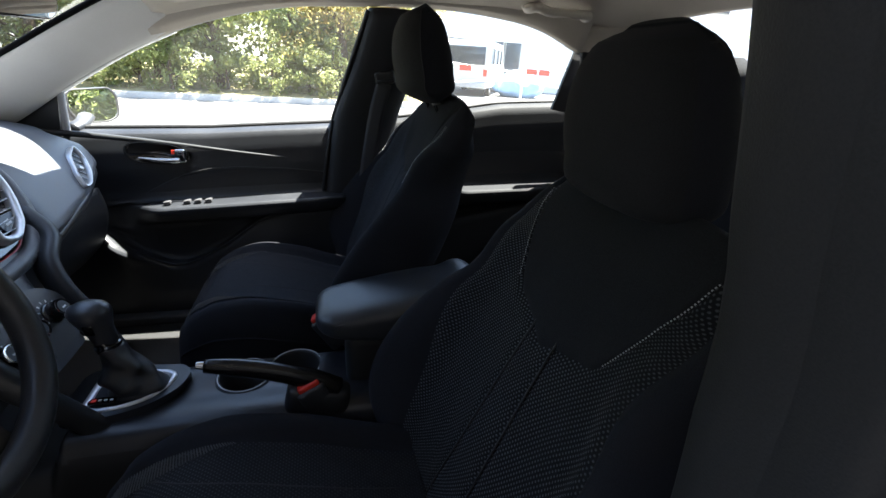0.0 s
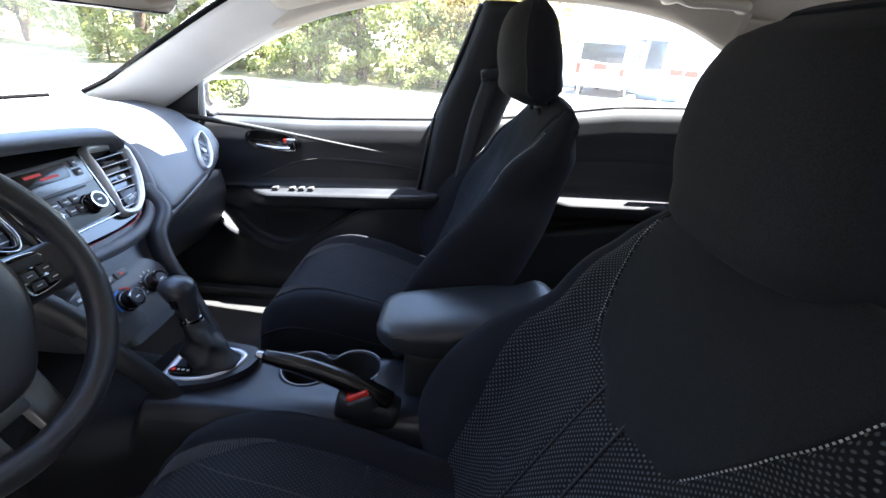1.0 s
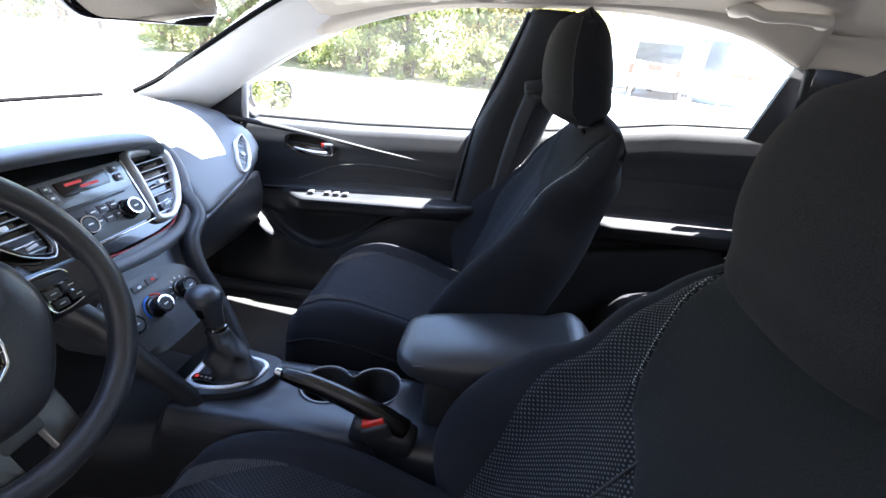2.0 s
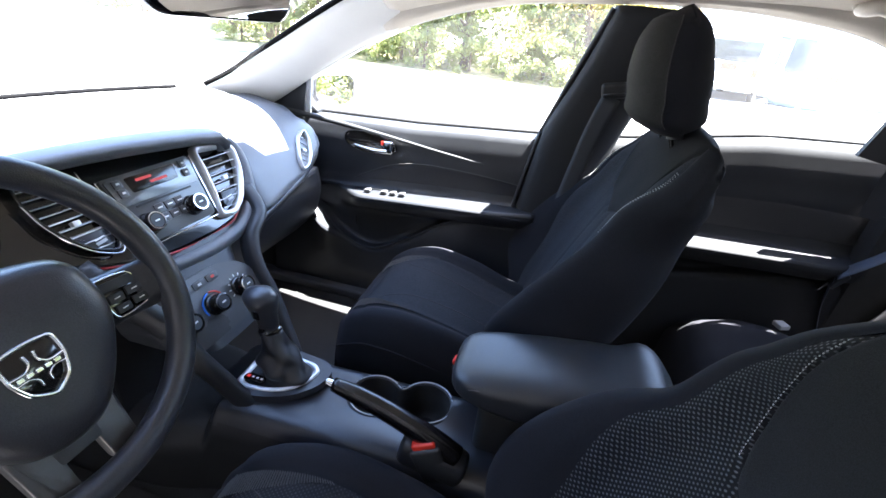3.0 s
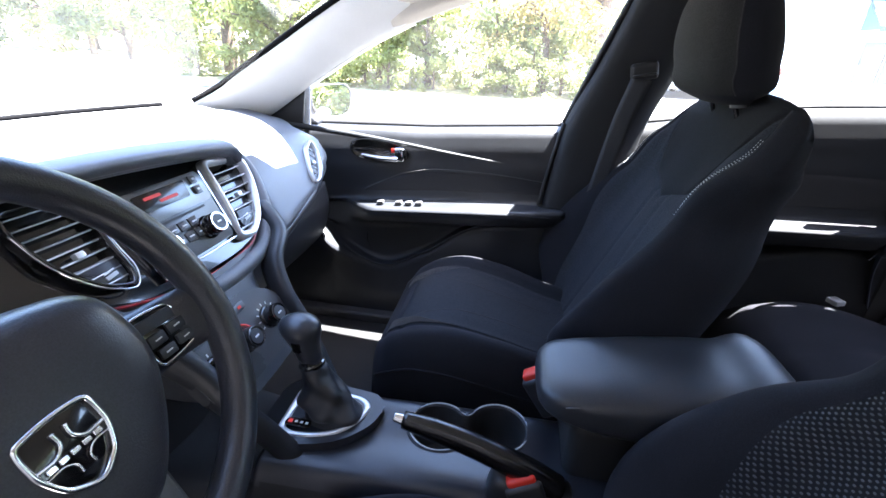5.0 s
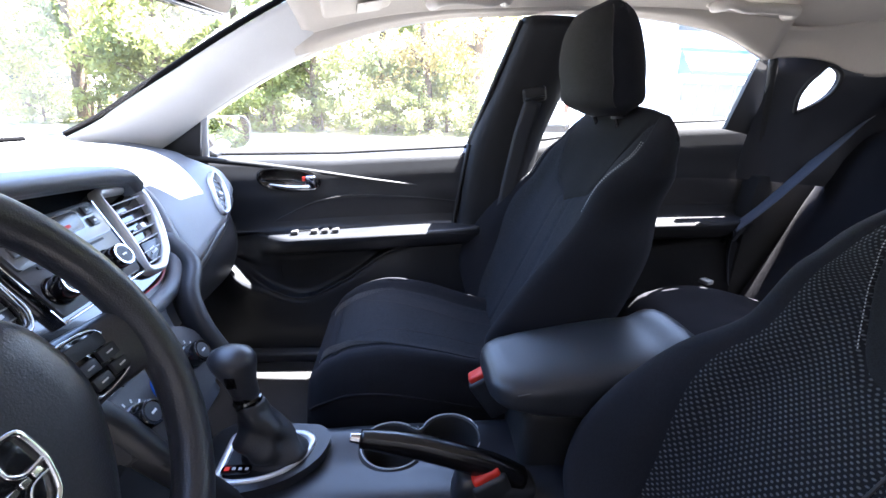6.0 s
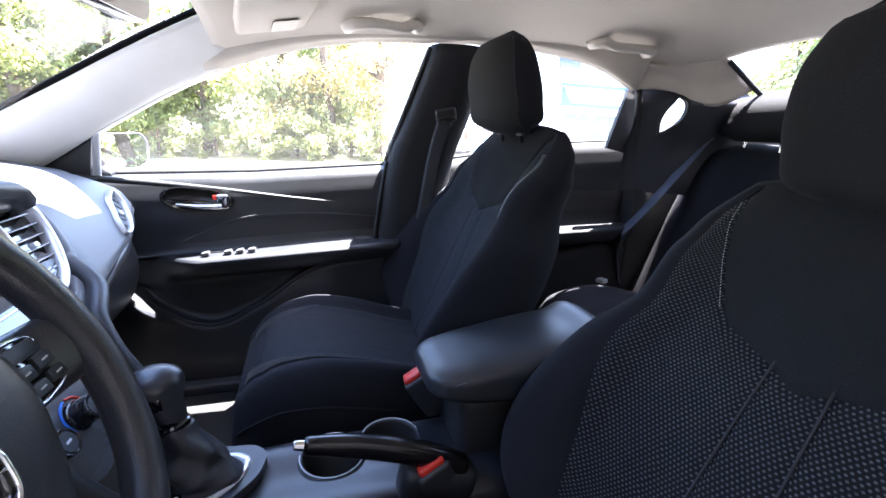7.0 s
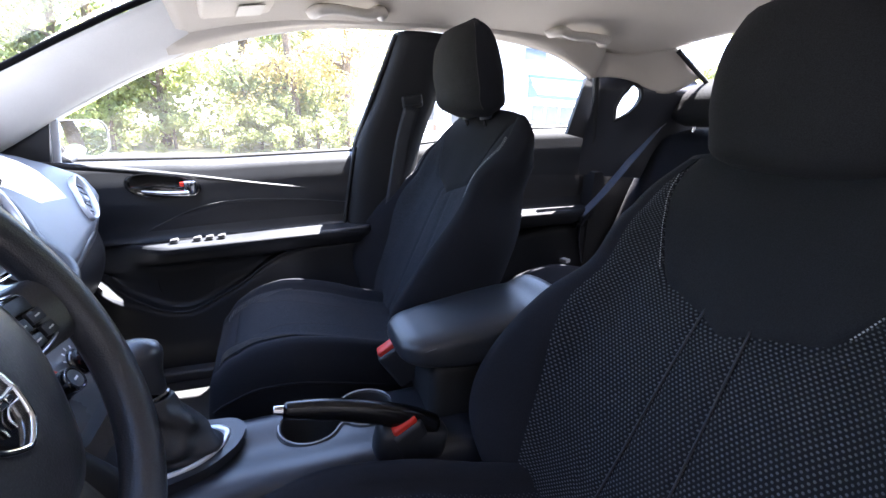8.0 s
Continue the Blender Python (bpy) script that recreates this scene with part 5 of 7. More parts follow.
# surround of the middle stack and its flanks
rows = []
for s in np.linspace(0, 1, 24):
    z = 0.830 - 0.165 * s
    x = face_x(z) - 0.010
    w = float(np.interp(z, [0.665, 0.70, 0.75, 0.79, 0.83], [0.088, 0.098, 0.102, 0.120, 0.185]))
    m = 0.012
    rows.append(spline([(x - 0.16, m - w - 0.012, z), (x - 0.06, m - w - 0.006, z), (x - 0.018, m - w + 0.008, z), (x + 0.002, m - w * 0.72, z), (x + 0.006, m - w * 0.3, z), (x + 0.006, m + w * 0.3, z), (x + 0.002, m + w * 0.72, z), (x - 0.018, m + w - 0.008, z), (x - 0.06, m + w + 0.006, z), (x - 0.16, m + w + 0.012, z)], 40))
sheet("centre_fascia", np.array(rows), FASCIA, dash, "black middle stack", flip=True)
edge = [FACE @ Vector((a, fz(b), -0.010)) for a, b in ((0.252, 0.985), (0.269, 0.955), (0.257, 0.900), (0.222, 0.852), (0.175, 0.824), (0.10, 0.813), (0.0, 0.815), (-0.10, 0.830), (-0.17, 0.860), (-0.25, 0.894), (-0.32, 0.898))]
tube("stack_surround", edge, [0.008, 0.013, 0.015, 0.016, 0.016, 0.015, 0.014, 0.014, 0.014, 0.014, 0.012], DASH_SOFT, dash, "smooth rounded surround", n=14, steps=70)
# lip under the passenger pad
tube("pad_lip", [(float(face_x(lip_z(y))) - 0.012 - 0.07 * float(smooth(0.55, 0.67, y)) ** 2, y, float(lip_z(y)) - 0.014) for y in (0.20, 0.28, 0.36, 0.44, 0.50, 0.56, 0.61)], 0.010, CONSOLE_PLASTIC, dash, n=10, flat=1.3)
tube("glove_latch", [(-0.560, 0.29, 0.795), (-0.563, 0.37, 0.806)], 0.004, SATIN, dash, n=8)

# ---- steering wheel details ----
for sgn in (1, -1):
    tube("spoke", [(sgn * 0.075, -0.012, -0.03), (sgn * 0.125, -0.014, -0.026), (sgn * 0.168, -0.016, -0.006)], [0.034, 0.031, 0.030], VINYL, wheel, "black side spoke", n=16, flat=0.45, up=(0, 0.0, 1), power=3)
    corners = [(0.093, 0.014), (0.139, 0.009), (0.148, -0.033), (0.099, -0.037)]
    cs = [(sgn * a, b) for a, b in corners]
    lift = pose(0, 0, -0.012)
    pod = part("button_pod", prism(round_outline(cs[::-1] if sgn > 0 else cs, 0.008, 4), 0.012, pose(0, 0, -0.020), 0.002), GLOSS_BLACK, wheel, "switch pod")
    tube("pod_trim", [(*p, -0.008) for p in round_outline(cs, 0.008, 4)], 0.0016, CHROME, pod, "chrome outline", n=6, closed=True, steps=60)
    for k, (bx, by, bw, bh) in enumerate([(0.117, 0.002, 0.040, 0.012), (0.109, -0.013, 0.018, 0.011), (0.132, -0.012, 0.020, 0.011), (0.111, -0.027, 0.018, 0.010), (0.134, -0.026, 0.019, 0.010)]):
        b = part("switch", block((bw, bh, 0.004), pose(sgn * bx, by, -0.0065, 0, 0, -sgn * 4), 0.0015, 2), PLASTIC, pod)
        if k:
            part("switch_mark", block((0.007, 0.0013, 0.0006), pose(sgn * bx, by, -0.0042)), WHITE_MARK, pod)
    arm = [(0.016, -0.100), (0.054, -0.092), (0.050, -0.168), (0.034, -0.174), (0.019, -0.166)]
    arm = [(sgn * a, b) for a, b in arm]
    part("lower_spoke", prism(round_outline(arm[::-1] if sgn > 0 else arm, 0.005, 3), 0.014, pose(0, 0, -0.030), 0.003, 2), SPOKE_GREY, wheel, "satin grey lower spoke")
    tube("column_stalk", [(sgn * 0.05, 0.0, -0.10), (sgn * 0.13, -0.02, -0.10), (sgn * 0.175, -0.03, -0.09)], [0.010, 0.011, 0.008], PLASTIC, wheel, n=10)
part("spoke_bridge", prism(round_outline([(-0.024, -0.104), (-0.022, -0.134), (0.022, -0.134), (0.024, -0.104)], 0.004, 3), 0.014, pose(0, 0, -0.029), 0.003, 2), SPOKE_GREY, wheel)
BZ = 0.0155
shield = [(-0.024, -0.006), (0.024, -0.006), (0.0255, -0.030), (0.018, -0.050), (0.0, -0.061), (-0.018, -0.050), (-0.0255, -0.030)]
badge = part("badge", prism(round_outline(shield[::-1], 0.004, 3), 0.003, pose(0, 0, BZ - 0.002), 0.0006), GLOSS_BLACK, wheel, "chrome shield badge")
tube("badge_rim", [(*p, BZ + 0.002) for p in round_outline(shield, 0.005, 3)], 0.0023, CHROME, badge, "chrome rim", n=8, closed=True, steps=70)
for sx in (1, -1):
    tube("badge_bar", [(sx * 0.0046, -0.0135, BZ + 0.002), (sx * 0.0046, -0.0235, BZ + 0.002), (sx * 0.0085, -0.0275, BZ + 0.002), (sx * 0.0235, -0.0285, BZ + 0.002)], 0.0016, CHROME, badge, "chrome bar", n=6, steps=24)
    tube("badge_bar", [(sx * 0.0046, -0.0470, BZ + 0.002), (sx * 0.0046, -0.0410, BZ + 0.002), (sx * 0.0085, -0.0370, BZ + 0.002), (sx * 0.0225, -0.0360, BZ + 0.002)], 0.0009, CHROME, badge, "chrome bar", n=6, steps=24)
for k in range(5):
    part("badge_plate", block((0.0062, 0.0040, 0.0016), pose(-0.0164 + 0.0082 * k, -0.0322, BZ + 0.002), 0.0005, 1), CHROME, badge, "small chrome block")
part("column_cover", turned([(0.045, -0.25), (0.052, -0.15), (0.055, -0.075), (0.04, -0.066), (0, -0.066)], pose(0, -0.02, 0), 28), PLASTIC, wheel)


# ---- door fittings ----
def ribbon(name, path, width, across, mat, owner, label="", t=0.0015, n=40):
    """A flat strap along a smooth path."""
    P = spline(path, n)
    a = np.asarray(across, float)
    a = a / np.linalg.norm(a)
    T = np.gradient(P, axis=0)
    T /= np.linalg.norm(T, axis=1)[:, None]
    rows = []
    for p, d in zip(P, T):
        b = a - d * (a @ d)
        b /= np.linalg.norm(b)
        nn = np.cross(d, b)
        rows.append([p - b * width / 2, p - b * width / 4 + nn * t * 0.4, p + b * width / 4 + nn * t * 0.4, p + b * width / 2])
    nn = np.cross(T[len(T) // 2], a)
    return thick_sheet(name, np.array(rows), mat, owner, nn / np.linalg.norm(nn) * -t, label)


# front door: cloth field, ridge, seams, handle, switches, speaker
xs = np.linspace(-0.52, 0.085, 40)
topz = curve([-0.52, -0.44, -0.375, -0.309, -0.146, 0.047, 0.09], [0.768, 0.813, 0.842, 0.857, 0.863, 0.849, 0.845], xs)
field = np.array([[(x, 0.7160 if k in (0, 9) else (0.7100 if k in (1, 8) else 0.7078), float(front_arm(x)) + 0.016 + (zt - float(front_arm(x)) - 0.016) * k / 9) for k in range(10)] for x, zt in zip(xs, topz)])
thick_sheet("cloth_field", field, DOOR_CLOTH, door, (0, 0.012, 0), "dark cloth field")
tube("field_seam", [(x, 0.7085, z - 0.006) for x, z in zip(xs[::3], topz[::3])], 0.0012, STITCH_DIM, door, "stitched seam", n=6)
tube("ridge", [(-0.80, 0.728, 0.953), (-0.617, 0.716, 0.944), (-0.387, 0.711, 0.923), (-0.211, 0.714, 0.901), (-0.05, 0.717, 0.884), (0.05, 0.719, 0.873)], [0.008, 0.009, 0.007, 0.005, 0.004, 0.003], RIDGE, door, "smooth pale-lit ridge", n=10, steps=50)
tube("pocket_seam", [(x, 0.668, float(front_pocket(x)) + 0.003) for x in np.linspace(-0.62, 0.09, 18)], 0.0032, PLASTIC, door, n=6, steps=60)
rows = []
for k, (g, dy) in enumerate([(1.12, 0.0), (1.06, -0.006), (0.98, -0.004), (0.9, 0.010), (0.6, 0.026), (0.05, 0.03)]):
    th = np.linspace(0, 2 * np.pi, 44, endpoint=False)
    c, s = np.cos(th), np.sin(th)
    rows.append(np.stack([-0.449 + g * 0.080 * np.sign(c) * np.abs(c) ** 0.8, np.full(44, 0.708 + dy), 0.8965 + g * (0.030 - 0.003 * c) * np.sign(s) * np.abs(s) ** 0.9 - 0.006 * c], -1))
recess = sheet("handle_recess", np.array(rows), GLOSS_BLACK, door, "dark handle recess", close=True, caps=True)
tube("door_handle", [(-0.500, 0.703, 0.884), (-0.46, 0.695, 0.8805), (-0.42, 0.693, 0.8785), (-0.388, 0.695, 0.8785)], [0.006, 0.0085, 0.010, 0.011], CHROME, door, "chrome pull handle", n=14, flat=0.8, steps=28)
part("handle_pivot", block((0.030, 0.016, 0.040), pose(-0.385, 0.699, 0.892), 0.006, 3), CHROME, door)
part("lock_tab", block((0.010, 0.008, 0.012), pose(-0.405, 0.702, 0.902), 0.002), RED_BUTTON, door, "red lock mark")
pod = part("switch_panel", prism(round_outline([(-0.47, 0.632), (-0.27, 0.632), (-0.27, 0.678), (-0.44, 0.678)], 0.012, 4), 0.012, pose(0, 0, 0.748, 0, -3.6, 0) @ pose(0, 0, 0.0), 0.004), SILL_PLASTIC, door, "switch panel")
for k, x in enumerate((-0.43, -0.375, -0.345, -0.315)):
    part("switch", block((0.020, 0.020, 0.009), pose(x, 0.655, float(front_arm(x)) + 0.006 + 0.002, 0, -12, 0), 0.004), SILL_PLASTIC, door)
tube("armrest_seam", [(x, 0.6235, float(front_arm(x)) - 0.012) for x in np.linspace(-0.40, 0.06, 10)], 0.0016, THREAD, door, n=5)
part("speaker_grille", turned([(0.072, 0), (0.070, 0.006), (0.060, 0.009), (0, 0.010)], frame_on((-0.42, 0.704, 0.62), (-1, 0, 0), (0, 0, 1)), 36), RUBBER, door, "round speaker grille")
# mirror corner and window surround
part("corner_cover", prism([(0.836, 0.945), (0.690, 0.945), (0.672, 1.058)], 0.02, frame_on((0, 0.722, 0), (-1, 0, 0), (0, 0, 1)), 0.005), PLASTIC, door, "triangular mirror corner cover")
tube("glass_divider", [(-0.676, 0.728, 0.945), (-0.660, 0.715, 1.062)], 0.009, SATIN_GREY, door, "grey divider bar", n=10)
tube("sill_seal", [(x, 0.778, float(front_belt(x)) + 0.002) for x in np.linspace(-0.80, 0.10, 12)], 0.008, RUBBER, door, n=8)
R_ = rail(60)
R_ = R_[(R_[:, 0] < 0.20)]
tube("window_seal", R_ + (0, 0.010, 0.002), 0.005, PILLAR, door, n=8, steps=60)
tube("window_seal", [(0.178, 0.664, 1.328), (0.119, 0.700, 1.16), (0.068, 0.725, 1.01)], 0.008, RUBBER, door, n=8)
tube("door_edge_seal", [(0.066, 0.712, 1.01), (0.040, 0.704, 0.86), (0.018, 0.694, 0.70), (-0.03, 0.69, 0.40)], 0.006, RUBBER, door, n=8)


def pane(name, path_low, path_high, owner, label, n=24, k=10, mat=None):
    lo, hi = spline(path_low, n), spline(path_high, n)
    P = np.array([[a + (b - a) * j / (k - 1) for j in range(k)] for a, b in zip(lo, hi)])
    return sheet(name, P, mat or GLASS, owner, label)


pane("window_pane", [(-0.80, 0.785, 0.935), (-0.4, 0.785, 0.955), (0.13, 0.785, 1.0)], [(-0.80, 0.735, 0.975), (-0.62, 0.705, 1.09), (-0.347, 0.682, 1.24), (-0.077, 0.668, 1.318), (0.19, 0.664, 1.345)], door, "clear side window")
# rear door
xs = np.linspace(0.30, 0.93, 30)
field = np.array([[(x, 0.7160 if k in (0, 7) else (0.7100 if k in (1, 6) else 0.7078), float(rear_arm(x)) + 0.016 + (0.10 + 0.03 * math.sin((x - 0.3) * 4)) * k / 7) for k in range(8)] for x in xs])
thick_sheet("cloth_field", field, DOOR_CLOTH, rdoor, (0, 0.012, 0), "dark cloth field")
tube("sill_seal", [(x, 0.778, float(rear_belt(x)) + 0.002) for x in np.linspace(0.24, 0.93, 10)], 0.008, RUBBER, rdoor, n=8)
R_ = rail(80)
R_ = R_[(R_[:, 0] > 0.30)]
tube("window_seal", R_ + (0, 0.010, 0.002), 0.005, PILLAR, rdoor, n=8, steps=50)
part("quarter_bar", prism([(-0.945, 1.055), (-0.826, 1.075), (-0.880, 1.268), (-0.940, 1.268)][::-1], 0.016, frame_on((0, 0.70, 0), (-1, 0, 0), (0, 0.0, 1)), 0.004), RUBBER, rdoor, "black window corner bar")
pane("window_pane", [(0.24, 0.785, 1.01), (0.55, 0.785, 1.06), (0.92, 0.775, 1.09)], [(0.26, 0.664, 1.345), (0.517, 0.664, 1.352), (0.72, 0.668, 1.325), (0.90, 0.69, 1.25)], rdoor, "clear side window")
# left rear door, closed
ldoor = thing("rear_door", (0, 0, 0), "black rear driver's-side door trim, closed", "car door")
thick_sheet("door_panel", mirror_y(door_panel(0.24, 0.95, rear_arm, rear_pocket, rear_belt)), PLASTIC, ldoor, (0, -0.04, 0))
lo = [(0.24, -0.785, 1.01), (0.55, -0.785, 1.06), (0.92, -0.775, 1.09)]
hi = [(0.26, -0.664, 1.345), (0.517, -0.664, 1.352), (0.72, -0.668, 1.325), (0.90, -0.69, 1.25)]
pane("window_pane", lo, hi, ldoor, "clear side window")

# ---- side mirror ----
sm = thing("side_mirror", (-0.665, 0.893, 1.010), "silver-rimmed side mirror reflecting green trees", "side mirror")
SMF = frame_on(None, (0.47, 0.88, -0.03), (-0.097, 0.05, 1))        # glass faces back and a little inwards
SMF = SMF.to_3x3().to_4x4() @ Matrix.Scale(0.84, 4)
o = np.array(round_outline([(-0.092, 0.050), (0.075, 0.058), (0.098, 0.030), (0.090, -0.045), (0.040, -0.066), (-0.070, -0.060), (-0.098, -0.02)], 0.035, 6))
lv = [(1.0, 0.0), (1.06, -0.006), (1.08, -0.02), (1.05, -0.05), (0.9, -0.085), (0.6, -0.105), (0.1, -0.112)]
rings = np.array([[tuple(SMF @ Vector((p[0] * g, p[1] * g, z))) for p in o] for g, z in lv])
sheet("housing", rings, PAINT, sm, "grey painted housing", close=True, caps=True)
rim = np.array([[tuple(SMF @ Vector((p[0] * g, p[1] * g, z))) for p in o] for g, z in ((1.04, -0.006), (1.05, 0.004), (0.97, 0.005), (0.92, -0.003))])
sheet("mirror_rim", rim, RUBBER, sm, "dark rim", close=True)
part("mirror_glass", prism([tuple(p * 0.955) for p in o], 0.002, SMF @ Matrix.Translation((0, 0, 0.0))), MIRROR, sm, "mirror glass", smooth=False)
tube("mirror_arm", [(0.0, -0.06, -0.03), (0.0, -0.10, -0.045), (-0.01, -0.14, -0.055)], 0.022, PLASTIC, sm, n=12, flat=0.7)

# ---- belts ----
fb = thing("front_belt", (0, 0, 0), "dark front seat belt with guide on the pillar", "seat belt", "seat belts")
ribbon("webbing", [(0.222, 0.640, 1.135), (0.203, 0.638, 1.065), (0.178, 0.638, 0.92), (0.150, 0.645, 0.70), (0.12, 0.650, 0.48)], 0.046, (1, -0.25, 0), BELT_SHADED, fb, "dark belt webbing")
part("belt_guide", block((0.062, 0.022, 0.040), pose(0.225, 0.648, 1.150, 10, -12, -10), 0.012, 4), RUBBER, fb, "black belt guide")
part("guide_slot", block((0.052, 0.006, 0.006), pose(0.225, 0.6355, 1.142, 10, -12, -10), 0.002, 1), RUBBER, fb)
part("height_slider", block((0.034, 0.012, 0.10), pose(0.228, 0.655, 1.20, 10, -12, 0), 0.005), TRIM_DARK, fb)
rb = thing("rear_belt", (0, 0, 0), "dark blue-grey rear seat belt lying over the seat shoulder", "seat belt", "seat belts")
ribbon("webbing", [(1.235, 0.60, 1.165), (1.17, 0.598, 1.135), (1.08, 0.592, 1.045), (1.0, 0.590, 0.955), (0.93, 0.615, 0.85), (0.885, 0.638, 0.785)], 0.048, (0.25, 1, 0.05), BELT_LIT, rb, "belt webbing")
part("tongue", block((0.012, 0.046, 0.05), pose(0.888, 0.638, 0.775, 0, 32, 0), 0.004), PLASTIC, rb)
part("tongue_plate", block((0.003, 0.022, 0.032), pose(0.868, 0.640, 0.752, 0, 32, 0), 0.001), CHROME, rb, "steel tongue")
ribbon("webbing", [(0.885, 0.640, 0.785), (0.90, 0.655, 0.70), (0.93, 0.66, 0.60)], 0.048, (0.5, 1, 0), BELT_LIT, rb)
part("belt_anchor", block((0.03, 0.03, 0.014), pose(0.80, 0.59, 0.632, 0, 0, 20), 0.004), SATIN_GREY, rb, "pale anchor clip")

# ---- roof fittings ----
def grab_handle(x0, x1, y, z0, z1, label):
    h = thing("grab_handle", (0, 0, 0), label, "grab handle", "grab handles")
    mid = (x0 + x1) / 2
    zm = (z0 + z1) / 2
    tube("grip", [(x0, y, z0), (x0 + 0.003, y - 0.020, z0 - 0.003), (x0 + 0.014, y - 0.042, z0 - 0.002), (x0 + 0.040, y - 0.052, zm - 0.007), (mid, y - 0.055, zm - 0.007), (x1 - 0.040, y - 0.052, zm - 0.007), (x1 - 0.014, y - 0.042, z1 - 0.002), (x1 - 0.003, y - 0.020, z1 - 0.003), (x1, y, z1)], [0.016, 0.014, 0.0128, 0.0118, 0.0114, 0.0118, 0.0128, 0.014, 0.016], GREY_HANDLE, h, "smooth grey grip", n=14, steps=48)
    for x, z in ((x0, z0), (x1, z1)):
        part("foot", block((0.036, 0.022, 0.018), pose(x, y + 0.002, z + 0.004, 30, 0, 0), 0.008, 3), GREY_HANDLE, h)
    return h


grab_handle(-0.058, 0.112, 0.565, float(roof_z(-0.058, 0.565)) - 0.002, float(roof_z(0.112, 0.565)) - 0.002, "pale grey grab handle above the passenger window")
grab_handle(0.632, 0.822, 0.578, float(roof_z(0.632, 0.578)) - 0.002, float(roof_z(0.822, 0.578)) - 0.002, "pale grey grab handle above the rear window")
for sgn in (1, -1):
    vis = thing("sun_visor", pose(-0.205, sgn * 0.38, 1.329, 0, 0, sgn * 9), "pale grey sun visor folded up against the headliner", "sun visor", "sun visors")
    part("visor_panel", block((0.155, 0.42, 0.020), pose(0, 0, 0, sgn * -3.0, -12, 0), 0.009, 3), HEADLINER, vis)
    part("warning_label", block((0.055, 0.09, 0.001), pose(0.028, sgn * 0.13, -0.0155, sgn * -3.0, -12, 0)), WHITE_LABEL, vis, "pale printed label")
    tube("visor_rod", [(-0.072, sgn * -0.19, -0.016), (-0.072, sgn * 0.22, -0.014)], 0.005, GREY_HANDLE, vis, n=8)
rvm = thing("rear_view_mirror", (-0.385, 0.02, 1.258), "black rear-view mirror on the windscreen", "mirror")
o = np.array(round_outline([(-0.125, 0.030), (0.125, 0.030), (0.130, -0.012), (0.105, -0.034), (-0.105, -0.034), (-0.130, -0.012)], 0.018, 5))
RM = frame_on(None, (0.12, 0.99, 0), (-0.1, 0, 1)).to_3x3().to_4x4()
sheet("mirror_shell", np.array([[tuple(RM @ Vector((p[0] * g, p[1] * g, z))) for p in o] for g, z in ((0.97, 0.012), (1.0, 0.010), (1.0, -0.004), (0.93, -0.02), (0.6, -0.03), (0.1, -0.032))]), GLOSS_BLACK, rvm, "black shell", close=True, caps=True)
part("mirror_glass", prism([tuple(p * 0.94) for p in o], 0.001, RM @ Matrix.Translation((0, 0, 0.0125))), MIRROR, rvm, "mirror glass", smooth=False)
tube("mirror_stem", [(-0.02, 0, 0.01), (-0.045, 0, 0.045), (-0.035, 0, 0.075)], 0.011, PLASTIC, rvm, n=10)

# ---- screens and rear pillars ----
lo = [(-1.065 + 0.35 * y * y, y, 1.0) for y in np.linspace(-0.66, 0.66, 9)]
def screen_point(u, f):
    """A point of the bowed windscreen: breadth u (-1 to 1), way f from foot to top."""
    a = np.array((-1.065 + 0.35 * (0.66 * u) ** 2, 0.66 * u, 1.0))
    b = np.array((-0.345 - 0.03 * (1 - u * u), 0.56 * u, 1.355 - 0.022 * u * u))
    return a + (b - a) * f + (-0.004, 0, 0.018 * 4 * f * (1 - f))


sheet("windscreen", np.array([[screen_point(u, f) for f in np.linspace(0, 1, 16)] for u in np.linspace(-1, 1, 31)]), SCREEN_GLASS, shell, "clear windscreen")
tube("screen_edge", [(-0.925, 0.575, 1.020), (-0.865, 0.598, 1.056), (-0.758, 0.597, 1.124), (-0.663, 0.568, 1.172), (-0.553, 0.535, 1.229), (-0.448, 0.508, 1.282), (-0.353, 0.494, 1.329)], 0.0065, SEAL_BLACK, shell, n=8, steps=40)
tube("screen_edge", [(-1.008, -0.620, 0.998), (-0.758, -0.597, 1.124), (-0.553, -0.535, 1.229), (-0.353, -0.494, 1.329)], 0.0065, SEAL_BLACK, shell, n=8)
tube("screen_edge", [(a + 0.026, b, 1.0165) for a, b, c in lo[1:-1]], 0.0050, SEAL_BLACK, shell, n=8, steps=40)
# unseen band added so that its shadow keeps sun off the dash face
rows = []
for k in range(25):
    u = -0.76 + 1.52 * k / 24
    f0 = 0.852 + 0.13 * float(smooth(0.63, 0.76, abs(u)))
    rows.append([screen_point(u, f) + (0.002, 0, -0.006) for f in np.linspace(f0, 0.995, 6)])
thick_sheet("shade_band", np.array(rows), SEAL_BLACK, shell, (0.0015, 0, -0.003), "black band added out of view on the screen to shade the dashboard")
lo = [(1.78 - 0.2 * y * y, y, 1.06) for y in np.linspace(-0.52, 0.52, 9)]
hi = [(1.15 - 0.29 * y * y, y, 1.385 - 0.04 * (y / 0.52) ** 2) for y in np.linspace(-0.50, 0.50, 9)]
pane("rear_screen", lo, hi, shell, "clear rear screen", 26, 12, SCREEN_GLASS)
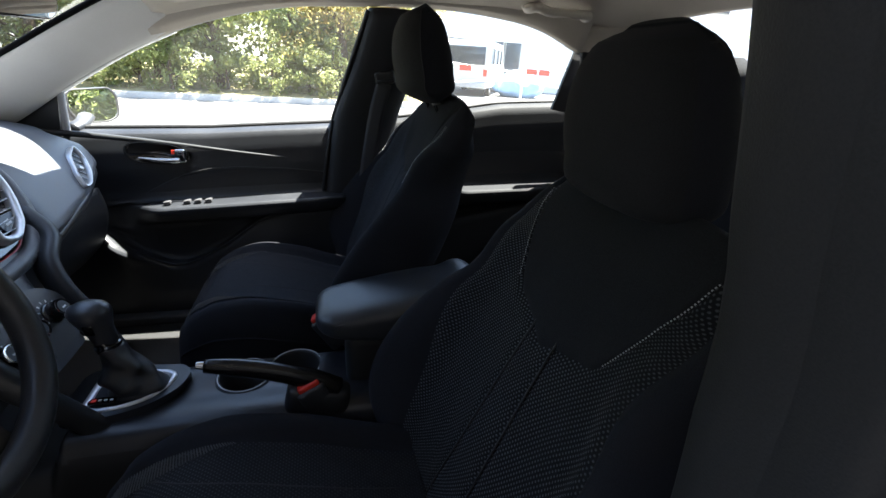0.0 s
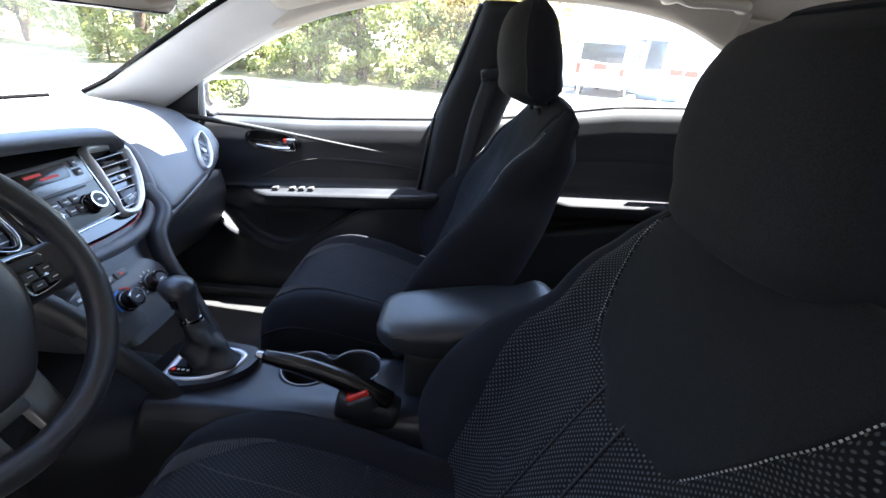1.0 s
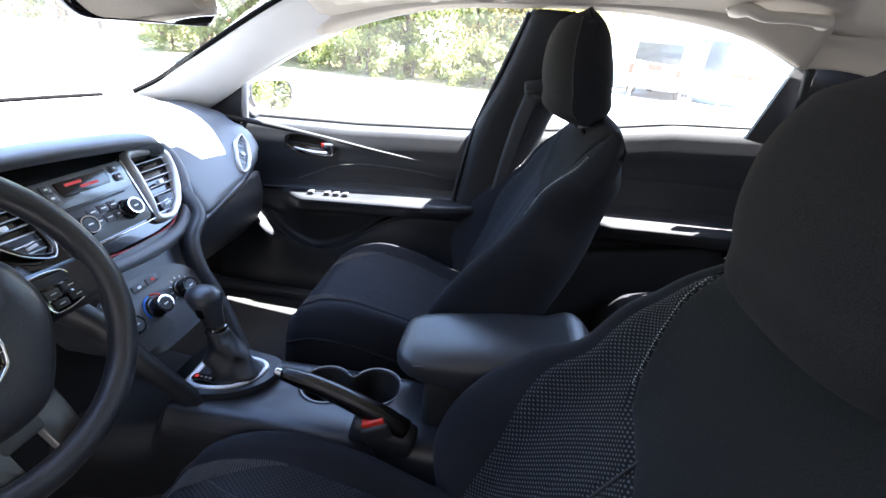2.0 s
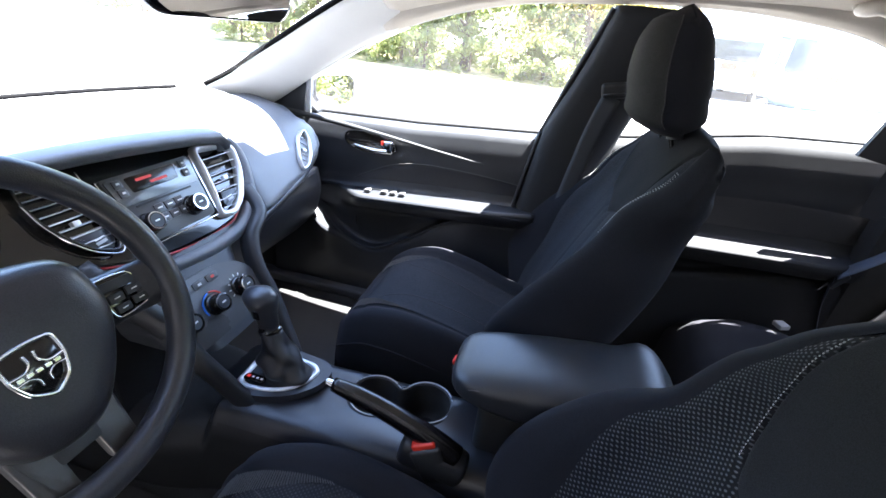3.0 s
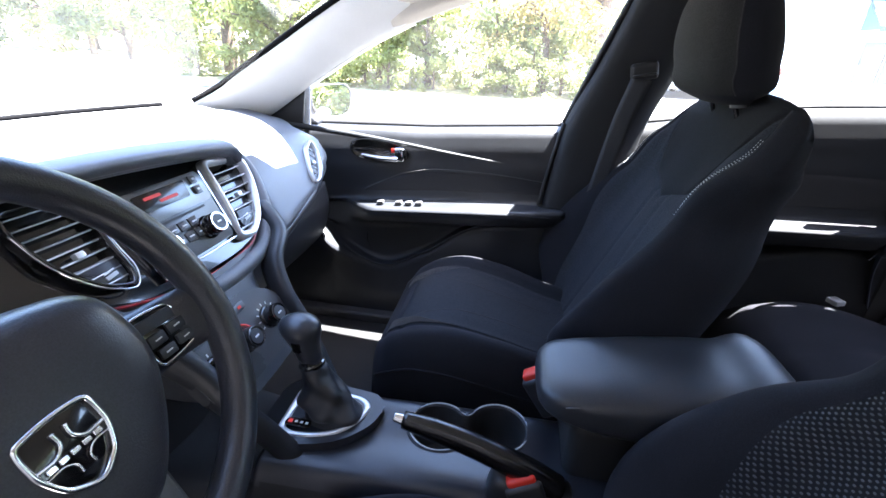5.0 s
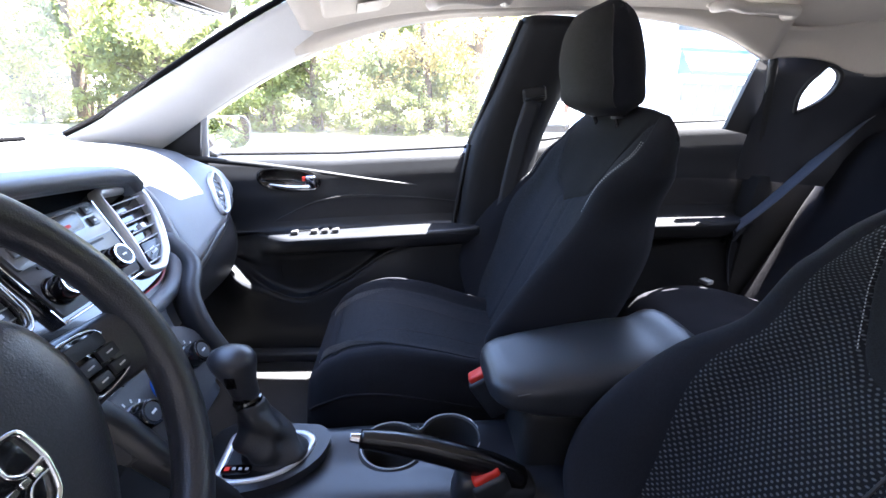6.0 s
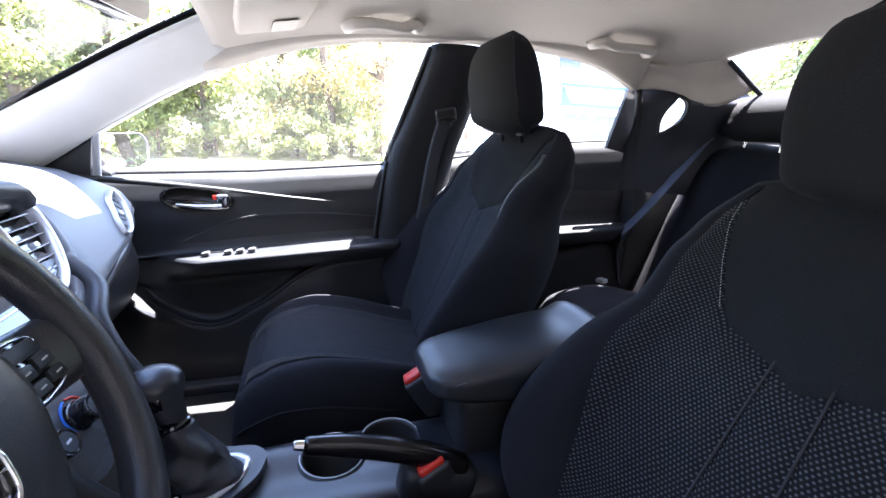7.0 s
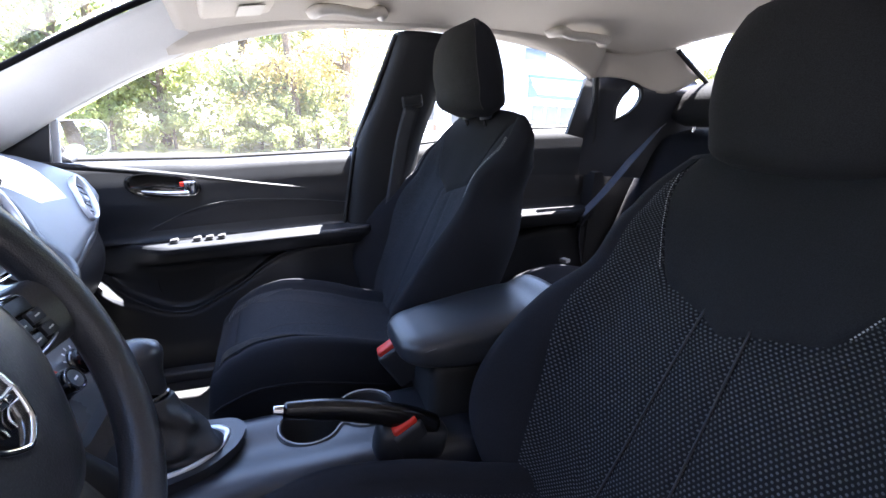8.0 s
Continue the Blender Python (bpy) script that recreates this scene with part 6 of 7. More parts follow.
for sgn in (1, -1):
    edge = [(1.085, sgn * 0.515, 1.352), (1.20, sgn * 0.50, 1.275), (1.40, sgn * 0.51, 1.18), (1.72, sgn * 0.52, 1.06)]
    tube("screen_edge", edge, 0.008, RUBBER, shell, n=8, steps=30)
    # pale upper corner
    T = spline([(0.84, 0.615, 1.335), (0.93, 0.605, 1.335), (1.0, 0.575, 1.345), (1.062, 0.525, 1.358), (1.085, 0.515, 1.352)], 24)
    Bc = spline([(0.86, 0.655, 1.262), (0.93, 0.632, 1.268), (1.0, 0.605, 1.258), (1.06, 0.582, 1.230), (1.12, 0.560, 1.224), (1.195, 0.505, 1.276)], 24)
    P = np.array([spline([a, a * 0.6 + b * 0.4 + (0, 0.012, 0.006), b], 12) for a, b in zip(T, Bc)])
    if sgn < 0:
        P = mirror_y(P)
    thick_sheet("upper_corner_cover", P, HEADLINER, shell, (0, 0.02 * sgn, 0.02), "pale corner cover")
    # dark rear pillar with its small window
    nx, nz = 110, 60
    V = []
    for i in range(nx):
        x = 0.895 + 0.85 * i / (nx - 1)
        ztop = float(np.interp(x, [0.895, 0.93, 1.0, 1.06, 1.12, 1.20, 1.40, 1.745], [1.278, 1.288, 1.282, 1.26, 1.254, 1.290, 1.190, 1.06]))
        for j in range(nz):
            z = 0.93 + (ztop - 0.93) * j / (nz - 1)
            y = 0.70 - 0.065 * float(smooth(0.90, 1.02, x)) - 0.05 * float(smooth(1.0, 1.22, x)) - 0.05 * float(smooth(1.0, 1.28, z)) - 0.035 * float(smooth(1.12, 0.95, z)) * float(smooth(0.95, 1.1, x)) + 0.022 * float(smooth(1.225, 1.27, z))
            V.append((x, y * sgn, z))
    q0 = np.array([(0.972, 1.128), (1.002, 1.150), (1.030, 1.182), (1.036, 1.212), (1.026, 1.238), (1.004, 1.250), (0.982, 1.228), (0.966, 1.18)])
    q = spline(np.concatenate([q0, q0[:1]]), 60)[:-1]
    def inside(x, z):
        c = False
        for (ax_, az), (bx, bz) in zip(q, np.roll(q, -1, 0)):
            if (az > z) != (bz > z) and x < (bx - ax_) * (z - az) / (bz - az) + ax_:
                c = not c
        return c
    V = np.array(V)
    F = [f for f in grid_faces(nx, nz) if not inside(*V[list(f)].mean(0)[[0, 2]])]
    if sgn < 0:
        F = [tuple(reversed(f)) for f in F]
    link_mesh("rear_pillar_cover", V, F, REAR_TRIM, shell, "dark rear pillar cover")
    yq = lambda x, z: 0.70 - 0.065 * float(smooth(0.90, 1.02, x)) - 0.05 * float(smooth(1.0, 1.22, x)) - 0.05 * float(smooth(1.0, 1.28, z)) - 0.035 * float(smooth(1.12, 0.95, z)) * float(smooth(0.95, 1.1, x)) + 0.022 * float(smooth(1.225, 1.27, z))
    ringp = np.array([(x, sgn * yq(x, z), z) for x, z in q])
    tube("quarter_seal", ringp, 0.006, RUBBER, shell, n=8, closed=True, steps=70)
    deep = np.array([[p, p + (0.0, 0.008 * sgn, 0.0), p + (0.0, 0.018 * sgn, 0.0)] for p in np.concatenate([ringp, ringp[:1]])])
    sheet("quarter_reveal", deep, TRIM_DARK, shell)
    link_mesh("quarter_pane", ringp + (0, 0.016 * sgn, 0), [tuple(range(len(ringp)))], GLASS, shell, smooth=False)
    tube("door_shut_seal", [(0.885, sgn * 0.655, 1.268), (0.915, sgn * 0.675, 1.16), (0.945, sgn * 0.695, 1.02), (0.95, sgn * 0.69, 0.85), (0.93, sgn * 0.68, 0.6)], 0.012, RUBBER, shell, n=8)
    # wheel-arch cover beside the rear bench, footwell side, sill
    part("arch_cover", block((0.42, 0.10, 0.50), pose(1.14, sgn * 0.70, 0.70), 0.03), CARPET, shell)
    part("kick_panel", block((0.26, 0.05, 0.74), pose(-0.87, sgn * 0.70, 0.58), 0.01), CARPET, shell)
    part("sill_plate", block((1.0, 0.09, 0.035), pose(-0.38, sgn * 0.675, 0.357), 0.010, 3), SILL_PLASTIC, shell, "grey sill plate")
    part("sill_plate", block((0.66, 0.09, 0.035), pose(0.60, sgn * 0.675, 0.357), 0.010, 3), SILL_PLASTIC, shell)
for y in (0.37, -0.37):
    mat_ = thing("floor_mat", (-0.52, y, 0.349), "black carpet floor mat", "floor mat", "floor mats")
    part("mat", block((0.46, 0.40, 0.010), pose(0, 0, 0.005), 0.004), CARPET, mat_)


# ---- outside: kerb, trees, building, vehicles, barrier ----


def leaf_material(name, colour, through_colour):
    """Leaves that let part of the light through, each a little different in shade."""
    m = bpy.data.materials.new(name)
    m.use_nodes = True
    nt = m.node_tree
    b = nt.nodes["Principled BSDF"]
    b.inputs["Roughness"].default_value = 0.55
    out = nt.nodes["Material Output"]
    geo = nt.nodes.new("ShaderNodeNewGeometry")
    hsv = nt.nodes.new("ShaderNodeHueSaturation")
    hsv.inputs["Color"].default_value = (*colour, 1)
    val = nt.nodes.new("ShaderNodeMapRange")
    val.inputs["To Min"].default_value, val.inputs["To Max"].default_value = 0.55, 1.5
    hue = nt.nodes.new("ShaderNodeMapRange")
    hue.inputs["To Min"].default_value, hue.inputs["To Max"].default_value = 0.47, 0.53
    nt.links.new(geo.outputs["Random Per Island"], val.inputs["Value"])
    nt.links.new(geo.outputs["Random Per Island"], hue.inputs["Value"])
    nt.links.new(val.outputs[0], hsv.inputs["Value"])
    nt.links.new(hue.outputs[0], hsv.inputs["Hue"])
    nt.links.new(hsv.outputs[0], b.inputs["Base Color"])
    tr = nt.nodes.new("ShaderNodeBsdfTranslucent")
    tr.inputs[0].default_value = (*through_colour, 1)
    mx = nt.nodes.new("ShaderNodeMixShader")
    mx.inputs[0].default_value = 0.5
    nt.links.new(b.outputs[0], mx.inputs[1])
    nt.links.new(tr.outputs[0], mx.inputs[2])
    nt.links.new(mx.outputs[0], out.inputs[0])
    return m


LEAF_A = leaf_material("leaf_green", (0.175, 0.19, 0.075), (0.38, 0.41, 0.15))
LEAF_B = leaf_material("leaf_dark", (0.125, 0.15, 0.065), (0.30, 0.345, 0.135))
LEAF_C = leaf_material("leaf_dry", (0.30, 0.25, 0.10), (0.50, 0.42, 0.16))
BARK = material("bark", (0.12, 0.085, 0.06), 0.9, grain=0.4, grain_scale=20, bump=0.01, stain=0.3)
KERB = material("kerb_concrete", (0.42, 0.40, 0.37), 0.9, grain=0.2, grain_scale=40, bump=0.003, stain=0.2, stain_scale=1)
VERGE = material("dry_verge", (0.28, 0.24, 0.13), 0.95, grain=0.4, grain_scale=8, bump=0.03, stain=0.3, stain_scale=0.6)
WALL = material("white_plaster", (0.78, 0.78, 0.77), 0.85, grain=0.06, grain_scale=20, bump=0.002, stain=0.06, stain_scale=0.5)
BLUE = material("blue_cladding", (0.03, 0.09, 0.30), 0.5, grain=0.05, stain=0.08)
ROOF_BLUE = material("pale_blue_cladding", (0.38, 0.50, 0.66), 0.5, grain=0.05, stain=0.08)
AWNING = material("awning_canvas", (0.30, 0.38, 0.50), 0.8, grain=0.06, stain=0.08)
FRAME = material("window_frame", (0.32, 0.31, 0.28), 0.6, grain=0.1, stain=0.1)
DARK_GLASS = material("dark_glass", (0.06, 0.07, 0.08), 0.08, stain=0.15, grain=0.02)
WHITE_PAINT = material("white_vehicle_paint", (0.62, 0.62, 0.62), 0.3, grain=0.02, stain=0.06, coat=0.4)
TARP = material("blue_tarp", (0.25, 0.42, 0.65), 0.6, grain=0.1, stain=0.2, stain_scale=2)
TYRE = material("tyre_rubber", (0.02, 0.02, 0.02), 0.8, grain=0.15, stain=0.15)
RED_BOARD = material("red_board", (0.50, 0.07, 0.04), 0.6, grain=0.05, stain=0.1)

kerb_x = np.linspace(-60, 40, 60)
kerb_y = 11.2 + 0.25 * np.sin(kerb_x * 0.25)
rows = np.array([[(x, y, 0.0), (x, y + 0.01, 0.12), (x, y + 0.03, 0.14), (x, y + 0.14, 0.14), (x, y + 0.16, 0.0)] for x, y in zip(kerb_x[:38], kerb_y[:38])])
k_ob = sheet("kerb", rows, KERB, None, caps=False)
tagged(k_ob, "pale concrete kerb along the car park", "kerb", kind="structure")
vx = kerb_x[:38]
rows = np.array([[(x, y + 0.15 + d, 0.11 + 0.02 * math.sin(x * 1.7 + d) + min(d, 3) * 0.08) for d in (0, 0.5, 1, 2, 4, 8, 14)] for x, y in zip(vx, kerb_y[:38])])
tagged(sheet("verge", rows, VERGE, None), "dry grass verge under the trees", "verge", kind="structure")


def build_tree(name, height, spread, leaf, seed, label, low=0.1, count=2600, leaf_size=0.16):
    rng = np.random.default_rng(seed)
    t = thing(name, (0, 0, 0), label, "tree", "trees beside the car park")
    bend = rng.normal(0, 0.12, 2) * height * 0.3
    tube("trunk", [(0, 0, -0.1), (bend[0] * 0.3, bend[1] * 0.3, height * 0.35), (bend[0], bend[1], height * 0.85)], [0.030 * height, 0.022 * height, 0.006 * height], BARK, t, "grey-brown trunk", n=9)
    tips = []
    for k in range(9):
        a = k * 2.4 + rng.uniform(-0.3, 0.3)
        h0 = height * rng.uniform(low + 0.08, 0.75)
        L = spread * rng.uniform(0.55, 1.0) * (1.1 - 0.55 * h0 / height)
        p0 = np.array((bend[0] * h0 / height, bend[1] * h0 / height, h0))
        p2 = p0 + (math.cos(a) * L, math.sin(a) * L, L * rng.uniform(0.1, 0.5))
        tube("limb", [p0, (p0 + p2) / 2 + (0, 0, 0.12 * L), p2], [0.010 * height, 0.007 * height, 0.003 * height], BARK, t, n=6)
        tips += [p2, (p0 + p2) / 2, p0 * 0.3 + p2 * 0.7]
    tips += [np.array((bend[0], bend[1], height * f)) for f in (0.6, 0.75, 0.88, 0.95)]
    for _ in range(16):
        a, r = rng.uniform(0, 6.28), spread * math.sqrt(rng.uniform(0, 1)) * 0.85
        tips.append(np.array((r * math.cos(a), r * math.sin(a), height * rng.uniform(low, 0.6))))
    tips = np.array(tips)
    size = rng.uniform(0.16, 0.34, len(tips)) * spread
    pick = rng.integers(0, len(tips), count)
    d = rng.normal(size=(count, 3))
    d /= np.linalg.norm(d, axis=1)[:, None]
    c = tips[pick] + d * (size[pick] * rng.uniform(0.4, 1.0, count))[:, None] * (1, 1, 0.75)
    c[:, 2] = np.maximum(c[:, 2], 0.08)
    n1 = d + rng.normal(0, 0.55, (count, 3)) + (0, 0, 0.3)
    n1 /= np.linalg.norm(n1, axis=1)[:, None]
    a = np.cross(n1, rng.normal(size=(count, 3)))
    a /= np.linalg.norm(a, axis=1)[:, None]
    b = np.cross(n1, a)
    s = (leaf_size * rng.uniform(0.5, 1.2, count))[:, None]
    V = np.stack([c - a * s, c + b * s * 0.45 + n1 * s * 0.12, c + a * s, c - b * s * 0.45 + n1 * s * 0.12], 1).reshape(-1, 3)
    F = np.arange(count * 4).reshape(-1, 4)
    link_mesh("crown", V, F, leaf, t, "loose leafy crown", smooth=False)
    return t


tree_a = build_tree("broadleaf_tree", 5.2, 2.1, LEAF_A, 3, "bright green broadleaf tree behind the kerb", 0.04, 6500, 0.10)
tree_b = build_tree("broadleaf_tree", 6.4, 2.4, LEAF_B, 5, "dark green broadleaf tree behind the kerb", 0.08, 7000, 0.115)
tree_c = build_tree("broadleaf_tree", 5.6, 2.0, LEAF_C, 8, "yellowing thin tree behind the kerb", 0.16, 3600, 0.08)
shrub = build_tree("shrub", 1.5, 1.0, LEAF_A, 11, "low green shrub at the kerb", 0.05, 2200, 0.06)
rng = np.random.default_rng(4)
plan = [(tree_a, -6.6, 12.6), (tree_b, -4.4, 13.8), (tree_a, -2.7, 12.7), (tree_b, -0.9, 14.0), (tree_c, 0.6, 12.9), (tree_c, 2.0, 13.6), (tree_a, 1.4, 15.6), (tree_b, -9.2, 13.2), (tree_a, -11.8, 14.6), (tree_b, -14.6, 15.4),
        (tree_a, -18.5, 17.5), (tree_b, -22, 19.5), (tree_a, -25, 24), (tree_b, -29, 20), (tree_a, -31, 12), (tree_b, -33, 3), (tree_b, -20.5, 24), (tree_a, -16.0, 20.5),
        (shrub, -1.3, 11.9), (shrub, 0.3, 12.0), (shrub, -5.2, 11.9), (shrub, 1.9, 12.1), (shrub, -8.0, 11.9), (shrub, -3.6, 11.8), (shrub, -6.5, 12.0), (shrub, -4.4, 12.2), (shrub, -2.4, 12.2), (shrub, -0.4, 12.4), (shrub, 1.1, 12.5), (shrub, -9.6, 12.2), (shrub, -7.2, 12.8), (tree_b, -5.6, 15.5), (tree_a, -4.6, 15.8), (tree_a, 0.2, 16.0),
        (tree_a, -25.5, 21.5), (tree_b, -23, 26.5), (tree_a, -19.5, 29), (tree_b, -16, 31), (tree_b, -28, 16.5), (tree_a, -30, 11.5), (tree_b, -13, 27), (tree_a, -12, 33), (tree_b, 13, 6.5), (tree_a, 14.5, 9.5), (tree_a, 15, 3.2), (tree_b, 17, 0.0), (tree_a, 16, -4.0), (tree_b, 18, 5.5), (tree_b, 12, 4.6), (tree_a, 12.6, 2.2), (tree_b, 13.8, 8.4), (tree_a, 10.8, 0.4), (tree_b, -6, -22), (tree_a, 3, -24), (tree_b, 12, -21), (tree_a, -16, -20)]
firsts = set()
for k, (src, x, y) in enumerate(plan):
    m = pose(x, y, 0.10 if 11.3 < y < 26 and x < 4 else 0.0, 0, 0, float(rng.uniform(0, 360)))
    if src in firsts:
        c = copy_thing(src, m)
        sc = float(rng.uniform(0.88, 1.15)) * (1.8 if math.hypot(x, y) > 29 and x < -10 else 1.0)
        c.scale = (sc, sc, sc * float(rng.uniform(0.92, 1.12)))
    else:
        firsts.add(src)
        src.matrix_world = m

# building with awning
bld = thing("shop_building", (0, 22, 0), "white building with pale blue roof edge and a blue-edged awning", "building")
part("wall", block((30, 9, 5.6), pose(20.2, 4.6, 2.8), 0.02), WALL, bld, "white plastered wall")
part("roof_band", block((30.2, 0.25, 1.05), pose(20.2, 0.0, 2.85), 0.03), WALL, bld, "white fascia band")
part("roof_band", block((30.6, 9.6, 0.25), pose(20.2, 4.6, 5.7), 0.04), ROOF_BLUE, bld, "pale blue roof edge")
aw = part("awning", block((5.2, 0.06, 1.55), pose(16.1, -0.65, 3.30, -48, 0, 0), 0.02), AWNING, bld, "pale awning")
part("awning_valance", block((5.2, 0.05, 0.22), pose(16.1, -1.25, 2.74), 0.01), BLUE, aw, "blue valance")
part("awning_top_edge", block((5.3, 0.10, 0.16), pose(16.1, -0.12, 3.86), 0.02), BLUE, aw, "blue top edge")
for sg in (-1, 1):
    part("awning_side", prism([(-0.10, 3.84), (-1.25, 2.82), (-1.25, 2.70), (-0.10, 2.70)], 0.04, frame_on((16.1 + sg * 2.6, 0, 0), (0, 1, 0), (0, 0, 1))), BLUE, aw, "blue side")
for k in range(9):
    x = 6.4 + 0.98 * k + (4.0 if k > 3 else 0)
    w = part("window", block((0.90, 0.10, 1.75), pose(x, -0.02, 1.55), 0.02), FRAME, bld)
    part("pane", block((0.78, 0.10, 1.62), pose(x, -0.045, 1.55), 0.005), DARK_GLASS, w)
for x in (13.9, 17.6, 21.3):
    w = part("window", block((1.5, 0.10, 0.7), pose(x, 0.08, 5.0), 0.02), FRAME, bld)
    part("pane", block((1.36, 0.10, 0.58), pose(x, 0.055, 5.0), 0.005), DARK_GLASS, w)


def wheel_part(owner, x, y, r):
    w = part("wheel", turned([(r * 0.55, -0.09), (r * 0.95, -0.1), (r, -0.06), (r, 0.06), (r * 0.95, 0.1), (r * 0.55, 0.09)], pose(x, y, r, 90, 0, 0), 28), TYRE, owner, "black tyre")
    part("rim", turned([(0, -0.085), (r * 0.58, -0.085), (r * 0.6, 0.085), (0, 0.085)], pose(x, y, r, 90, 0, 0), 24), SATIN_GREY, w)


def vehicle(name, at, prof, width, label, windows, front_glass, mat):
    v = thing(name, at, label, "vehicle", "parked vehicles")
    bm = prism(round_outline(prof, 0.12, 4), width, frame_on((0, width / 2, 0), (1, 0, 0), (0, 0, 1)), 0.10, 3)
    part("body", bm, mat, v, "painted body")
    for x0, x1, z0, z1 in windows:
        for sg in (1, -1):
            part("side_window", block((x1 - x0, 0.03, z1 - z0), pose((x0 + x1) / 2, sg * (width / 2 - 0.012), (z0 + z1) / 2), 0.012), DARK_GLASS, v)
    for (xa, za), (xb, zb) in front_glass:
        L = math.hypot(xb - xa, zb - za)
        part("screen", block((L, width * 0.8, 0.03), pose((xa + xb) / 2, 0, (za + zb) / 2, 0, -math.degrees(math.atan2(zb - za, xb - xa)), 0), 0.012), DARK_GLASS, v)
    xs_ = [p[0] for p in prof]
    for x in (min(xs_) + 0.85, max(xs_) - 0.9):
        for sg in (1, -1):
            wheel_part(v, x, sg * (width / 2 - 0.12), 0.34)
    for sg in (1, -1):
        part("headlight", block((0.10, 0.34, 0.16), pose(min(xs_) + 0.03, sg * width * 0.34, 0.78), 0.03), DARK_GLASS, v)
        part("tail_light", block((0.06, 0.16, 0.34), pose(max(xs_) - 0.01, sg * width * 0.42, 0.95), 0.02), RED_BOARD, v)
    part("bumper", block((0.20, width * 0.96, 0.22), pose(min(xs_) - 0.03, 0, 0.42), 0.05, 3), SATIN_GREY, v)
    part("bumper", block((0.20, width * 0.96, 0.22), pose(max(xs_) + 0.03, 0, 0.42), 0.05, 3), SATIN_GREY, v)
    return v


van_prof = [(-2.6, 0.35), (2.6, 0.35), (2.6, 1.9), (2.4, 2.08), (-1.2, 2.08), (-1.75, 1.35), (-2.6, 1.1)]
vehicle("white_van", pose(6.7, 19.6, 0, 0, 0, -118), van_prof, 1.95, "white van parked in front of the building", [(-1.2, -0.3, 1.25, 1.85), (-0.1, 1.0, 1.25, 1.85), (1.2, 2.3, 1.25, 1.85)], [((-1.78, 1.33), (-1.24, 2.02)), ((2.615, 1.2), (2.60, 1.85))], WHITE_PAINT)
suv_prof = [(-2.3, 0.35), (2.2, 0.35), (2.25, 1.05), (1.95, 1.70), (-0.4, 1.72), (-1.05, 1.12), (-2.25, 0.98)]
vehicle("white_car", pose(-13.6, 17.6, 0, 0, 0, 25), suv_prof, 1.85, "white car parked before the trees", [(-0.7, 0.35, 1.12, 1.58), (0.5, 1.7, 1.12, 1.58)], [((-1.03, 1.14), (-0.44, 1.68)), ((2.2, 1.1), (1.98, 1.62))], WHITE_PAINT)

# barrier with red boards
bar = thing("barrier", (4.0, 15.0, 0), "white pipe barrier with red boards", "barrier")
for x in (0.2, 3.0, 5.2):
    tube("post", [(x, 0, -0.05), (x, 0, 1.15)], 0.05, WHITE_PAINT, bar, "white post", n=10)
tube("rail", [(0.0, 0, 1.22), (2.6, -0.1, 1.05), (5.6, -0.15, 1.3)], 0.035, WHITE_PAINT, bar, "white rail", n=8)
tube("rail", [(0.0, 0, 0.55), (2.6, -0.05, 0.75), (5.6, -0.1, 0.45)], 0.03, WHITE_PAINT, bar, n=8)
for x in (0.75, 3.25, 3.75):
    part("board", block((0.42, 0.03, 0.19), pose(x, -0.16, 1.08), 0.006), RED_BOARD, bar, "red board")
tarp = thing("covered_load", (8.2, 18.0, 0), "blue tarpaulin over a low load", "tarpaulin")
bm = bmesh.new()
bmesh.ops.create_icosphere(bm, subdivisions=4, radius=1.0)
for v in bm.verts:
    k = 1 + 0.16 * noise.noise(v.co * 2.3) + 0.05 * noise.noise(v.co * 7)
    v.co = Vector((v.co.x * 1.1 * k, v.co.y * 0.8 * k, max(0.0, 0.45 + v.co.z * 0.62 * k)))
part("sheet", bm, TARP, tarp)
pole = thing("utility_pole", (-20, 20.3, 0), "white-painted pole beside the lane", "pole")
tube("shaft", [(0, 0, -0.1), (0, 0, 3.5), (0.02, 0, 8.0)], [0.17, 0.15, 0.11], WHITE_PAINT, pole, n=12)
tube("cross_arm", [(-0.9, 0, 7.5), (0.9, 0, 7.5)], 0.06, BARK, pole, n=8)


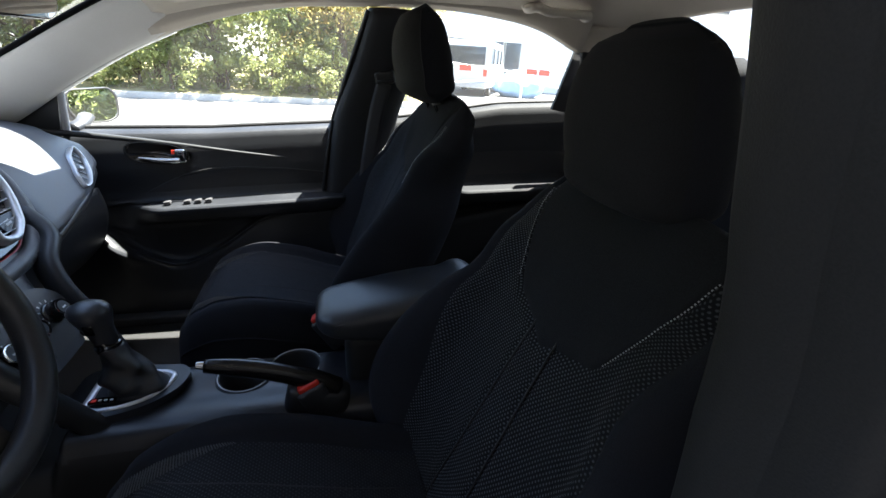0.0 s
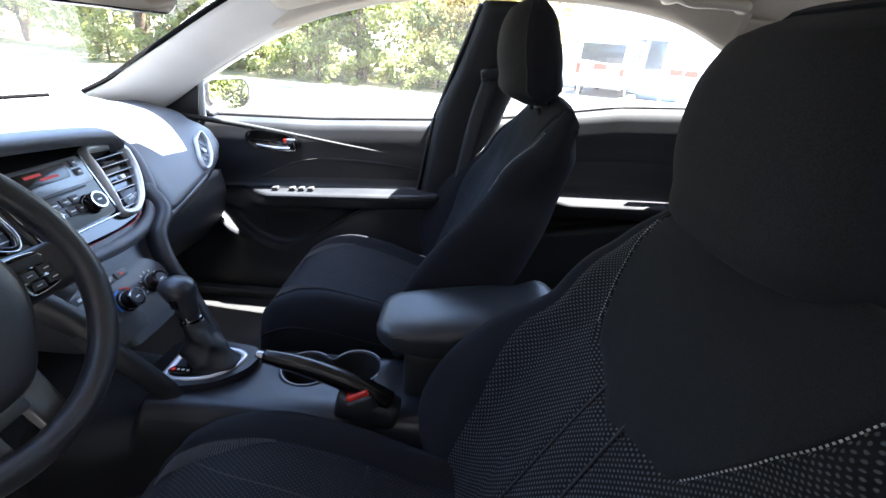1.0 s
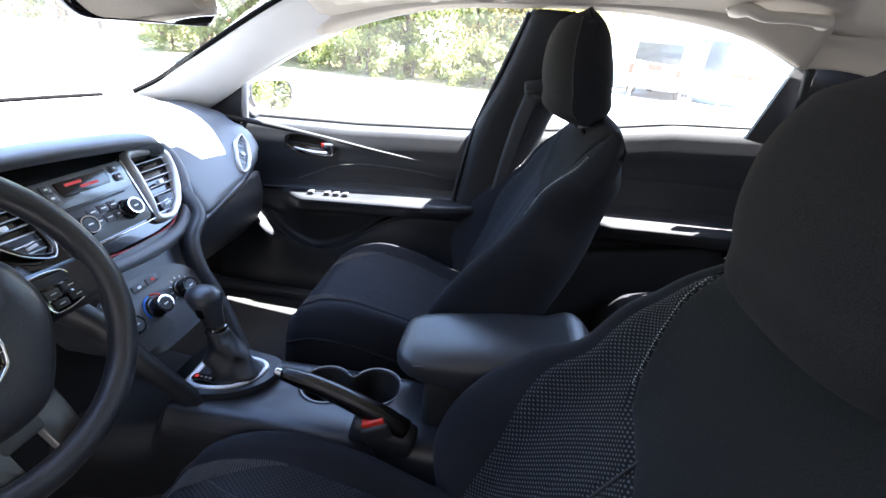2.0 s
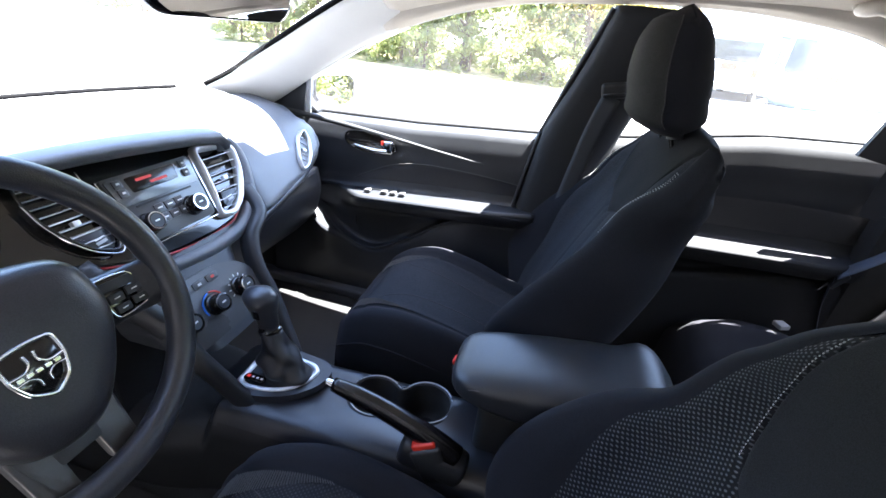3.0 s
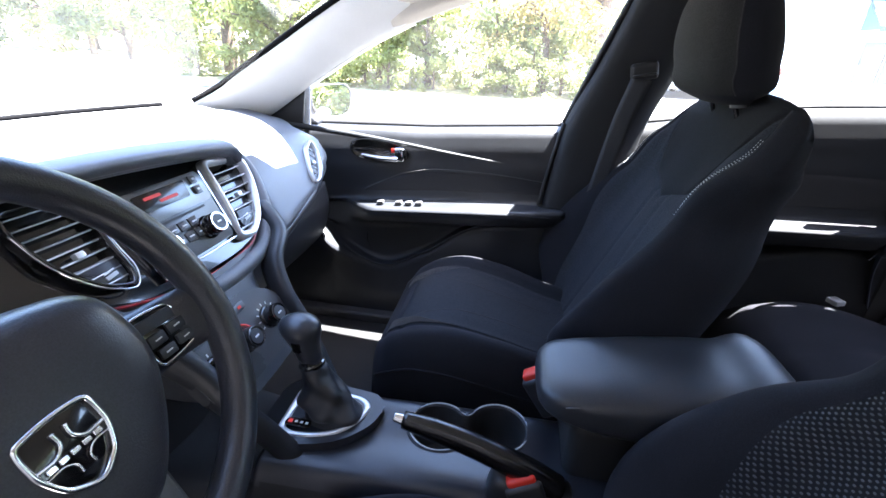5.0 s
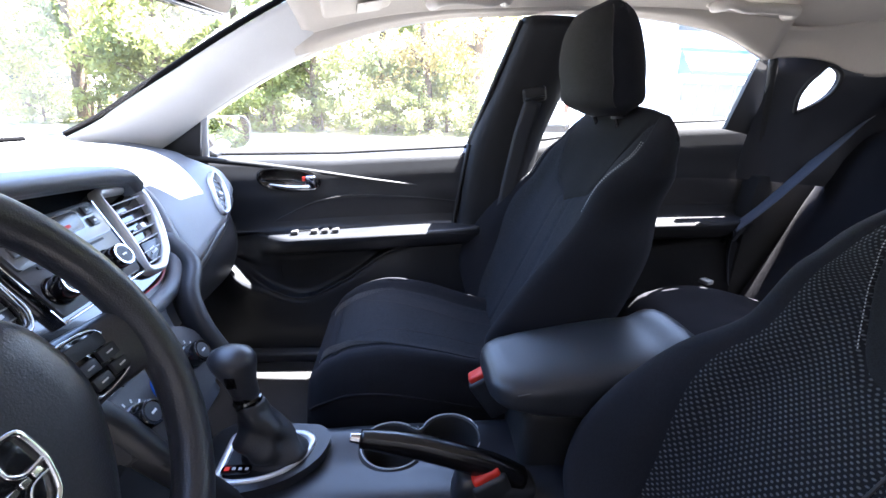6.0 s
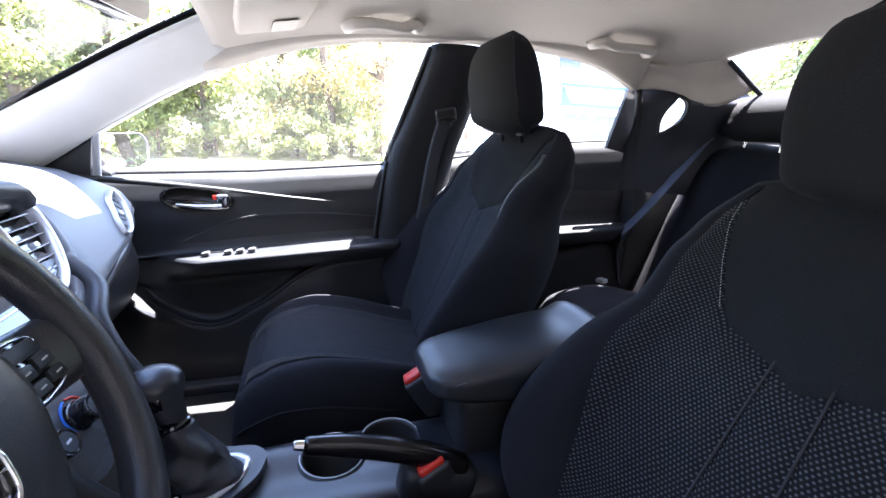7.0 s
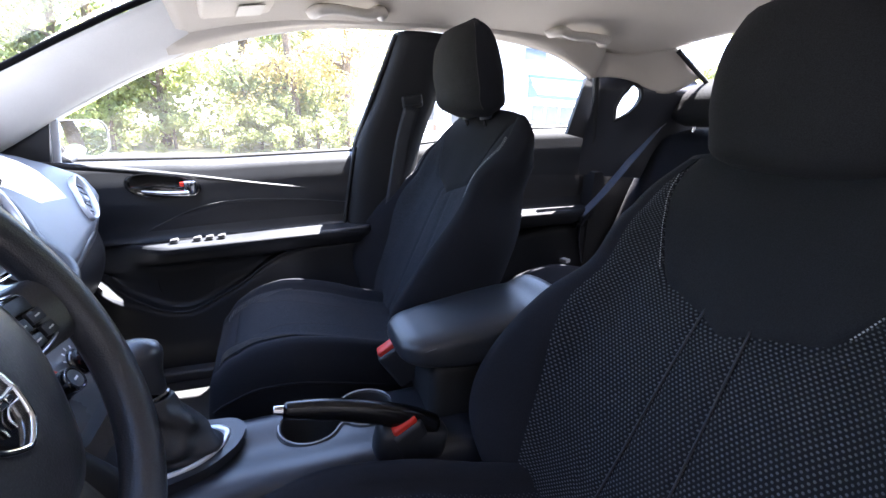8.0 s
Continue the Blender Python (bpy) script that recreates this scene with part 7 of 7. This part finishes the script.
# ---- outer body of the car ----
X = np.linspace(-1.95, 2.45, 70)
for sgn in (1, -1):
    rows = []
    for x in X:
        belt = float(np.interp(x, [-1.95, -1.0, -0.8, 0.1, 0.95, 1.6, 2.45], [0.74, 0.90, 0.93, 0.985, 1.075, 1.06, 1.0]))
        hw = float(curve([-1.95, -1.6, -1.0, 0.3, 1.6, 2.2, 2.45], [0.62, 0.80, 0.885, 0.905, 0.895, 0.82, 0.66], x))
        low = 0.20 + 0.16 * float(max(0, 1 - abs(x + 1.28) / 0.36) ** 0.5 + max(0, 1 - abs(x - 1.42) / 0.36) ** 0.5) * 1.6
        rows.append(spline([(x, sgn * (hw - 0.10), belt + 0.008), (x, sgn * (hw - 0.06), belt + 0.004), (x, sgn * (hw - 0.015), belt - 0.06), (x, sgn * hw, belt - 0.2), (x, sgn * (hw - 0.005), max(low + 0.05, 0.45)), (x, sgn * (hw - 0.03), low)], 16))
    P = np.array(rows)
    if sgn > 0:
        sheet("outer_side", P, PAINT, shell, "grey painted side", flip=False)
        hx, hy = -0.83, -0.79
        ddoor = copy_thing(door, pose(hx, hy, 0, 0, 0, -66) @ Matrix.Translation((-hx, -hy, 0)) @ Matrix.Diagonal((1, -1, 1, 1)))
        ddoor.name = "driver_door"
        tagged(ddoor, "grey driver's door with black trim, wide open")
        sheet("outer_skin", P[(X > -0.85) & (X < 0.14)], PAINT, ddoor, "grey painted outer skin")
    else:
        front = P[X < -0.82]
        back = P[X > 0.12]
        sheet("front_wing", front, PAINT, shell, "grey painted wing", flip=True)
        sheet("rear_side", back, PAINT, shell, "grey painted rear side", flip=True)
        sill = np.array([spline([(x, -0.72, 0.27), (x, -0.80, 0.27), (x, -0.86, 0.22), (x, -0.85, 0.16)], 8) for x in np.linspace(-0.82, 0.12, 12)])
        thick_sheet("outer_sill", sill, PAINT, shell, (0, 0.02, -0.02))
    for x in (-1.28, 1.42):
        w = part("wheel", turned([(0.19, -0.09), (0.30, -0.105), (0.318, -0.07), (0.318, 0.07), (0.30, 0.105), (0.19, 0.09)], pose(x, sgn * 0.76, 0.318, 90, 0, 0), 36), TYRE, shell, "black tyre")
        part("rim", turned([(0, -0.06), (0.19, -0.085), (0.20, 0.085), (0, 0.06)], pose(x, sgn * 0.76, 0.318, 90, 0, 0), 30), SATIN_GREY, w)
rows = []
for x in np.linspace(-1.97, -1.04, 20):
    z = float(curve([-1.97, -1.85, -1.5, -1.04], [0.70, 0.80, 0.90, 0.965], x))
    hw = float(curve([-1.97, -1.6, -1.04], [0.56, 0.74, 0.80], x))
    rows.append([(x, y * hw, z - 0.06 * abs(y) ** 3) for y in np.linspace(-1, 1, 24)])
thick_sheet("bonnet", np.array(rows), PAINT, shell, (0, 0, -0.02), "grey painted bonnet")
rows = []
for x in np.linspace(1.74, 2.46, 14):
    z = float(curve([1.74, 2.1, 2.46], [1.07, 1.07, 1.03], x))
    rows.append([(x, y * 0.72, z - 0.05 * abs(y) ** 3) for y in np.linspace(-1, 1, 20)])
thick_sheet("boot_lid", np.array(rows), PAINT, shell, (0, 0, -0.02), "grey painted boot lid")
part("front_bumper", block((0.22, 1.40, 0.5), pose(-1.93, 0, 0.46), 0.09, 4), PAINT, shell)
part("rear_bumper", block((0.22, 1.42, 0.72), pose(2.42, 0, 0.62), 0.09, 4), PAINT, shell)
part("rear_bulkhead", block((0.04, 1.26, 0.78), pose(1.30, 0, 0.62), 0.01), CARPET, shell)
part("under_tray", block((3.6, 1.3, 0.04), pose(0.2, 0, 0.19), 0.01), RUBBER, shell)
